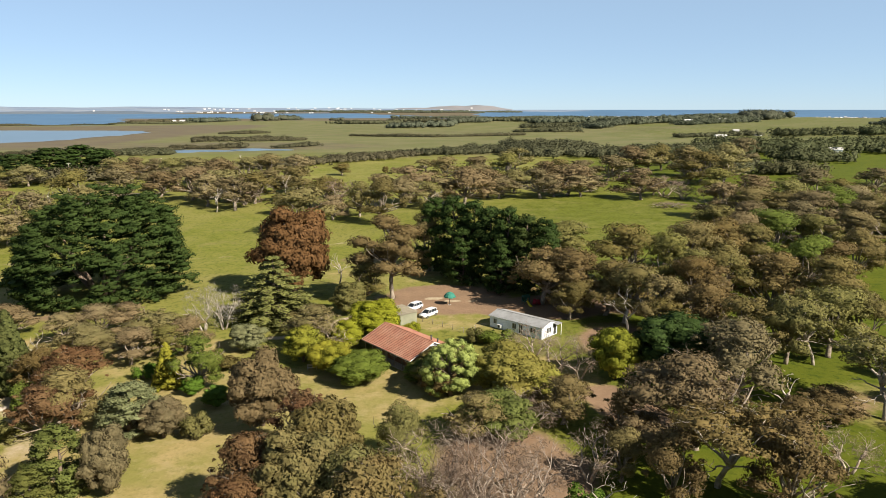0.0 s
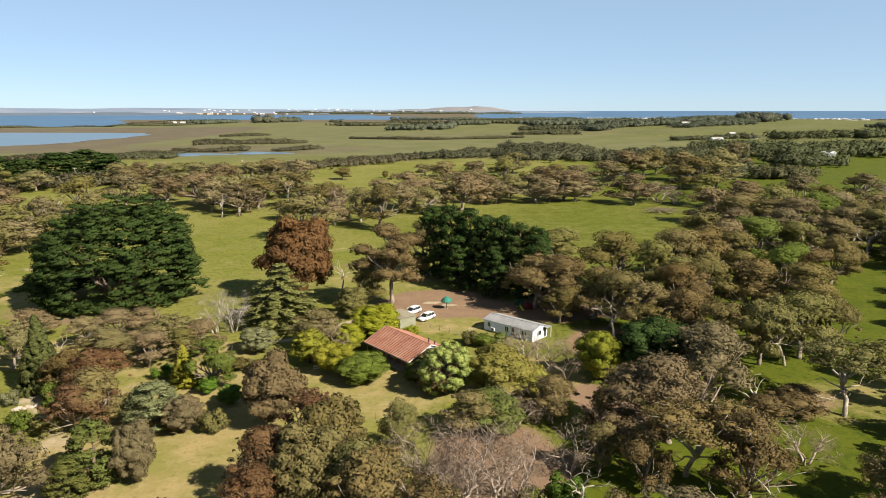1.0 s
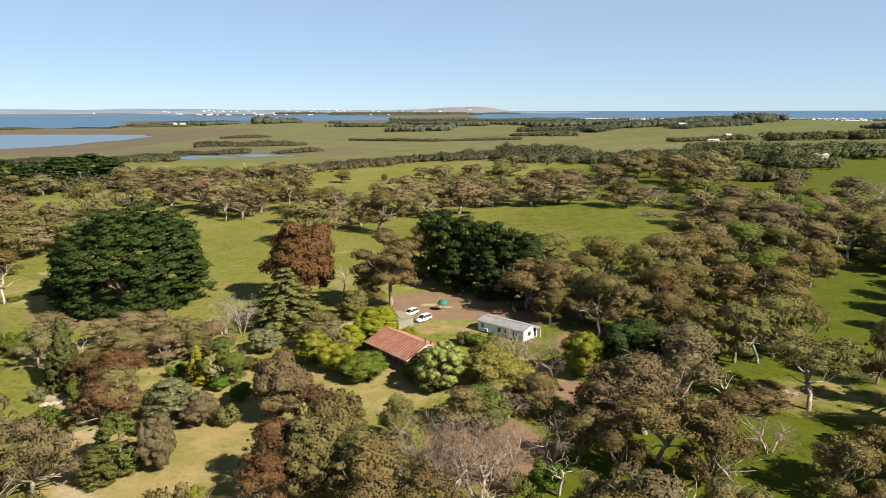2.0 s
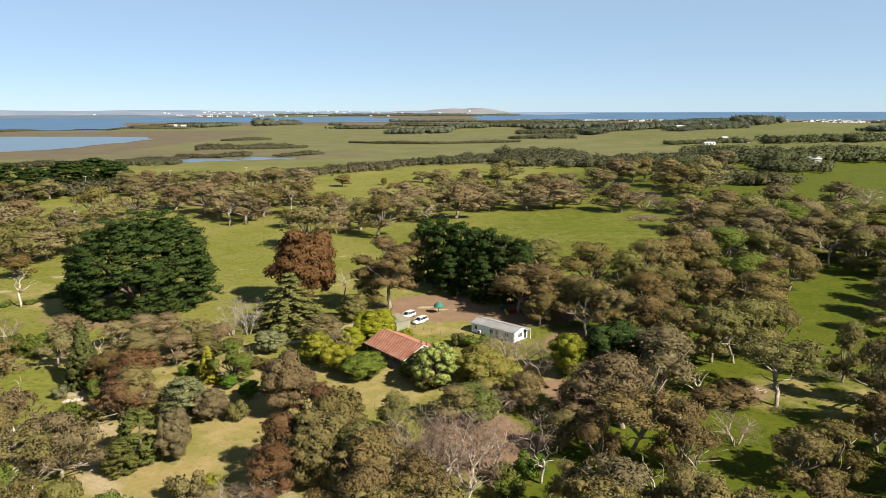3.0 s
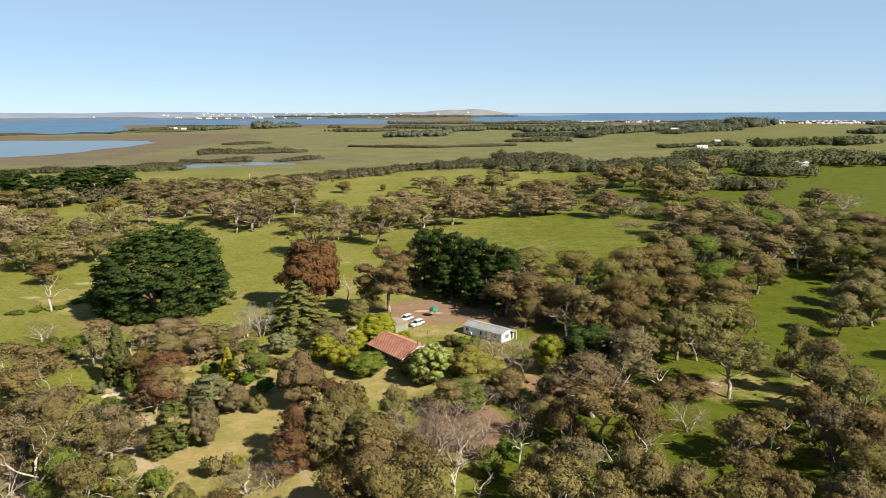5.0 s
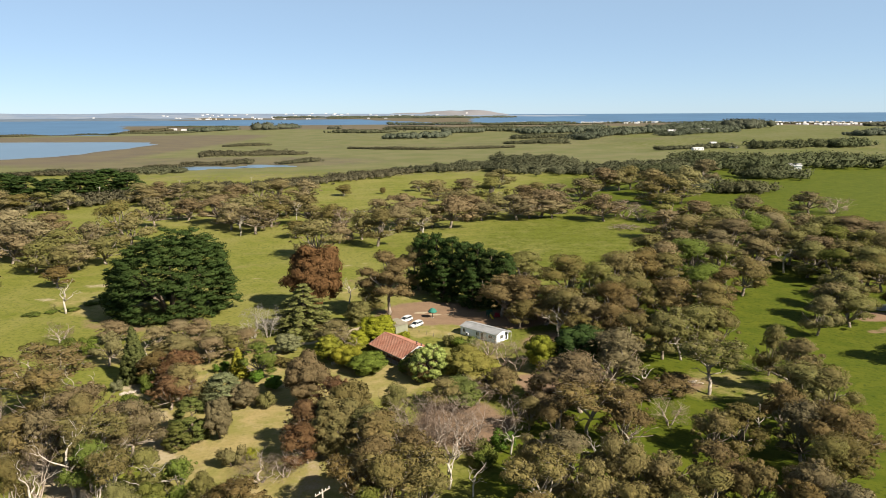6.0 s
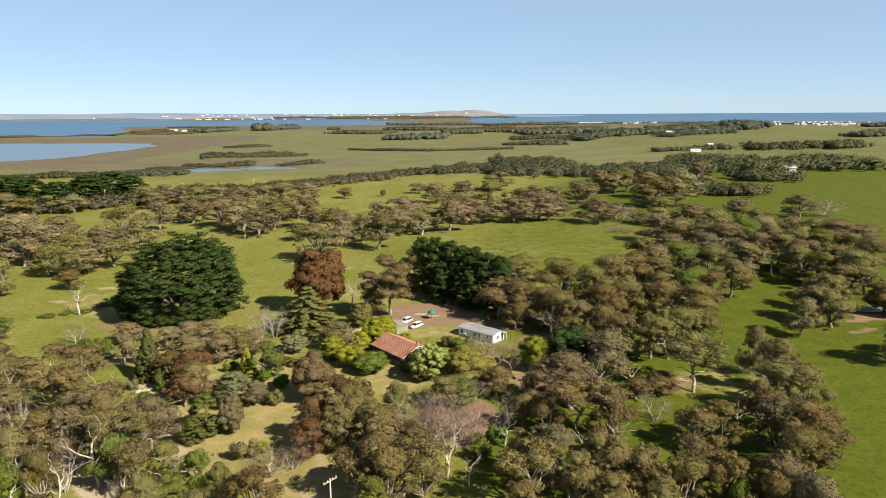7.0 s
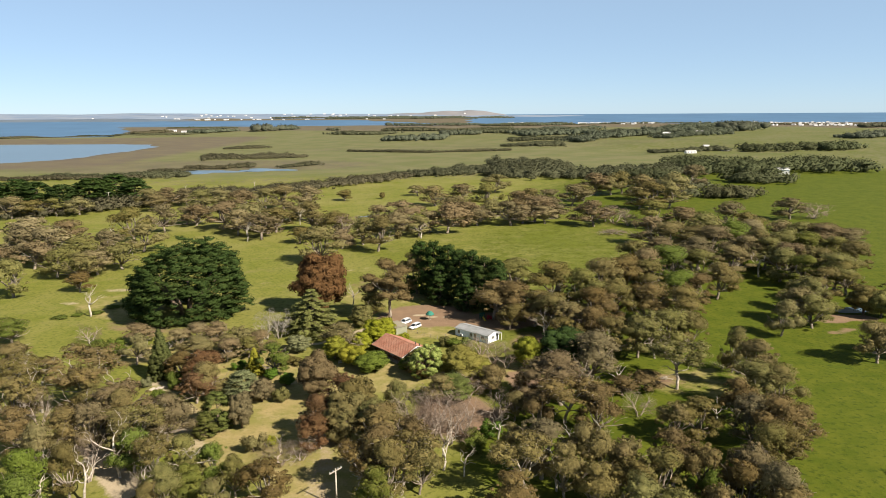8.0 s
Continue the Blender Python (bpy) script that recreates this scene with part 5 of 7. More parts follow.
def fallen_branches(x, y, size, seed):
    """A heap of bleached fallen limbs and sticks on the grass."""
    rnd = random.Random(seed)
    h = thing("fallen_branches", pose(x, y, 0), "heap of bleached fallen branches on the grass", "fallen timber", "fallen timber heaps")
    for k in range(14):
        bm = bmesh.new()
        a, l = rnd.uniform(0, 6.28), size * rnd.uniform(0.35, 0.8)
        c = Vector((rnd.gauss(0, size * 0.3), rnd.gauss(0, size * 0.2), rnd.uniform(0.1, 0.5)))
        d = Vector((math.cos(a), math.sin(a) * 0.7, rnd.uniform(-0.05, 0.25))) * l * 0.5
        pts = limb(bm, rnd, c - d, c + d, 0.11 if k < 4 else 0.05, 0.03, 0.1, 4, 5)
        for j in (1, 2, 3):
            limb(bm, rnd, pts[j], pts[j] + Vector((rnd.gauss(0, 1), rnd.gauss(0, 1), rnd.uniform(0.1, 0.7))) * size * 0.16, 0.035, 0.012, 0.1, 3, 3)
        part("branch", bm, BARK_DEAD if k % 3 else BARK_GREY, h)
    return h


def play_set(x, y, yaw):
    """A small garden climbing frame: four posts, a deck, a roof and a slide."""
    t = thing("play_set", pose(x, y, 0, 0, 0, yaw), "small dark green play frame with a yellow slide", "play set")
    for px in (-0.6, 0.6):
        for py in (-0.6, 0.6):
            part("post", boxed(px - 0.06, py - 0.06, -0.1, px + 0.06, py + 0.06, 1.9), PLAY_GREEN, t)
    part("deck", boxed(-0.7, -0.7, 0.85, 0.7, 0.7, 0.95), PLAY_GREEN, t)
    part("panel", boxed(-0.66, 0.55, 0.95, 0.66, 0.60, 1.6), PLAY_GREEN, t)
    bm = bmesh.new()
    v = [bm.verts.new(q) for q in ((-0.8, -0.8, 1.85), (0.8, -0.8, 1.85), (0.8, 0.8, 1.85), (-0.8, 0.8, 1.85), (-0.8, 0, 2.35), (0.8, 0, 2.35))]
    for f in ((0, 1, 5, 4), (2, 3, 4, 5), (0, 4, 3), (1, 2, 5), (3, 2, 1, 0)):
        bm.faces.new([v[i] for i in f])
    part("roof", bm, PLAY_GREEN, t)
    bm = bmesh.new()
    tube(bm, [(0, -0.65, 0.98), (0, -1.3, 0.62), (0, -1.9, 0.25), (0, -2.4, 0.15)], [0.26, 0.26, 0.26, 0.26], 8)
    part("slide", bm, PLAY_YELLOW, t, "yellow slide")
    return t


fallen_branches(83.2, 106.0, 4.5, 1)
fallen_branches(60.5, 97.0, 4.0, 2)
fallen_branches(47.0, 148.0, 3.5, 3)
play_set(18.8, 149.4, 25)
for wx, wy, ww in ((-121.3, 153.5, 5.5), (-117.0, 156.0, 4.0), (-111.7, 158.9, 4.5), (-109.4, 165.5, 5.0), (-105.0, 168.0, 5.0), (-101.0, 170.0, 4.0)):
    plant("shrub", "green", wx, wy, 0.9, ww, 1)
plant("shrub", "green", -94.1, 123.2, 3.0, 5.0)
plant("shrub", "green", -89.0, 123.1, 3.4, 5.4)


def garden_stones(ax, ay, bx, by, n):
    """A row of pale boulders edging the drive."""
    rnd = random.Random(77)
    for k in range(n):
        s = k / (n - 1)
        bm = bmesh.new()
        bmesh.ops.create_icosphere(bm, subdivisions=2, radius=1.0)
        r = rnd.uniform(0.28, 0.55)
        for v in bm.verts:
            v.co = Vector((v.co.x * r * 1.2, v.co.y * r, v.co.z * r * 0.75)) * rnd.uniform(0.86, 1.08)
        me = bpy.data.meshes.new("garden_stone")
        bm.to_mesh(me)
        bm.free()
        me.materials.append(STONE)
        ob = new("garden_stone", me)
        ob.matrix_basis = pose(ax + (bx - ax) * s + rnd.uniform(-0.3, 0.3), ay + (by - ay) * s + rnd.uniform(-0.3, 0.3), r * 0.4, 0, 0, rnd.uniform(0, 360))
        tagged(ob, "pale grey boulder edging the garden drive", "stone", "garden edging stones")


garden_stones(-66.5, 92.5, -60.0, 96.5, 14)
garden_stones(-59.0, 97.0, -52.5, 92.5, 12)


# ---- far woods, scrub and houses ----
def belt(hue, high, width, pts, seed, label="belt of dull olive scrub across the pasture", dense=1.0, name="woodland"):
    """A wood or hedge along a line: many leafy crowns of uneven height and spread in one mesh."""
    rnd = random.Random(seed)
    blobs = []
    for (ax, ay), (bx, by) in zip(pts, pts[1:]):
        l = math.hypot(bx - ax, by - ay)
        n = int(dense * l * max(width, high) / (high * high * 0.36)) + 2
        for _ in range(n):
            s = rnd.uniform(-0.03, 1.03)
            swell = 0.62 + 0.38 * math.sin(s * l / (5 * high) + seed) * math.sin(s * l / (13 * high) + 2 * seed)
            o = rnd.gauss(0, 0.32) * width * swell
            px, py = ax + (bx - ax) * s - (by - ay) / l * o, ay + (by - ay) * s + (bx - ax) / l * o
            h = high * (0.45 + 0.55 * swell) * rnd.choice((0.5, 0.65, 0.8, 0.9, 1.1))
            w = h * rnd.uniform(0.5, 0.85)
            z = float(land_z(px, py))
            blobs.append((px, py, z + h * 0.52, w, w, h * 0.5))
    far = math.hypot(*pts[0]) / 700
    per = 46 if far < 1.2 else 20 if far < 1.8 else 14
    me = leaf_mesh(name, blobs, len(blobs) * per, high * (0.075 if far < 1.2 else 0.09 if far < 1.8 else 0.11), seed, 0.7, -0.5, 1.0, 0.80, 0.05 * high, 0.82 if far < 1.8 else 0.88, far >= 1.8)
    me.materials.append(LEAF[hue])
    return tagged(new(name, me), label, "woodland", kind="stuff")


def far_house(x, y, w, d, h, yaw, label="small white house far off among trees"):
    t = thing("house", pose(x, y, stand_z(x, y), 0, 0, yaw), label, "house", "far houses")
    part("wall", boxed(-w / 2, -d / 2, -1, w / 2, d / 2, h), FAR_WALL, t)
    bm = bmesh.new()
    o = 0.4
    v = [bm.verts.new(p) for p in ((-w / 2 - o, -d / 2 - o, h - 0.1), (w / 2 + o, -d / 2 - o, h - 0.1), (w / 2 + o, d / 2 + o, h - 0.1), (-w / 2 - o, d / 2 + o, h - 0.1), (-w / 2 - o, 0, h + d * 0.22), (w / 2 + o, 0, h + d * 0.22))]
    for f in ((0, 1, 5, 4), (2, 3, 4, 5), (0, 4, 3), (1, 2, 5), (3, 2, 1, 0)):
        bm.faces.new([v[i] for i in f])
    part("roof", bm, FAR_ROOF, t)
    for k in range(max(2, int(w / 4))):
        px = -w / 2 + w * (k + 0.5) / max(2, int(w / 4))
        part("window", boxed(px - 0.7, -d / 2 - 0.04, 1.0, px + 0.7, -d / 2 + 0.02, 2.2), GLASS, t)
    return t


# garden trees near the house
plant("dome", "copper", -34.9, 157.5, 20.8, 18.6)
plant("cedar", "cedar", -34.8, 137.2, 14.0, 22.2)
plant("tall", "brown", -11.5, 149.6, 19.8, 17.8)
plant("billow", "lime", 1.4, 99.2, 9.0, 10.4)
plant("dome", "olive", -2.3, 104.0, 4.0, 6.4)
plant("dome", "brown", -0.4, 99.8, 4.0, 6.9)
plant("dome", "wattle", 10.1, 99.8, 8.0, 13.2)
plant("dome", "wattle", 14.7, 99.1, 5.0, 8.8)
plant("dome", "fresh", 28.2, 105.4, 9.2, 8.6)
plant("dome", "yellow", -13.0, 125.6, 7.5, 11.5)
plant("dome", "yellow", -17.9, 119.6, 5.5, 6.9)
plant("dome", "gold", -24.1, 113.6, 6.5, 7.7)
plant("dome", "gold", -18.5, 108.4, 6.0, 7.9)
plant("dome", "green", -13.3, 104.6, 5.0, 10.3)
plant("shrub", "yellow", -5.7, 128.7, 2.5, 3.6)
plant("shrub", "green", 9.8, 123.8, 3.2, 7.8)
plant("shrub", "olive", 6.2, 123.7, 3.0, 4.6)
plant("dome", "umber", -24.9, 88.9, 11.0, 10.8)
plant("gum", "red", -16.8, 76.9, 10.0, 9.7)
plant("dome", "olive", -12.8, 71.1, 12.0, 10.2)
plant("dome", "olive", -14.9, 64.9, 11.0, 10.5)
plant("gum", "red", -21.2, 66.3, 10.0, 9.0)
plant("gum", "olive", -9.8, 62.7, 10.0, 8.8)
plant("gum", "olive", -5.1, 77.9, 8.0, 6.4)
plant("gum", "red", -19.4, 61.9, 7.5, 7.4, variant=3)
plant("bare", "twig", 2.7, 65.2, 9.5, 10.8)
plant("bare", "twig", 6.4, 63.4, 9.5, 10.5)
plant("bare", "twig", -2.7, 65.4, 9.0, 8.8)
plant("bare", "twig", 10.1, 68.2, 8.0, 7.7)
plant("bare", "twig", -0.3, 68.2, 9.5, 10.3)
plant("bare", "twig", 4.5, 70.1, 9.5, 9.1)
plant("bare", "twig", 1.9, 61.2, 9.5, 8.6)
plant("bare", "twig", 8.0, 68.2, 9.5, 8.5)
plant("bare", "twig", 11.6, 86.6, 6.0, 8.7)
plant("gum", "brown", 16.8, 89.1, 7.0, 8.4)
plant("bare", "twig", 17.5, 74.0, 7.0, 8.0)
plant("dome", "conifer", 7.8, 85.8, 6.0, 10.6)
plant("gum", "brown", 4.0, 84.9, 6.4, 8.8)
plant("bare", "twig", 16.3, 116.2, 6.0, 8.5)
plant("bare", "twig", 19.1, 108.3, 7.0, 8.2)
plant("bare", "twig", 22.4, 105.6, 7.0, 7.4)
plant("bare", "twig", 12.8, 115.6, 5.0, 5.1)
plant("cone", "gold", -43.3, 102.6, 7.0, 5.4)
plant("gum", "green", -38.0, 101.8, 9.0, 8.3)
plant("dome", "bright", -38.3, 99.5, 2.8, 3.8)
plant("dome", "bright", -33.4, 95.3, 3.0, 4.6)
plant("shrub", "olive", -32.7, 85.4, 3.5, 4.9)
plant("shrub", "grey", -32.8, 61.0, 5.0, 5.2)
plant("shrub", "gold", -29.9, 63.3, 2.2, 3.3)
plant("bare", "twig", -26.5, 55.5, 4.6, 9.2)
plant("bare", "twig", -22.6, 57.2, 4.2, 6.4)
plant("dome", "umber", -37.2, 85.3, 5.5, 6.6)
plant("dome", "umber", -40.4, 87.9, 4.0, 4.4)
plant("cypress", "silver", -42.1, 86.8, 7.0, 9.3)
plant("gum", "red", -54.0, 94.8, 10.0, 10.2)
plant("gum", "red", -52.4, 84.5, 8.4, 9.0, variant=9)
plant("gum", "brown", -49.7, 87.2, 9.0, 9.7)
plant("gum", "brown", -60.0, 98.2, 8.0, 7.9)
plant("cypress", "conifer", -43.3, 71.5, 8.5, 7.9)
plant("dome", "umber", -38.2, 71.6, 8.0, 6.0)
plant("cypress", "conifer", -44.8, 68.0, 5.0, 5.7)
plant("cone", "spruce", -66.8, 101.0, 12.6, 8.0)
plant("gum", "grey", -77.4, 110.1, 9.0, 7.7)
plant("shrub", "green", -86.3, 117.4, 4.0, 7.6)
plant("shrub", "green", -91.7, 118.6, 4.0, 6.9)
plant("shrub", "silver", -68.3, 94.6, 3.0, 3.3)
plant("shrub", "green", -61.1, 86.0, 3.5, 4.9)
plant("shrub", "olive", -56.7, 85.0, 3.0, 5.2)
plant("shrub", "green", -60.9, 94.5, 5.0, 5.5)
plant("bare", "pale", -47.3, 130.6, 9.0, 8.0)
plant("bare", "pale", -43.5, 131.4, 9.5, 7.0)
plant("bare", "pale", -41.0, 137.8, 8.0, 6.2)
plant("bare", "twig", -20.2, 116.8, 7.0, 10.3)
plant("dome", "silver", -35.4, 119.4, 5.0, 7.6)
plant("gum", "grey", -23.3, 122.3, 7.9, 10.7)
plant("shrub", "olive", -28.3, 133.0, 4.0, 8.2)
plant("gum", "olive", -17.6, 148.1, 10.0, 9.5)
plant("dome", "olive", -19.8, 142.2, 7.0, 7.7)
plant("gum", "tan", -83.1, 127.3, 6.1, 8.7)
plant("gum", "tan", -65.7, 127.5, 6.0, 8.3)
plant("gum", "tan", -61.0, 129.9, 6.0, 8.4)
plant("gum", "tan", -70.0, 122.2, 5.8, 7.9)
plant("gum", "grey", -52.7, 120.1, 7.8, 10.6)
plant("gum", "tan", -46.8, 118.7, 6.4, 8.8)
plant("gum", "tan", -53.6, 112.1, 6.2, 8.5)
plant("gum", "olive", -48.1, 114.6, 6.0, 7.6)
plant("gum", "grey", -62.9, 114.5, 6.3, 8.6)
plant("shrub", "bright", -48.2, 105.7, 3.0, 4.2)
plant("shrub", "brown", -38.0, 111.0, 3.0, 5.7)
plant("shrub", "olive", -34.6, 109.6, 3.0, 5.6)
plant("snag", "dead", -112.0, 155.4, 12.0, 8.9)
plant("snag", "dead", -167.6, 290.4, 14.0, 9.6, 1)
plant("bare", "twig", -98.8, 128.2, 6.0, 7.2)
plant("snag", "dead", -96.7, 124.5, 5.0, 4.3)
plant("snag", "dead", -25.7, 165.6, 11.0, 5.5)
plant("snag", "dead", -78.5, 341.4, 14.0, 6.6, 1)
plant("snag", "dead", -125.3, 132.1, 8.0, 5.5)
plant("gum", "green", -121.7, 128.1, 8.2, 11.3)
# foreground left
plant("open", "brown", -79.8, 81.6, 14.0, 17.0, variant=2)
plant("open", "olive", -89.7, 84.3, 12.0, 11.0)
plant("gum", "grey", -104.8, 102.0, 10.0, 9.6)
plant("gum", "brown", -87.8, 73.1, 12.0, 10.8)
plant("gum", "brown", -75.0, 77.9, 12.0, 10.5)
plant("gum", "olive", -71.9, 76.2, 10.0, 9.6)
plant("gum", "umber", -62.4, 71.2, 12.0, 13.0)
plant("gum", "brown", -62.0, 65.9, 11.0, 9.0)
plant("gum", "umber", -64.0, 59.5, 12.0, 9.8)
plant("open", "olive", -54.3, 58.8, 12.0, 9.8)
plant("gum", "umber", -51.9, 64.5, 11.0, 8.9)
plant("gum", "brown", -68.4, 57.1, 11.0, 9.6)
plant("gum", "brown", -78.3, 59.2, 11.0, 8.6)
plant("gum", "grey", -69.7, 49.9, 11.0, 8.0)
plant("gum", "green", -67.8, 41.6, 11.0, 8.5)
plant("gum", "olive", -55.6, 54.2, 10.0, 7.1)
plant("gum", "green", -53.4, 53.1, 9.0, 8.2)
plant("open", "olive", -46.9, 45.5, 11.0, 7.7)
plant("gum", "olive", -41.0, 48.0, 10.0, 6.8)
plant("gum", "green", -36.7, 47.7, 9.0, 6.3)
plant("gum", "olive", -31.4, 43.4, 8.0, 5.0)
plant("gum", "brown", -25.9, 41.1, 9.0, 9.0)
plant("dome", "green", -39.3, 42.4, 7.0, 7.4)
plant("gum", "olive", -42.8, 39.2, 9.0, 6.3)
plant("gum", "olive", -60.6, 43.6, 10.0, 6.5)
plant("gum", "green", -62.9, 34.8, 10.0, 8.1)
plant("gum", "olive", -44.5, 37.4, 7.0, 5.2)
plant("gum", "olive", -32.3, 36.3, 8.0, 6.2)
plant("snag", "dead", -63.5, 73.7, 15.5, 7.6)
plant("snag", "dead", -55.3, 51.4, 14.0, 7.6)
plant("snag", "dead", -40.9, 47.0, 11.5, 8.6)
plant("snag", "dead", -58.2, 43.4, 12.0, 7.0)
plant("snag", "dead", -64.8, 46.0, 11.0, 5.4)
plant("snag", "dead", -33.7, 37.8, 8.0, 3.1)
# foreground middle
plant("gum", "brown", -7.5, 60.3, 11.0, 10.4)
plant("gum", "brown", -0.8, 52.7, 11.0, 8.9)
plant("gum", "brown", -7.1, 47.6, 12.0, 10.0)
plant("open", "brown", -10.6, 46.1, 10.5, 8.4)
plant("open", "brown", -2.4, 44.4, 12.0, 12.5, variant=0)
plant("gum", "olive", -4.7, 40.6, 11.0, 8.5)
plant("gum", "olive", 1.0, 44.5, 9.0, 6.6)
plant("gum", "green", -6.4, 38.7, 9.0, 6.3)
plant("snag", "dead", 5.3, 53.0, 9.0, 6.5)
plant("shrub", "bright", 15.4, 66.4, 4.0, 5.6)
plant("shrub", "green", 11.8, 64.4, 3.5, 5.0)
plant("shrub", "green", 11.8, 60.3, 3.5, 5.4)
plant("gum", "umber", 23.5, 49.3, 12.0, 10.9)
plant("open", "brown", 20.9, 43.9, 12.0, 11.0, variant=3)
plant("gum", "brown", 26.5, 42.2, 11.0, 7.5)
plant("snag", "dead", 25.6, 45.3, 9.0, 5.4)
plant("gum", "brown", 16.5, 34.5, 10.0, 8.1)
plant("gum", "brown", 18.5, 54.6, 9.0, 4.8)
plant("gum", "brown", 30.6, 47.7, 11.0, 6.3)
plant("gum", "umber", 33.0, 82.0, 12.5, 14.8, variant=3)
plant("gum", "umber", 42.8, 95.9, 13.0, 14.8, variant=6)
plant("open", "brown", 32.2, 73.0, 11.0, 13.0, variant=1)
plant("gum", "brown", 25.5, 69.2, 9.0, 6.6)
plant("gum", "brown", 21.2, 74.1, 7.0, 6.0)
plant("gum", "brown", 38.1, 67.0, 11.0, 9.9)
plant("gum", "brown", 23.6, 84.0, 7.0, 6.7)
plant("dome", "pine", 38.0, 106.0, 11.5, 14.5)
# right of the dark hedge
plant("gum", "olive", 31.5, 179.0, 14.0, 18.8)
plant("gum", "brown", 22.3, 149.4, 14.0, 16.7)
plant("gum", "brown", 30.4, 145.7, 13.0, 16.4)
plant("gum", "olive", 45.7, 164.6, 15.0, 16.9)
plant("gum", "olive", 51.7, 158.7, 14.0, 13.0)
plant("gum", "brown", 34.6, 141.0, 12.0, 14.1)
plant("gum", "olive", 37.3, 135.5, 12.0, 13.7)
plant("gum", "brown", 52.8, 140.8, 12.0, 11.2)
plant("gum", "grey", 43.6, 129.0, 12.0, 12.5)
plant("gum", "brown", 57.2, 142.3, 11.0, 12.1)
plant("gum", "olive", 40.4, 118.6, 10.0, 9.8)
plant("gum", "grey", -3.4, 181.9, 15.0, 10.9)
# large wood at the right
plant("gum", "olive", 128.8, 322.0, 15.2, 21.4, 1)
plant("gum", "umber", 138.9, 308.8, 15.0, 20.7, 1)
plant("gum", "umber", 164.1, 308.3, 16.2, 22.7, 1)
plant("gum", "olive", 141.5, 279.0, 15.0, 17.8, 1)
plant("gum", "tan", 110.6, 272.4, 15.0, 18.7, 1)
plant("gum", "grey", 113.1, 253.6, 14.0, 20.0)
plant("gum", "olive", 122.7, 246.9, 14.0, 17.9)
plant("gum", "umber", 129.9, 240.2, 14.0, 19.2)
plant("gum", "grey", 133.6, 220.0, 14.0, 18.0)
plant("gum", "tan", 154.9, 255.7, 14.0, 17.1)
plant("gum", "tan", 167.2, 258.6, 14.0, 18.0, 1)
plant("gum", "olive", 172.9, 248.5, 15.0, 21.0)
plant("gum", "umber", 180.6, 241.8, 15.0, 20.5)
plant("gum", "umber", 188.2, 238.3, 14.0, 17.4)
plant("gum", "olive", 142.4, 217.0, 14.0, 17.9)
plant("gum", "umber", 149.1, 206.4, 14.0, 19.8)
plant("gum", "olive", 154.9, 196.7, 14.0, 19.2)
plant("gum", "olive", 152.5, 181.7, 14.0, 16.7)
plant("gum", "grey", 121.7, 203.0, 13.0, 17.0)
plant("gum", "green", 96.6, 196.2, 14.0, 19.1)
plant("gum", "olive", 105.7, 193.9, 14.0, 16.4)
plant("gum", "tan", 84.9, 194.6, 14.0, 15.0)
plant("gum", "brown", 61.5, 168.0, 15.0, 14.9)
plant("gum", "brown", 72.1, 175.2, 15.0, 17.6)
plant("gum", "olive", 80.8, 172.0, 14.0, 15.1)
plant("gum", "green", 84.6, 157.6, 14.0, 15.1)
plant("gum", "olive", 62.2, 147.1, 14.0, 13.6)
plant("gum", "brown", 92.0, 158.4, 13.0, 14.3)
plant("gum", "brown", 104.5, 170.4, 13.0, 12.8)
plant("gum", "brown", 70.9, 143.2, 13.0, 15.4)
plant("gum", "brown", 80.1, 138.9, 13.0, 13.1)
plant("gum", "olive", 55.6, 145.4, 13.0, 11.5)
plant("gum", "olive", 129.1, 155.8, 13.0, 14.2)
plant("gum", "grey", 118.9, 143.2, 12.0, 13.4)
plant("gum", "grey", 107.5, 130.1, 11.0, 9.6)
plant("gum", "olive", 120.9, 137.2, 11.0, 13.1)
plant("dome", "olive", 145.2, 151.2, 10.0, 12.1)
plant("dome", "olive", 148.8, 147.4, 10.0, 11.9)
plant("gum", "brown", 122.3, 107.0, 12.0, 11.6)
plant("gum", "brown", 47.7, 121.7, 12.0, 12.5)
plant("gum", "olive", 52.2, 113.8, 12.0, 12.0)
plant("gum", "olive", 59.3, 112.5, 13.0, 11.2)
plant("gum", "olive", 68.4, 115.5, 12.0, 13.1)
plant("gum", "olive", 75.5, 117.8, 12.0, 9.8)
plant("open", "olive", 63.9, 111.8, 12.0, 10.5, variant=1)
plant("open", "olive", 62.5, 90.4, 13.0, 14.5, variant=0)
plant("gum", "olive", 80.6, 101.4, 12.0, 7.4)
plant("gum", "grey", 80.9, 90.0, 13.0, 11.4)
plant("gum", "olive", 77.5, 77.4, 12.0, 11.7)
plant("gum", "olive", 80.6, 75.8, 11.0, 10.5)
plant("gum", "brown", 70.0, 72.8, 10.0, 7.6)
plant("gum", "umber", 67.7, 61.2, 11.0, 9.5)
plant("gum", "brown", 72.6, 60.0, 11.0, 9.9)
plant("gum", "brown", 76.2, 58.6, 10.0, 7.4)
plant("gum", "olive", 70.0, 51.9, 10.0, 9.8)
plant("gum", "olive", 64.5, 49.8, 10.0, 8.0)
plant("gum", "umber", 58.3, 40.5, 12.0, 8.9)
plant("gum", "umber", 59.2, 34.2, 12.0, 9.1)
plant("gum", "brown", 54.2, 35.4, 11.0, 8.6)
plant("gum", "brown", 60.2, 30.4, 10.0, 8.2)
plant("gum", "olive", 58.0, 65.4, 9.0, 10.3)
plant("gum", "grey", 53.2, 64.3, 9.0, 7.7)
plant("gum", "brown", 54.8, 90.9, 5.0, 9.0)
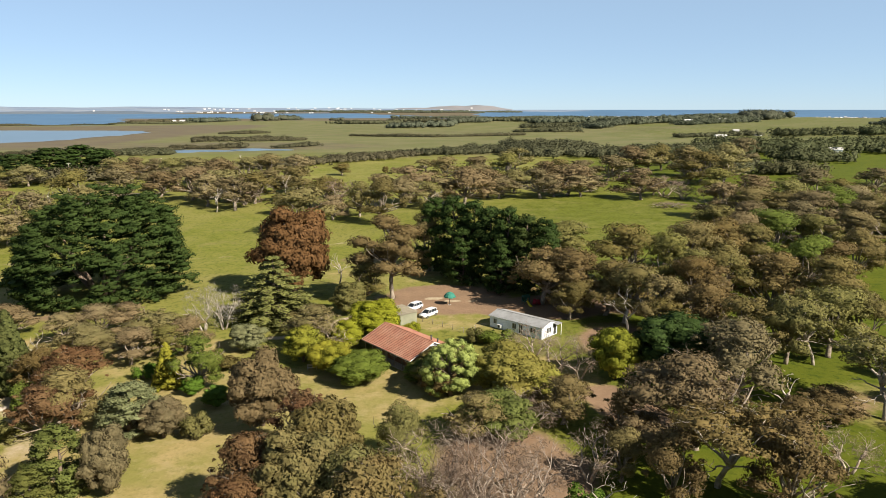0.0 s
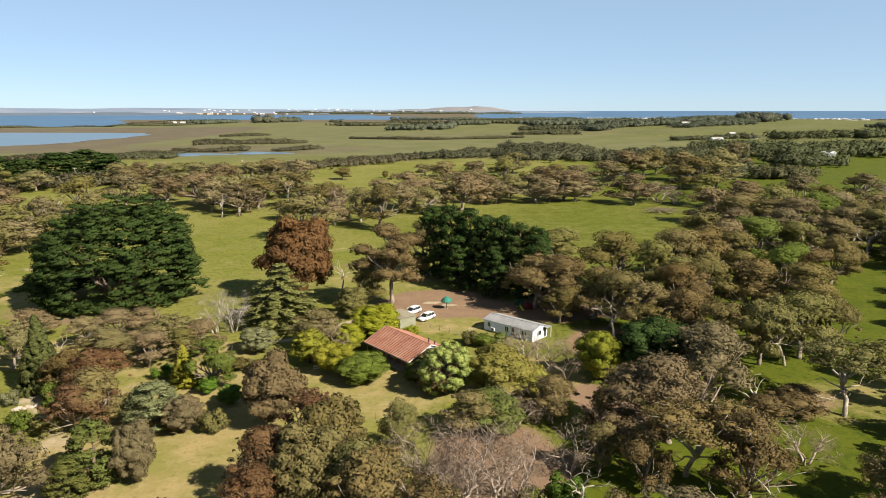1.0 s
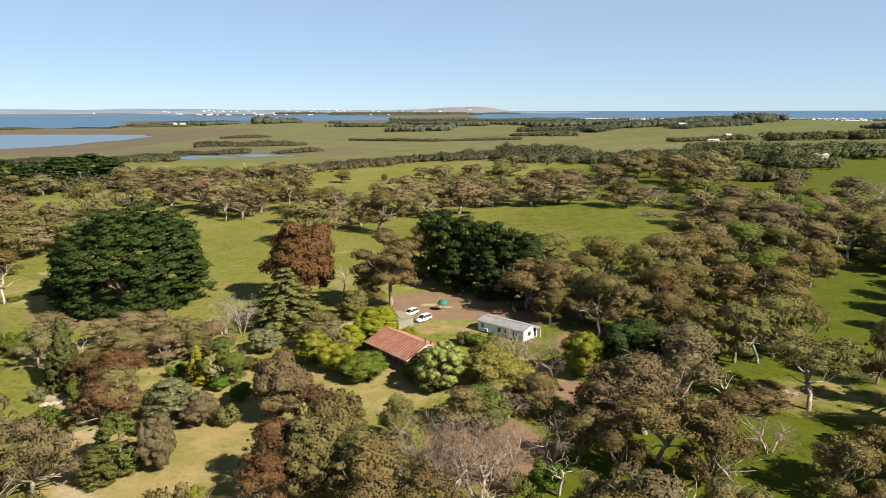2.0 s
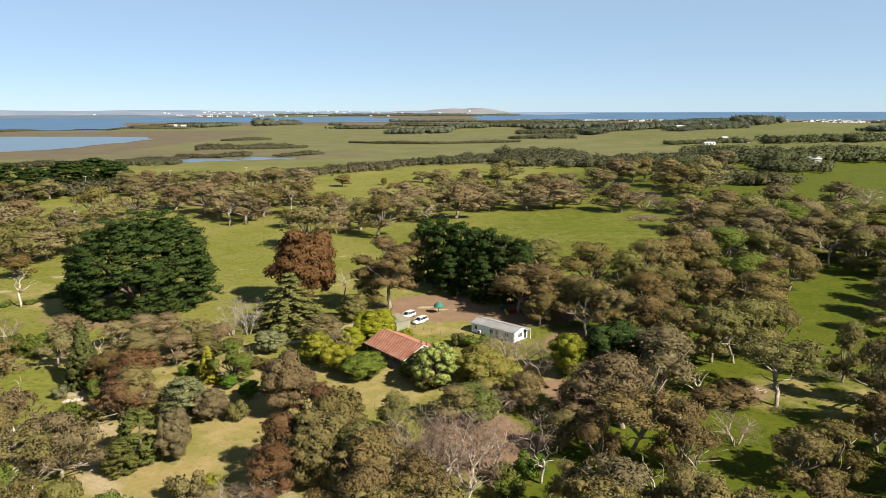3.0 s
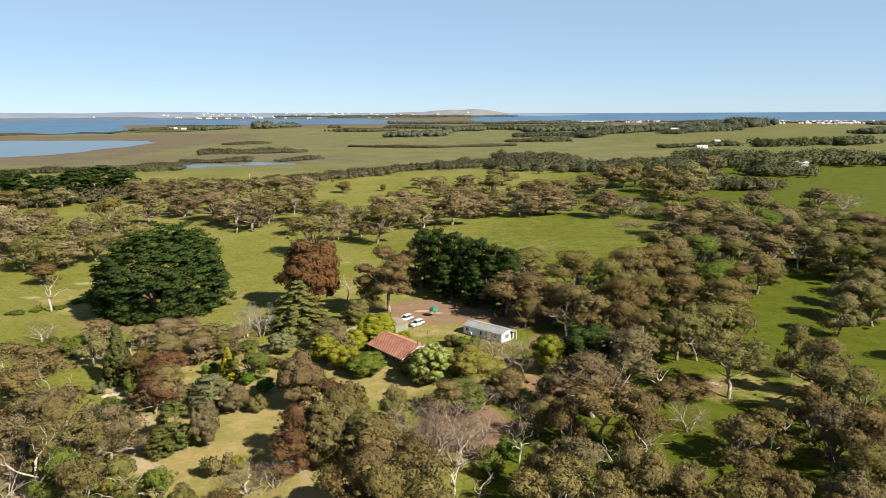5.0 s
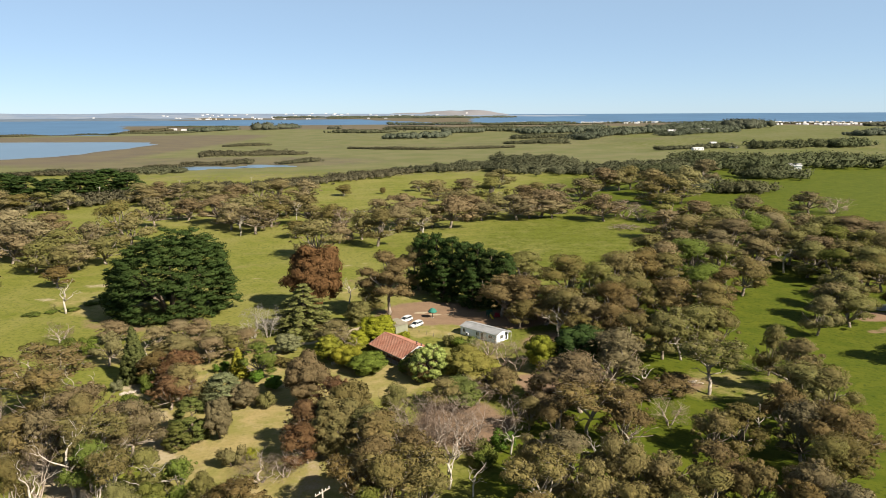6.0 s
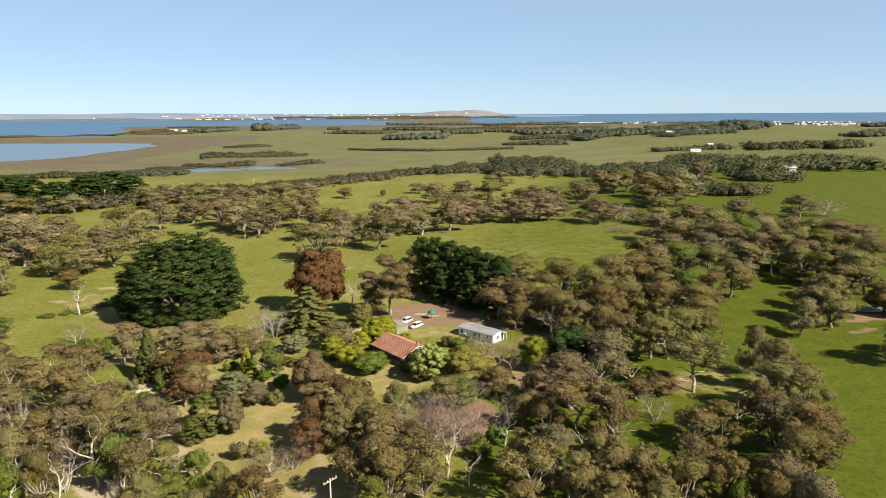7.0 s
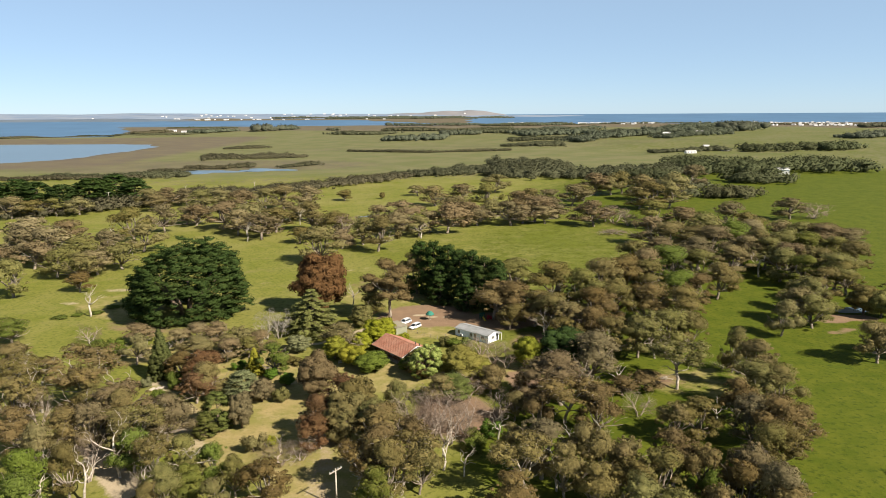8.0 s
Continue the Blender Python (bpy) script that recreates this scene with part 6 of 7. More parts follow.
plant("gum", "brown", 48.5, 87.1, 5.0, 8.0)
plant("gum", "brown", 33.7, 46.8, 11.0, 8.5)
plant("gum", "brown", 38.9, 44.9, 11.0, 9.3)
plant("gum", "brown", 47.2, 46.6, 11.0, 8.9)
plant("gum", "brown", 50.4, 43.1, 11.0, 7.2)
plant("gum", "olive", 42.7, 39.8, 11.0, 9.5)
plant("gum", "olive", 37.7, 39.9, 10.0, 8.5)
plant("gum", "brown", 31.1, 37.1, 10.0, 8.3)
plant("gum", "green", 49.6, 37.4, 8.0, 5.8)
plant("gum", "olive", 37.3, 31.4, 10.0, 8.3)
plant("gum", "olive", 41.9, 29.7, 10.0, 8.1)
plant("gum", "brown", 50.1, 32.4, 9.0, 7.0)
plant("snag", "dead", 40.3, 34.4, 10.0, 5.0)
plant("snag", "dead", 30.8, 56.9, 9.0, 4.7)
plant("gum", "olive", 101.3, 41.4, 12.0, 10.6)
plant("gum", "olive", 162.7, 157.9, 13.0, 17.4)
plant("gum", "brown", 133.6, 109.7, 12.0, 13.5)
# fallen timber, dead limbs and more bare trees
plant("bare", "twig", 79.9, 104.2, 1.6, 7.1)
plant("bare", "twig", 100.8, 303.6, 2.2, 17.4, 1)
plant("snag", "dead", -105.4, 106.7, 10.0, 8.1)
plant("snag", "dead", -86.0, 80.0, 15.0, 8.5)
plant("snag", "dead", -71.3, 71.7, 10.0, 6.5)
plant("snag", "dead", -83.5, 66.0, 10.0, 5.0)
plant("snag", "dead", -50.9, 55.7, 9.0, 5.2)
plant("snag", "dead", -64.9, 41.7, 10.0, 5.2)
plant("snag", "dead", -48.2, 45.3, 8.0, 4.8)
plant("snag", "dead", -68.2, 110.5, 7.0, 4.0)
plant("bare", "twig", -100.7, 96.2, 9.0, 9.1)
plant("bare", "twig", -80.8, 71.0, 9.0, 7.8)
plant("bare", "twig", -60.5, 49.8, 9.0, 6.7)
plant("bare", "twig", -46.5, 41.1, 7.0, 5.2)
plant("bare", "twig", 30.0, 83.1, 8.0, 7.1)
plant("bare", "twig", 49.1, 75.8, 6.0, 7.6)
plant("bare", "twig", 38.4, 85.7, 9.0, 7.2)
plant("snag", "dead", 36.7, 60.6, 9.0, 5.4)
plant("snag", "dead", 16.7, 64.5, 8.0, 5.5)
plant("snag", "dead", 9.2, 50.6, 7.0, 4.5)
plant("snag", "dead", 47.4, 89.4, 9.0, 7.4)
plant("snag", "dead", 64.6, 71.1, 8.0, 3.9)
plant("snag", "dead", 76.2, 149.1, 12.0, 8.0)
plant("snag", "dead", 56.3, 118.5, 10.0, 6.9)
plant("snag", "dead", 42.5, 145.9, 13.0, 9.8)
plant("snag", "dead", 36.1, 127.5, 10.0, 7.2)
plant("snag", "dead", -7.8, 42.7, 9.0, 5.3)
plant("snag", "dead", -3.6, 37.7, 7.0, 4.5)
# more of the large wood at the right
plant("gum", "olive", 160.8, 233.2, 14.0, 18.8)
plant("gum", "green", 166.9, 227.2, 14.0, 18.5)
plant("gum", "olive", 170.2, 216.1, 14.0, 17.8)
plant("gum", "olive", 170.8, 203.6, 14.0, 15.5)
plant("gum", "green", 143.0, 184.7, 13.0, 15.9)
plant("gum", "olive", 139.1, 195.7, 13.0, 15.1)
plant("gum", "olive", 140.3, 165.8, 13.0, 13.4)
plant("gum", "olive", 153.6, 175.3, 12.0, 14.0)
plant("gum", "umber", 115.8, 218.0, 14.0, 16.3)
plant("gum", "green", 143.0, 253.2, 15.0, 18.2)
plant("gum", "olive", 163.7, 282.0, 15.0, 19.2, 1)
plant("gum", "olive", 147.6, 233.7, 14.0, 17.1)
plant("gum", "umber", 100.4, 218.5, 14.0, 16.3)
plant("gum", "olive", 85.9, 213.8, 14.0, 16.0)
# trees over the middle pastures
plant("gum", "tan", -188.8, 258.5, 18.8, 25.0, 1)
plant("gum", "umber", -189.3, 245.4, 15.0, 20.6, 1)
plant("gum", "tan", -174.4, 246.6, 15.7, 22.5, 1)
plant("gum", "umber", -176.8, 268.3, 15.0, 20.3, 1)
plant("gum", "olive", -150.1, 229.2, 14.0, 19.6, 1)
plant("gum", "tan", -172.2, 227.3, 13.0, 18.4, 1)
plant("gum", "olive", -154.0, 211.9, 12.0, 14.8, 1)
plant("gum", "umber", -147.1, 241.2, 15.0, 16.3, 1)
plant("gum", "olive", -133.0, 226.2, 12.0, 16.7, 1)
plant("gum", "olive", -142.6, 209.4, 11.0, 15.7, 1)
plant("gum", "tan", -139.1, 216.4, 11.0, 15.0, 1)
plant("gum", "brown", -132.1, 187.6, 7.6, 10.7, 1)
plant("gum", "olive", -153.0, 180.7, 14.0, 14.1, 1)
plant("gum", "umber", -181.9, 209.1, 15.0, 20.9, 1)
plant("gum", "olive", -157.7, 295.5, 17.0, 19.2, 1)
plant("gum", "grey", -139.9, 263.9, 13.8, 18.2, 1)
plant("gum", "umber", -150.3, 318.5, 16.0, 18.3, 1)
plant("gum", "umber", -141.0, 341.3, 12.8, 18.6, 1)
plant("gum", "grey", -148.7, 385.6, 11.2, 18.1, 1)
plant("gum", "tan", -120.5, 328.6, 15.8, 23.8, 1)
plant("gum", "grey", -108.0, 328.2, 15.8, 23.8, 1)
plant("gum", "umber", -89.9, 295.0, 15.2, 20.5, 1)
plant("gum", "olive", -87.0, 316.4, 15.3, 21.0, 1)
plant("gum", "grey", -87.5, 354.6, 12.9, 19.2, 1)
plant("gum", "grey", -77.3, 361.4, 10.3, 15.6, 1)
plant("gum", "olive", -65.9, 319.6, 16.6, 21.9, 1)
plant("gum", "olive", -52.2, 304.1, 13.6, 19.0, 1)
plant("gum", "grey", -46.9, 234.5, 16.0, 21.1, 1)
plant("bare", "twig", -41.6, 289.0, 14.0, 16.0, 1)
plant("gum", "olive", -33.8, 277.2, 14.0, 13.9, 1)
plant("gum", "olive", -24.9, 260.7, 17.0, 18.6, 1)
plant("gum", "tan", -34.0, 348.7, 10.3, 15.9, 1)
plant("gum", "tan", -15.2, 318.5, 17.7, 24.6, 1)
plant("gum", "grey", -5.8, 300.5, 10.9, 14.8, 1)
plant("gum", "tan", 9.6, 308.3, 17.0, 22.7, 1)
plant("gum", "umber", 22.0, 337.5, 14.2, 22.2, 1)
plant("gum", "grey", 36.9, 357.2, 12.0, 19.3, 1)
plant("gum", "umber", 47.5, 334.2, 14.4, 22.0, 1)
plant("gum", "tan", 62.7, 345.4, 14.9, 23.3, 1)
plant("gum", "umber", 77.8, 361.8, 12.6, 20.3, 1)
plant("gum", "umber", 95.2, 328.2, 14.8, 22.4, 1)
plant("gum", "grey", 105.9, 345.1, 9.5, 15.1, 1)
plant("gum", "olive", -66.3, 451.0, 8.1, 13.2, 1)
plant("dome", "olive", -38.7, 462.2, 5.0, 4.7, 1)
plant("gum", "grey", -11.6, 477.4, 9.1, 14.8, 1)
plant("gum", "grey", 3.0, 419.6, 14.5, 22.1, 1)
plant("gum", "grey", 13.3, 372.9, 13.6, 20.0, 1)
plant("gum", "umber", 23.3, 450.5, 13.2, 20.7, 1)
plant("gum", "grey", 50.8, 495.4, 15.5, 24.4, 1)
plant("gum", "olive", 35.9, 408.0, 16.7, 24.1, 1)
plant("gum", "umber", 56.0, 390.0, 13.7, 20.8, 1)
plant("gum", "olive", 68.5, 399.2, 14.0, 21.2, 1)
plant("gum", "umber", 80.0, 398.7, 14.0, 21.2, 1)
plant("gum", "umber", 98.1, 413.0, 14.6, 21.8, 1)
plant("gum", "olive", 112.1, 438.2, 13.1, 20.2, 1)
plant("gum", "umber", 126.3, 472.7, 17.6, 24.4, 1)
plant("gum", "grey", 140.1, 470.8, 14.7, 21.5, 1)
plant("gum", "olive", 150.7, 477.7, 17.9, 24.7, 1)
plant("gum", "grey", 152.8, 438.1, 19.3, 25.7, 1)
plant("gum", "olive", 148.0, 394.5, 18.0, 25.2, 1)
plant("gum", "grey", 175.8, 432.5, 21.0, 27.2, 1)
plant("gum", "umber", 207.6, 486.1, 20.7, 25.1, 1)
plant("gum", "olive", 141.8, 399.1, 13.7, 21.2, 1)
plant("gum", "grey", 162.1, 398.8, 16.3, 23.7, 1)
plant("gum", "umber", 220.0, 348.4, 14.4, 19.8, 1)
plant("bare", "twig", 234.9, 349.8, 11.0, 18.7, 1)
plant("bare", "twig", 109.7, 341.7, 10.0, 22.1, 1)
plant("bare", "twig", 115.6, 330.1, 9.0, 12.9, 1)
plant("cypress", "pine", -317.6, 460.0, 17.0, 30.9, 1)
plant("cypress", "pine", -298.3, 452.0, 16.0, 27.6, 1)
plant("cypress", "pine", -274.6, 444.1, 15.0, 25.4, 1)
plant("cypress", "pine", -262.3, 464.3, 18.0, 34.0, 1)
plant("cypress", "pine", -252.9, 482.7, 18.0, 35.1, 1)
plant("cypress", "pine", -234.1, 475.1, 16.0, 25.0, 1)
plant("cypress", "pine", -340.9, 461.3, 17.0, 30.9, 1)
plant("gum", "grey", -268.9, 371.8, 13.8, 19.9, 1)
plant("gum", "olive", -257.3, 377.8, 12.5, 18.6, 1)
plant("gum", "olive", -246.1, 382.7, 12.0, 17.9, 1)
plant("gum", "grey", -233.4, 386.9, 12.1, 18.1, 1)
plant("gum", "grey", -198.2, 417.9, 13.6, 19.3, 1)
plant("gum", "umber", -188.3, 425.3, 13.5, 19.6, 1)
plant("gum", "umber", -177.3, 430.6, 12.3, 18.0, 1)
plant("gum", "grey", -186.5, 400.3, 11.9, 16.9, 1)
plant("gum", "olive", -156.3, 408.5, 15.6, 21.5, 1)
plant("gum", "grey", -141.8, 403.2, 15.3, 21.3, 1)
plant("gum", "umber", -127.2, 395.2, 15.3, 21.0, 1)
plant("gum", "grey", -114.1, 404.0, 15.7, 21.3, 1)
plant("gum", "grey", -102.7, 408.3, 16.0, 21.5, 1)
plant("gum", "tan", -88.0, 409.4, 16.5, 21.6, 1)
plant("snag", "dead", -96.0, 289.2, 12.0, 7.7, 1)
plant("snag", "dead", -125.3, 350.9, 13.0, 9.0, 1)
plant("snag", "dead", -4.8, 294.4, 10.0, 11.1, 1)
plant("snag", "dead", 124.5, 303.0, 11.0, 12.0, 1)
plant("snag", "dead", 134.4, 203.5, 12.0, 9.9, 1)
plant("bare", "twig", -55.9, 304.0, 10.0, 13.3, 1)
plant("bare", "twig", -90.0, 311.1, 11.0, 14.9, 1)
plant("bare", "twig", 30.0, 347.9, 10.0, 16.4, 1)
plant("gum", "tan", -106.1, 307.3, 14.1, 19.1, 1)
plant("gum", "tan", -147.5, 345.0, 10.7, 16.5, 1)
plant("gum", "olive", -67.3, 283.3, 9.1, 12.9, 1)
plant("gum", "tan", -43.4, 268.7, 10.0, 13.6, 1)
plant("gum", "tan", -18.9, 305.2, 13.0, 17.0, 1)
plant("gum", "tan", -0.5, 311.0, 13.0, 17.3, 1)
plant("gum", "umber", 27.5, 333.3, 11.2, 18.3, 1)
plant("gum", "tan", 55.0, 340.3, 11.4, 18.6, 1)
plant("gum", "tan", 68.4, 339.9, 11.4, 18.6, 1)

belt("scrub", 6, 35, [(-199, 487), (-135, 507), (-87, 568), (-28, 635)], 1)
belt("scrub", 7, 54, [(-39, 636), (61, 673), (143, 688)], 2)
belt("scrub", 9, 176, [(70, 708), (148, 713)], 3)
belt("scrub", 5, 19, [(-138, 1058), (-9, 999), (113, 1007)], 4, dense=1.2)
belt("scrub", 6, 81, [(-331, 935), (-265, 949), (-188, 935)], 5, dense=0.8)
belt("scrub", 5, 22, [(-290, 748), (-242, 750)], 6)
belt("scrub", 5, 22, [(-248, 765), (-218, 770)], 7)
belt("scrub", 5, 22, [(-179, 748), (-148, 795)], 8)
belt("scrub", 4, 19, [(-321, 713), (-274, 725)], 9, dense=0.8)
belt("scrub", 8, 54, [(309, 916), (415, 941)], 10)
belt("wood", 9, 81, [(443, 929), (582, 897)], 11, label="dark wood of dense trees between the fields")
belt("wood", 12, 54, [(530, 888), (589, 895)], 12, label="dark wood of dense trees between the fields")
belt("wood", 12, 74, [(259, 656), (323, 633), (433, 674)], 13, label="dark wood of dense trees between the fields")
belt("wood", 11, 54, [(273, 543), (314, 561)], 14, label="dark wood of dense trees between the fields", dense=1.2)
belt("wood", 10, 35, [(206, 447), (246, 460)], 15, label="dark wood of dense trees between the fields", dense=1.4)
belt("wood", 11, 81, [(193, 582), (308, 724)], 16, label="dark wood of dense trees between the fields")
belt("scrub", 10, 81, [(130, 599), (264, 662)], 17)
belt("scrub", 10, 54, [(171, 472), (231, 525)], 18, dense=0.8)
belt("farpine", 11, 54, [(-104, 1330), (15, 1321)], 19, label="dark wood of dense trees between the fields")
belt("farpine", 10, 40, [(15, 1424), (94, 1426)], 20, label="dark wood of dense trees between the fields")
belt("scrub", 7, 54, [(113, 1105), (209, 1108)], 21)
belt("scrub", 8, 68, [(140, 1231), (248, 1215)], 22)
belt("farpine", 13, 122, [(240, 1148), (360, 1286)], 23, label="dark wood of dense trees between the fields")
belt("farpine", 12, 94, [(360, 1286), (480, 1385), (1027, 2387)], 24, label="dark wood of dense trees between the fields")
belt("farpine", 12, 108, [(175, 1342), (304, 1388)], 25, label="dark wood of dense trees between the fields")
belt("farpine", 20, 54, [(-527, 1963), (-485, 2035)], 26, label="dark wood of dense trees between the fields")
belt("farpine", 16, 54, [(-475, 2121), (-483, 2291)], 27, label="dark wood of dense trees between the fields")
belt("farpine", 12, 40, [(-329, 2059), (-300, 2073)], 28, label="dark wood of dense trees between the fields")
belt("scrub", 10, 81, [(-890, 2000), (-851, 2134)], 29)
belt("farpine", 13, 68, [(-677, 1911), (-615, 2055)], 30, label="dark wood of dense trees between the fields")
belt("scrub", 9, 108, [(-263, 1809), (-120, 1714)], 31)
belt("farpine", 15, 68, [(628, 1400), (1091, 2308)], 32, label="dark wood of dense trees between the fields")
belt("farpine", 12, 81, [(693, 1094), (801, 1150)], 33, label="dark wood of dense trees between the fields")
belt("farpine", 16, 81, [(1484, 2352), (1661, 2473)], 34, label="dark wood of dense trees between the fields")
belt("scrub", 10, 122, [(200, 2815), (555, 2977)], 35, dense=0.8)
belt("scrub", 8, 81, [(543, 2908), (1240, 3155)], 36, dense=0.2)
belt("scrub", 8, 81, [(1114, 2826), (1859, 2778)], 37, dense=0.2)
belt("scrub", 10, 122, [(-148, 2116), (215, 2030)], 38, dense=0.8)
belt("scrub", 8, 162, [(109, 1466), (349, 1750)], 39, dense=0.7)
belt("scrub", 5, 40, [(-371, 1161), (-313, 1210)], 40, dense=0.8)
belt("scrub", 5, 40, [(-396, 647), (-262, 662)], 41, dense=0.7)
belt("scrub", 5, 27, [(-432, 621), (-299, 626)], 42, dense=0.7)
belt("farpine", 10, 81, [(304, 1744), (451, 1876)], 43, label="dark wood of dense trees between the fields")
belt("scrub", 5, 54, [(-1133, 1747), (-999, 1916)], 44)
belt("scrub", 5, 54, [(-1024, 1965), (-688, 1854)], 45)
belt("scrub", 6, 54, [(-1075, 2744), (-812, 2773)], 46, dense=0.4)
far_house(345, 612, 11, 8, 4.6, -20, "white barn at the edge of a green field")
far_house(355, 894, 15, 6, 2.6, 10, "long pale farm shed in the pasture")
far_house(416, 925, 11, 5, 2.2, 0, "long pale farm shed in the pasture")
far_house(518, 1304, 20, 9, 4.5, 10, "large white house on the hill")
far_house(437, 1251, 14, 9, 5, 0, "pale house among trees on the hill")
far_house(397, 948, 8, 6, 6, 0)
far_house(-888, 2254, 50, 12, 4, 5, "long white building near the lagoon")
far_house(-725, 1981, 40, 12, 4, 0, "long white building near the lagoon")
far_house(692, 3038, 9.58969, 7.81176, 3.97658, -26.0683)
far_house(592, 3032, 8.81548, 6.70299, 4.79042, -1.78419)
far_house(916, 3037, 11.4735, 6.45185, 3.99669, 22.0827)
far_house(783, 3012, 11.6999, 6.19209, 4.26811, 5.46597)
far_house(752, 3011, 13.0587, 7.41825, 4.18141, 22.7288)
far_house(796, 2954, 9.76474, 8.40273, 3.57817, 26.1352)
far_house(965, 3039, 7.95178, 6.65096, 4.72406, -3.83029)
far_house(854, 3027, 10.5507, 7.1576, 3.372, 5.10445)
far_house(792, 3039, 11.7739, 8.78684, 4.48408, 29.4594)
far_house(883, 3032, 13.0245, 8.8939, 4.59033, 4.14645)
far_house(895, 3053, 12.8213, 7.7206, 3.22691, -26.1924)
far_house(837, 2929, 7.61963, 8.40179, 3.50302, -20.9541)
far_house(699, 3014, 13.1094, 6.13257, 3.95197, -27.3036)
far_house(886, 3053, 13.1663, 8.94191, 3.71192, 29.9105)
far_house(751, 3030, 11.1983, 6.09413, 3.03425, -5.52383)
far_house(860, 3034, 7.29705, 8.60334, 3.29043, 27.5196)
far_house(948, 3031, 10.2229, 7.56022, 4.01656, 5.73901)
far_house(803, 3042, 13.5843, 7.52108, 3.54862, 13.2187)
far_house(707, 3032, 13.8446, 7.56338, 3.80655, -29.3126)
far_house(754, 3019, 7.14037, 7.84739, 3.9908, -26.3952)
far_house(839, 3046, 11.755, 7.05773, 4.15529, 14.2821)
far_house(642, 3009, 11.7321, 8.88992, 3.15247, -2.62127)
far_house(840, 3022, 9.54769, 6.93801, 3.41214, 5.73729)
far_house(724, 3041, 12.4059, 6.08076, 3.85237, 14.1104)
far_house(740, 3019, 12.6267, 6.71609, 3.01227, -3.88594)
far_house(898, 3049, 9.25376, 7.00126, 4.43379, -3.69416)
far_house(951, 3018, 9.35697, 7.9507, 4.54678, -2.93387)
far_house(715, 3018, 10.7074, 6.57241, 4.37491, 20.3086)
far_house(687, 3039, 12.6506, 7.92581, 4.37377, -9.28303)
far_house(666, 3037, 12.557, 6.81352, 3.36198, -4.98566)
far_house(767, 3031, 13.4443, 6.46799, 2.61026, 26.5961)
far_house(845, 2928, 10.0405, 8.85048, 4.64023, -16.6746)
far_house(852, 3046, 11.6409, 7.55704, 3.23589, -9.53588)
far_house(721, 3043, 11.1207, 6.86103, 4.38242, -27.2954)
far_house(917, 3033, 13.467, 8.6897, 4.57928, 4.6172)
far_house(598, 3026, 8.20275, 6.89966, 4.05837, 1.49785)
far_house(730, 3038, 11.2851, 7.02406, 3.15544, 21.6999)
far_house(764, 3044, 9.46289, 6.592, 3.7762, 19.0087)
far_house(654, 3014, 13.4524, 8.41815, 4.4117, -29.5497)
far_house(811, 3049, 7.34952, 6.81419, 3.19089, 1.63597)
far_house(764, 3012, 12.4355, 6.00543, 2.72063, -22.3882)
far_house(681, 3002, 13.8228, 8.56335, 2.78948, 0.1272)
far_house(735, 3023, 9.45903, 7.94074, 3.89055, -8.34992)
far_house(687, 3025, 7.86629, 7.66658, 4.17529, -7.18572)
far_house(656, 3004, 9.61292, 7.8133, 4.32177, -7.18412)
far_house(889, 3027, 10.0212, 7.11726, 3.69153, 12.1728)
far_house(748, 3027, 10.2259, 6.73525, 3.77884, 11.7101)
far_house(638, 3004, 9.98099, 8.63901, 4.66026, -7.54586)
far_house(873, 3003, 8.83526, 7.39243, 2.87092, 18.7933)
far_house(821, 3041, 12.5473, 8.00268, 4.21422, 3.83064)
far_house(641, 3038, 7.03431, 6.43056, 4.30347, -27.3412)
far_house(666, 3030, 13.1633, 6.53746, 2.65167, 20.4921)
far_house(632, 3036, 11.7147, 8.50855, 4.6953, 4.74459)
far_house(941, 3026, 12.3719, 7.53398, 4.17335, -23.5954)
far_house(807, 2950, 7.42798, 6.97274, 3.84075, 19.6836)
far_house(717, 3031, 8.74976, 7.84794, 4.2578, -6.3762)
far_house(366, 3050, 9.45199, 7.25465, 2.78317, 0.0185766)
far_house(495, 3034, 12.2319, 6.48186, 4.11984, 15.367)
far_house(427, 3050, 10.386, 7.92886, 4.57428, -21.0404)
far_house(300, 3049, 13.4163, 7.55176, 3.57472, 13.1346)
far_house(330, 3085, 8.39426, 7.75685, 3.29266, -16.0617)
far_house(399, 3001, 9.07105, 8.116, 3.50904, 21.2184)
far_house(417, 3047, 8.52323, 6.06937, 3.65488, -7.03499)
far_house(325, 3064, 9.2543, 8.32261, 2.91594, 29.4731)
far_house(384, 3077, 10.2764, 8.50384, 4.40755, 3.42727)
far_house(380, 3082, 12.9965, 7.20079, 4.21389, 27.6155)
far_house(393, 3062, 8.64345, 8.15307, 4.08577, 27.5229)
far_house(477, 3051, 8.32736, 6.77587, 3.01181, 12.2841)
far_house(434, 3015, 8.78506, 8.5953, 3.28952, -4.60228)
far_house(456, 3058, 7.6485, 8.50179, 3.24188, -8.60033)
far_house(402, 3048, 7.04819, 7.00441, 3.55969, -0.845968)
far_house(327, 3085, 13.6874, 7.17276, 3.79758, -22.8494)
far_house(339, 3066, 7.7877, 8.66157, 4.59928, -24.1857)
far_house(490, 3049, 12.4069, 8.27197, 3.25017, 10.5532)
far_house(414, 3056, 8.85914, 8.26257, 4.71492, 10.3695)
far_house(412, 3053, 10.4572, 7.05647, 4.17981, 10.7126)
far_house(1600, 2965, 11.5197, 7.89265, 2.99403, 23.3952)
far_house(1667, 2978, 13.5229, 6.42415, 3.32937, 13.2286)
far_house(1539, 2811, 11.5324, 7.37311, 3.28737, -19.4171)
far_house(1191, 2790, 12.2814, 7.62941, 4.22721, -8.44666)
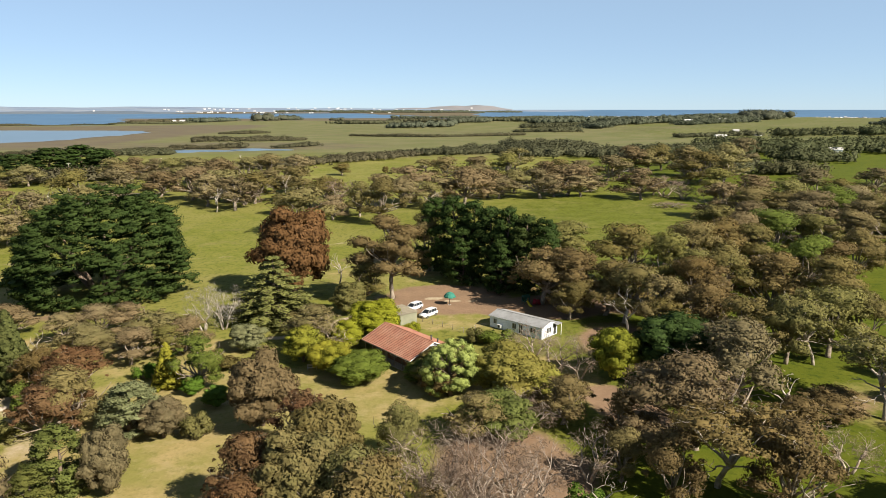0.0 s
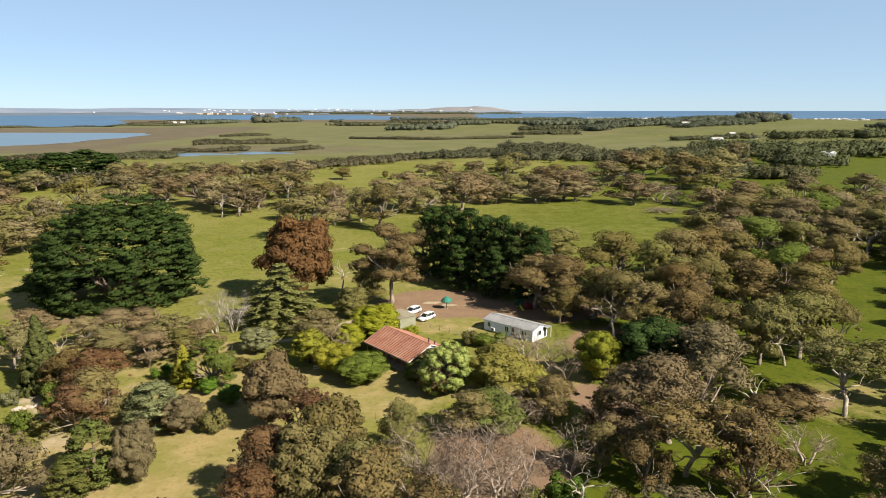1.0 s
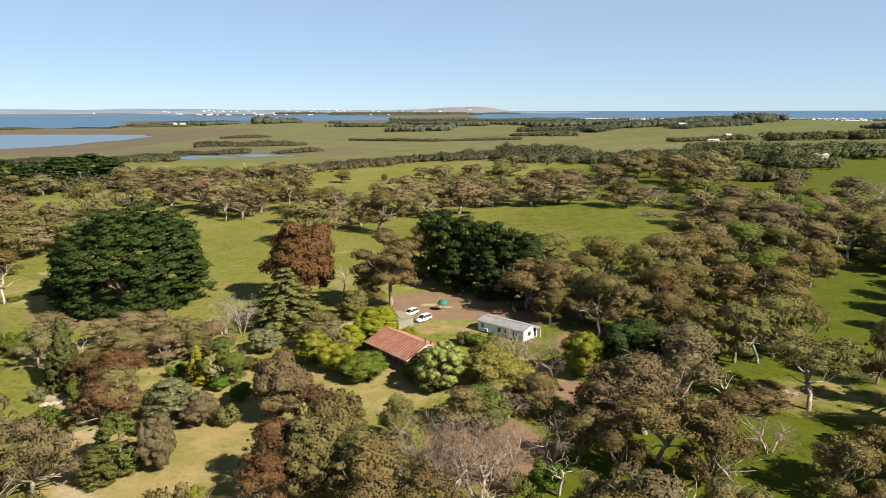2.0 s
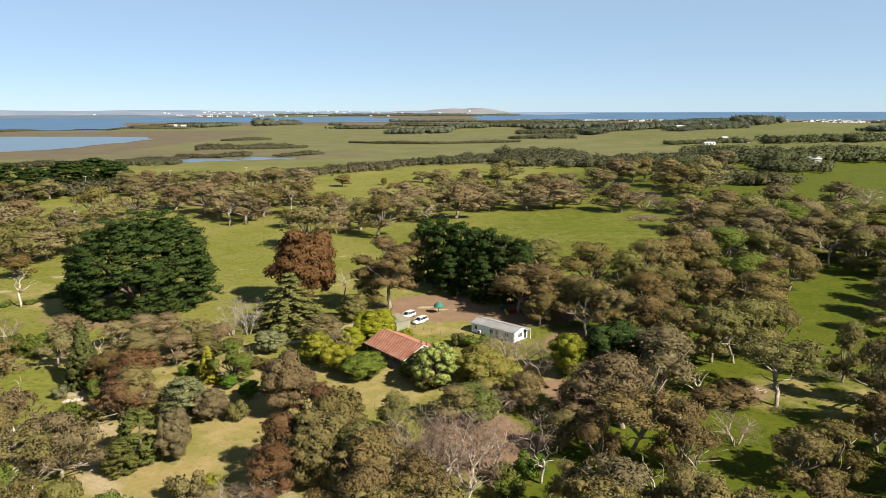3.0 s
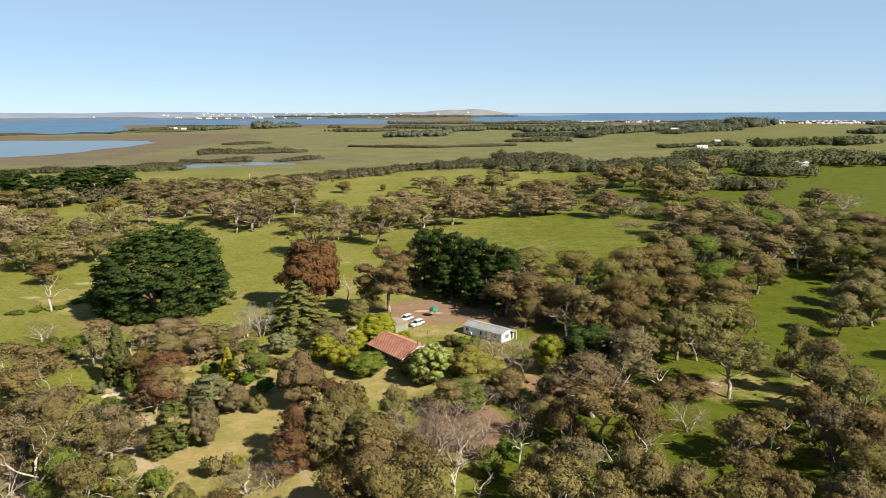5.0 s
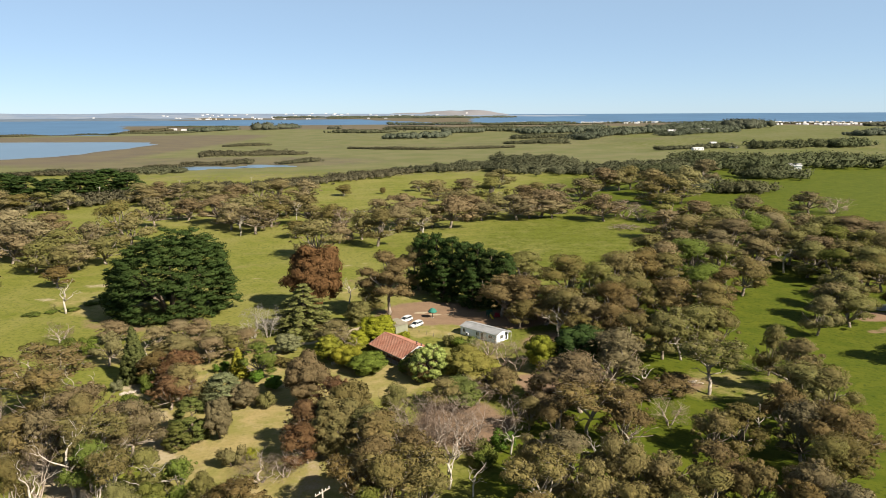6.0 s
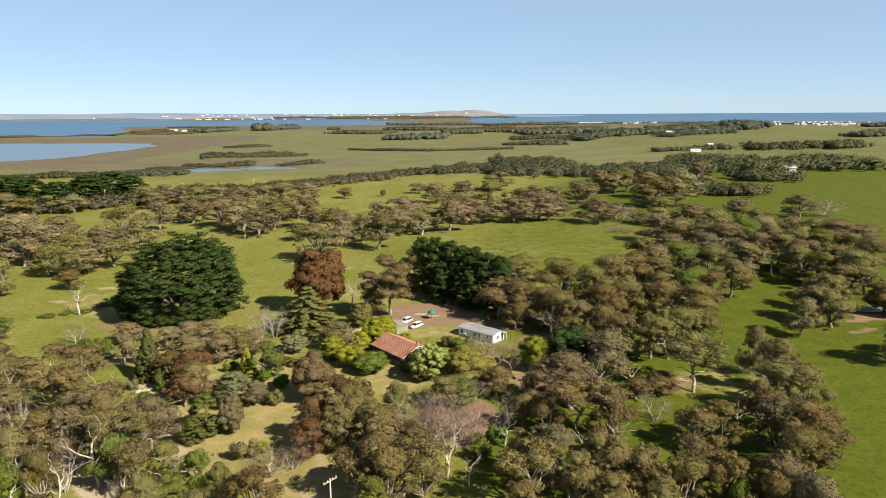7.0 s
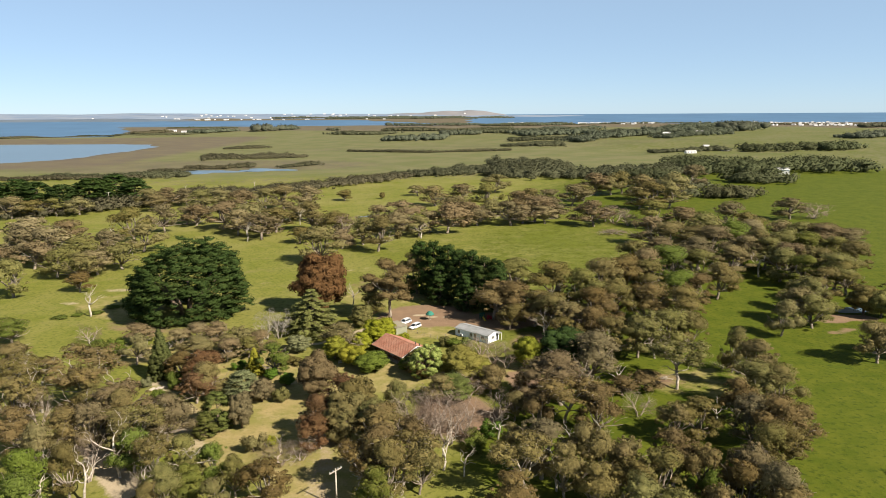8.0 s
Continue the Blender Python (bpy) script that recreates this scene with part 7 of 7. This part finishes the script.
far_house(1370, 2907, 13.1078, 6.12633, 3.71037, -15.1682)
far_house(1687, 2877, 9.33004, 7.21002, 3.7913, 16.3026)
far_house(1336, 2714, 7.78492, 6.81146, 2.81923, -23.2389)
far_house(1603, 2718, 8.29392, 6.56751, 3.51664, 14.599)
far_house(1616, 2700, 11.1434, 6.43941, 3.47652, -18.3817)
far_house(1498, 2818, 8.41454, 6.75045, 4.31966, -28.1948)
far_house(1564, 2624, 13.6453, 7.14944, 3.81573, 4.9834)
far_house(1461, 2621, 11.8064, 6.89821, 4.49202, -0.95567)
far_house(1499, 2729, 7.01661, 8.31137, 4.05626, -0.487647)
far_house(1516, 2857, 8.35405, 7.58864, 2.68154, 0.0268225)
far_house(1590, 2847, 10.962, 8.87707, 4.56251, -21.8647)
far_house(1635, 2760, 7.35425, 7.0797, 3.11351, -25.3298)
far_house(1422, 2657, 9.26182, 8.61153, 4.12825, -21.9386)
far_house(1678, 2761, 13.4888, 8.14786, 4.22738, -9.38443)
far_house(1558, 2610, 13.0302, 7.31107, 4.26507, -0.899894)
far_house(1387, 3033, 7.5456, 6.60091, 2.95381, -0.171598)
far_house(1604, 2809, 9.95478, 7.94773, 3.27023, -2.13568)
far_house(1668, 2857, 8.26412, 8.69823, 4.18332, -7.98403)
far_house(1407, 2839, 11.1753, 6.67154, 2.60594, -17.4603)
far_house(1739, 2952, 10.2199, 6.5859, 3.06043, -19.7542)
far_house(1495, 2976, 7.19238, 6.33021, 2.97011, -0.583491)
far_house(1354, 3041, 10.1362, 7.22323, 4.14758, -26.933)
far_house(1454, 2892, 7.18664, 8.89658, 3.0816, -24.3437)
far_house(1542, 2973, 11.3572, 7.03908, 2.87268, -26.8865)
far_house(1679, 2910, 12.5149, 7.39621, 4.65242, -11.9671)
far_house(1379, 2950, 12.7027, 7.88731, 3.35843, -24.377)
far_house(1488, 2617, 11.1458, 6.01097, 2.66666, -24.5679)
far_house(1427, 3063, 7.37761, 7.96294, 4.58066, -17.9587)
far_house(1772, 2795, 12.6251, 8.75213, 4.6682, -27.9473)
far_house(1348, 2803, 13.6258, 6.26334, 3.24555, 20.9943)
far_house(1270, 2909, 9.33927, 8.04014, 4.64274, -19.5221)
far_house(1576, 2713, 12.8496, 7.66001, 4.63171, -8.23047)
far_house(1489, 2948, 12.4563, 7.44184, 3.19281, -19.8154)
far_house(1599, 2776, 11.9744, 7.1604, 3.67165, -20.7666)
far_house(1721, 3006, 10.2685, 8.27535, 4.09013, -24.1748)
far_house(1272, 2730, 11.4967, 8.6356, 4.51897, -3.00574)
far_house(1667, 2701, 9.33598, 7.11028, 2.75852, -6.04002)
far_house(1848, 2939, 10.9823, 6.3304, 2.77796, 8.94834)
far_house(1413, 3039, 8.06871, 7.93367, 3.88823, -29.3005)
far_house(1236, 2662, 8.54057, 7.68735, 3.52317, 16.8689)
far_house(1483, 2697, 10.7465, 6.56448, 2.99074, -25.2523)
far_house(1771, 2958, 7.16796, 8.89925, 3.03836, 23.597)
far_house(1238, 2878, 8.55927, 8.48842, 3.95393, 8.50833)
far_house(1546, 2636, 9.42234, 7.80932, 3.58031, -23.3433)
far_house(1667, 2767, 12.7036, 6.61796, 3.7862, -2.14955)
far_house(1722, 2987, 9.42304, 7.45362, 2.75736, 3.16215)
far_house(1649, 2849, 11.5389, 7.81761, 3.07117, -8.96723)
far_house(1822, 2854, 10.0158, 6.25256, 3.07935, -20.083)
far_house(1690, 2705, 13.123, 8.95972, 3.94672, 25.8807)
far_house(1531, 2871, 13.6364, 8.70928, 4.68913, -0.948557)
far_house(1676, 2852, 13.9811, 8.76091, 3.2425, 26.0517)
far_house(1367, 3024, 12.0565, 6.88289, 3.7428, 8.35508)
far_house(1168, 2778, 8.93188, 7.29718, 3.35853, 14.5253)
far_house(1688, 2904, 7.72353, 6.898, 3.50438, -25.3465)
far_house(1233, 2763, 11.903, 8.92921, 4.75523, 22.5686)
far_house(1477, 2983, 9.18358, 7.38946, 3.75707, 2.52444)
far_house(1339, 2712, 8.99631, 7.38947, 4.55098, 18.4283)
far_house(1414, 2957, 12.6467, 6.03017, 2.88926, 1.85179)
far_house(1585, 2976, 7.35182, 6.61182, 4.29399, -2.05514)
far_house(1702, 2675, 13.8546, 6.10537, 3.00709, -29.2087)
far_house(1483, 2911, 7.35884, 7.63805, 2.8064, -11.3031)
far_house(1284, 2744, 9.92753, 6.78106, 2.69682, -4.22622)
far_house(1530, 2757, 13.3879, 8.4257, 3.14422, -21.8601)
far_house(1570, 2683, 10.5618, 8.49299, 3.81409, -13.2244)
far_house(1429, 3070, 11.5017, 8.69092, 4.59355, -1.95078)
far_house(1487, 2634, 12.6981, 7.80794, 3.51174, 1.10457)
far_house(1345, 2995, 11.7865, 8.97634, 3.80355, -5.51126)
far_house(1409, 2868, 12.6206, 7.35755, 4.71038, -20.6817)
far_house(1369, 2836, 9.88314, 8.5532, 4.42072, 25.8796)
far_house(1659, 3016, 11.0216, 7.64924, 3.67269, -13.209)
far_house(1513, 2633, 7.7172, 8.00608, 3.41687, 0.887579)
far_house(1598, 2587, 11.5049, 6.58526, 4.62556, -19.1322)
far_house(1357, 2718, 9.21337, 6.81266, 4.68981, 26.6282)
far_house(1400, 2898, 8.97363, 6.39454, 3.15049, 28.8103)
far_house(1279, 2987, 8.39996, 6.2386, 3.75775, 14.5811)
far_house(1661, 2753, 12.7247, 6.0161, 3.22083, 27.6702)
far_house(1265, 2968, 10.3799, 6.80359, 3.80148, -27.1718)
far_house(1243, 2668, 8.00952, 8.71648, 2.99141, 29.569)
far_house(1565, 2767, 7.99549, 6.16373, 4.27083, -19.4309)
far_house(1245, 2738, 13.1237, 6.1464, 4.71368, 2.083)
far_house(1494, 3005, 9.72906, 8.96255, 3.21769, -22.1212)
far_house(1337, 3017, 9.46693, 8.74489, 2.76932, -18.4813)
far_house(1613, 2569, 13.8595, 6.73784, 3.37962, 27.0503)
far_house(1436, 2749, 9.1929, 6.06403, 3.35982, 14.8906)
far_house(1640, 2779, 10.2485, 7.61439, 3.57303, 2.06616)
far_house(1760, 2929, 11.1602, 8.79838, 4.46636, -19.2326)
far_house(1674, 2647, 8.17543, 6.79767, 3.04519, -26.8162)
far_house(1794, 2826, 13.1088, 6.34371, 2.63063, 22.1867)
far_house(1540, 2591, 11.7983, 7.5757, 4.28528, -24.4483)
far_house(1530, 2863, 8.02437, 7.80116, 3.31096, 0.38327)
far_house(1448, 2920, 9.50908, 7.80311, 4.7571, 26.1691)
far_house(1616, 2651, 9.00756, 8.93015, 3.19346, -22.6092)
far_house(1436, 2731, 9.38709, 7.93583, 3.22126, 28.0159)
far_house(1469, 2856, 10.72, 8.6247, 4.77037, 1.70876)
far_house(1429, 2790, 7.48495, 7.27644, 4.46445, 16.6446)
far_house(1159, 2728, 9.68817, 8.94382, 3.40655, -17.121)
far_house(1436, 2672, 10.0177, 8.60242, 4.165, -8.30881)
far_house(1363, 2842, 9.79309, 7.11763, 4.03378, 22.5077)
far_house(1619, 2978, 8.53939, 7.11276, 3.9523, -21.6289)
far_house(1261, 2940, 8.98086, 6.08847, 3.78535, 25.2789)
far_house(1454, 2725, 12.7989, 8.51309, 4.6087, -3.51612)
far_house(1685, 2977, 13.1599, 7.13471, 3.64578, 23.4179)
far_house(1415, 2974, 12.7651, 7.79655, 2.78664, -28.317)
far_house(1492, 3044, 12.827, 6.55098, 3.20318, -6.67353)
far_house(1513, 2867, 11.4006, 7.97953, 3.55966, -24.1777)
far_house(1726, 2715, 7.5848, 7.32505, 4.25786, 29.5067)
far_house(-1212, 4697, 10.3596, 7.26631, 4.5677, 19.5892)
far_house(-991, 4688, 11.08, 8.65249, 3.04426, -6.48772)
far_house(-978, 4664, 7.18591, 8.80514, 3.7522, 4.4342)
far_house(-1115, 4664, 10.2814, 8.5721, 3.78591, -12.9229)
far_house(-781, 4663, 10.6987, 6.60711, 3.25683, 23.9911)
far_house(-1433, 4695, 11.3397, 7.06458, 4.29115, 24.5974)
far_house(-1017, 4682, 8.42506, 6.17963, 3.55222, -11.2746)
far_house(-1274, 4670, 8.5125, 8.4683, 4.66281, -22.8162)
far_house(-1093, 4663, 8.48366, 6.55941, 2.68297, -0.0745733)
far_house(-1195, 4668, 12.8311, 6.17098, 3.48289, -6.64845)
far_house(-1539, 4694, 8.84346, 8.08237, 3.34846, -23.3307)
far_house(1156, 3000, 10.9539, 6.73647, 4.13916, -17.0749)
far_house(1282, 3032, 8.23032, 8.25317, 3.46731, 2.37211)
far_house(1257, 3027, 10.0964, 6.16795, 4.33073, 21.578)
far_house(1226, 2996, 8.87931, 8.69602, 4.10847, -16.6869)
far_house(1227, 2942, 9.42169, 8.98658, 3.66288, -19.2767)
far_house(1321, 3014, 12.1263, 7.75034, 2.83683, 1.68458)
far_house(1349, 3056, 10.7752, 8.58942, 3.58264, -0.438639)
far_house(-572, 4338, 10, 8, 3.4, -24)
far_house(-242, 4229, 10, 8, 3.4, 24)
far_house(-13, 4243, 16, 8, 3.4, 20)
far_house(-266, 4115, 8, 8, 3.4, 11)
far_house(-290, 4139, 12, 8, 3.4, 4)
far_house(-1188, 4292, 13, 8, 3.4, -7)
far_house(-1447, 4254, 11, 8, 3.4, 13)
far_house(-1331, 4179, 10, 8, 3.4, -6)
far_house(-584, 4013, 8, 8, 3.4, -1)
far_house(-1277, 4218, 9, 8, 3.4, -24)
far_house(-656, 4383, 15, 8, 3.4, 1)
far_house(-915, 3999, 10, 8, 3.4, -11)
far_house(92, 4098, 16, 8, 3.4, -1)
far_house(-847, 4084, 16, 8, 3.4, -19)
far_house(-593, 4196, 10, 8, 3.4, -17)
far_house(173, 4352, 14, 8, 3.4, 24)
far_house(-1468, 4312, 14, 8, 3.4, -16)
far_house(-804, 4406, 11, 8, 3.4, 16)
far_house(-1344, 4289, 10, 8, 3.4, 1)
far_house(-961, 4360, 14, 8, 3.4, 0)
far_house(-379, 4166, 14, 8, 3.4, -15)
far_house(-643, 4229, 11, 8, 3.4, -27)
far_house(-1336, 4278, 10, 8, 3.4, 15)
far_house(-716, 4396, 15, 8, 3.4, 14)
far_house(-961, 3992, 12, 8, 3.4, 15)
far_house(54, 4122, 9, 8, 3.4, 29)
far_house(-282, 4197, 14, 8, 3.4, -21)
far_house(-644, 4267, 13, 8, 3.4, -20)
far_house(-1397, 4276, 15, 8, 3.4, -22)
far_house(-1637, 4120, 14, 8, 3.4, -7)
far_house(-807, 4415, 13, 8, 3.4, -14)
far_house(-353, 3981, 10, 8, 3.4, 12)
far_house(-1334, 4034, 12, 8, 3.4, -10)
far_house(147, 4104, 14, 8, 3.4, -7)
far_house(-160, 4190, 13, 8, 3.4, -10)
far_house(-1235, 4192, 14, 8, 3.4, -9)
far_house(-1225, 4176, 9, 8, 3.4, -11)
far_house(-590, 4212, 13, 8, 3.4, -13)
far_house(-1604, 4092, 11, 8, 3.4, -18)
far_house(-597, 4084, 14, 8, 3.4, 6)
far_house(-425, 4301, 12, 8, 3.4, -4)
far_house(-1079, 4011, 14, 8, 3.4, 0)
far_house(-1466, 4396, 13, 8, 3.4, 7)
far_house(-838, 4022, 16, 8, 3.4, -20)
far_house(-972, 4418, 9, 8, 3.4, -0)
far_house(-763, 4076, 15, 8, 3.4, -5)
far_house(-2276, 3768, 11, 8, 3.2, -1)
far_house(-1424, 3752, 11, 8, 3.2, -12)
far_house(-1675, 3757, 12, 8, 3.2, -23)
far_house(-904, 3776, 11, 8, 3.2, 16)
far_house(-1258, 3788, 9, 8, 3.2, 21)
far_house(-1303, 3772, 14, 8, 3.2, -5)
far_house(-1252, 3759, 10, 8, 3.2, 26)
far_house(-1315, 3778, 13, 8, 3.2, -18)
far_house(-1491, 3788, 11, 8, 3.2, -18)
far_house(-1609, 3790, 7, 8, 3.2, -6)
far_house(-1510, 3785, 11, 8, 3.2, -4)
far_house(-1238, 3759, 7, 8, 3.2, 14)
far_house(-1409, 3750, 9, 8, 3.2, -16)
far_house(-1215, 3775, 8, 8, 3.2, 16)
far_house(-1397, 3769, 11, 8, 3.2, -27)
far_house(-1152, 3746, 14, 8, 3.2, 18)
far_house(-838, 3757, 11, 8, 3.2, -23)
far_house(-1528, 3765, 8, 8, 3.2, -5)
far_house(-1574, 3762, 12, 8, 3.2, 1)
far_house(-1260, 3752, 10, 8, 3.2, 29)
far_house(-1631, 3748, 9, 8, 3.2, 26)
far_house(-979, 3766, 13, 8, 3.2, 20)
far_house(-1875, 3763, 9, 8, 3.2, 20)
far_house(-386, 3779, 10, 8, 3.2, -13)
far_house(-1594, 3785, 11, 8, 3.2, -23)
far_house(-1655, 3750, 9, 8, 3.2, 27)
far_house(-962, 3754, 8, 8, 3.2, -5)
far_house(-715, 3749, 8, 8, 3.2, 5)
far_house(-1003, 3768, 9, 8, 3.2, -27)
far_house(-703, 3757, 10, 8, 3.2, -13)
far_house(-1077, 3790, 8, 8, 3.2, -30)
far_house(-1404, 3750, 14, 8, 3.2, -18)
far_house(-1321, 3775, 14, 8, 3.2, -10)
far_house(-1143, 3761, 13, 8, 3.2, -19)
far_house(-288, 3745, 13, 8, 3.2, -14)
far_house(-2140, 3782, 14, 8, 3.2, 29)
far_house(-2191, 3770, 11, 8, 3.2, -9)
far_house(-1693, 3772, 14, 8, 3.2, 3)
far_house(-2135, 3772, 9, 8, 3.2, -24)
far_house(-2129, 3768, 11, 8, 3.2, -23)
utility_pole(-217.8, 453.8, 9.0, 10, "grey timber power pole beside the road")
utility_pole(-196.3, 479.8, 9.0, 10, "grey timber power pole beside the road")
utility_pole(-148.8, 508.1, 9.0, 10, "grey timber power pole beside the road")
utility_pole(-238.1, 439.4, 9.0, 10, "grey timber power pole beside the road")
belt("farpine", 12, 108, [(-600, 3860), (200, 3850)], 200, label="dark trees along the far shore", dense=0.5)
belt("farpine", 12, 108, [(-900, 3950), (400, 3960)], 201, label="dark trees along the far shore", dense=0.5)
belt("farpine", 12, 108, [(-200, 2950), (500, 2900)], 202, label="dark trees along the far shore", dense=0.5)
belt("scrub", 10, 108, [(58, 622), (132, 640)], 203, dense=1.2)
belt("scrub", 9, 40, [(-292, 383), (-236, 404), (-192, 452)], 204, label="scrubby olive trees in front of a dark windbreak", dense=0.8)
belt("farpine", 10, 120, [(400, 1180), (520, 1300), (640, 1450)], 205, label="dark wood of dense trees between the fields", dense=0.5)
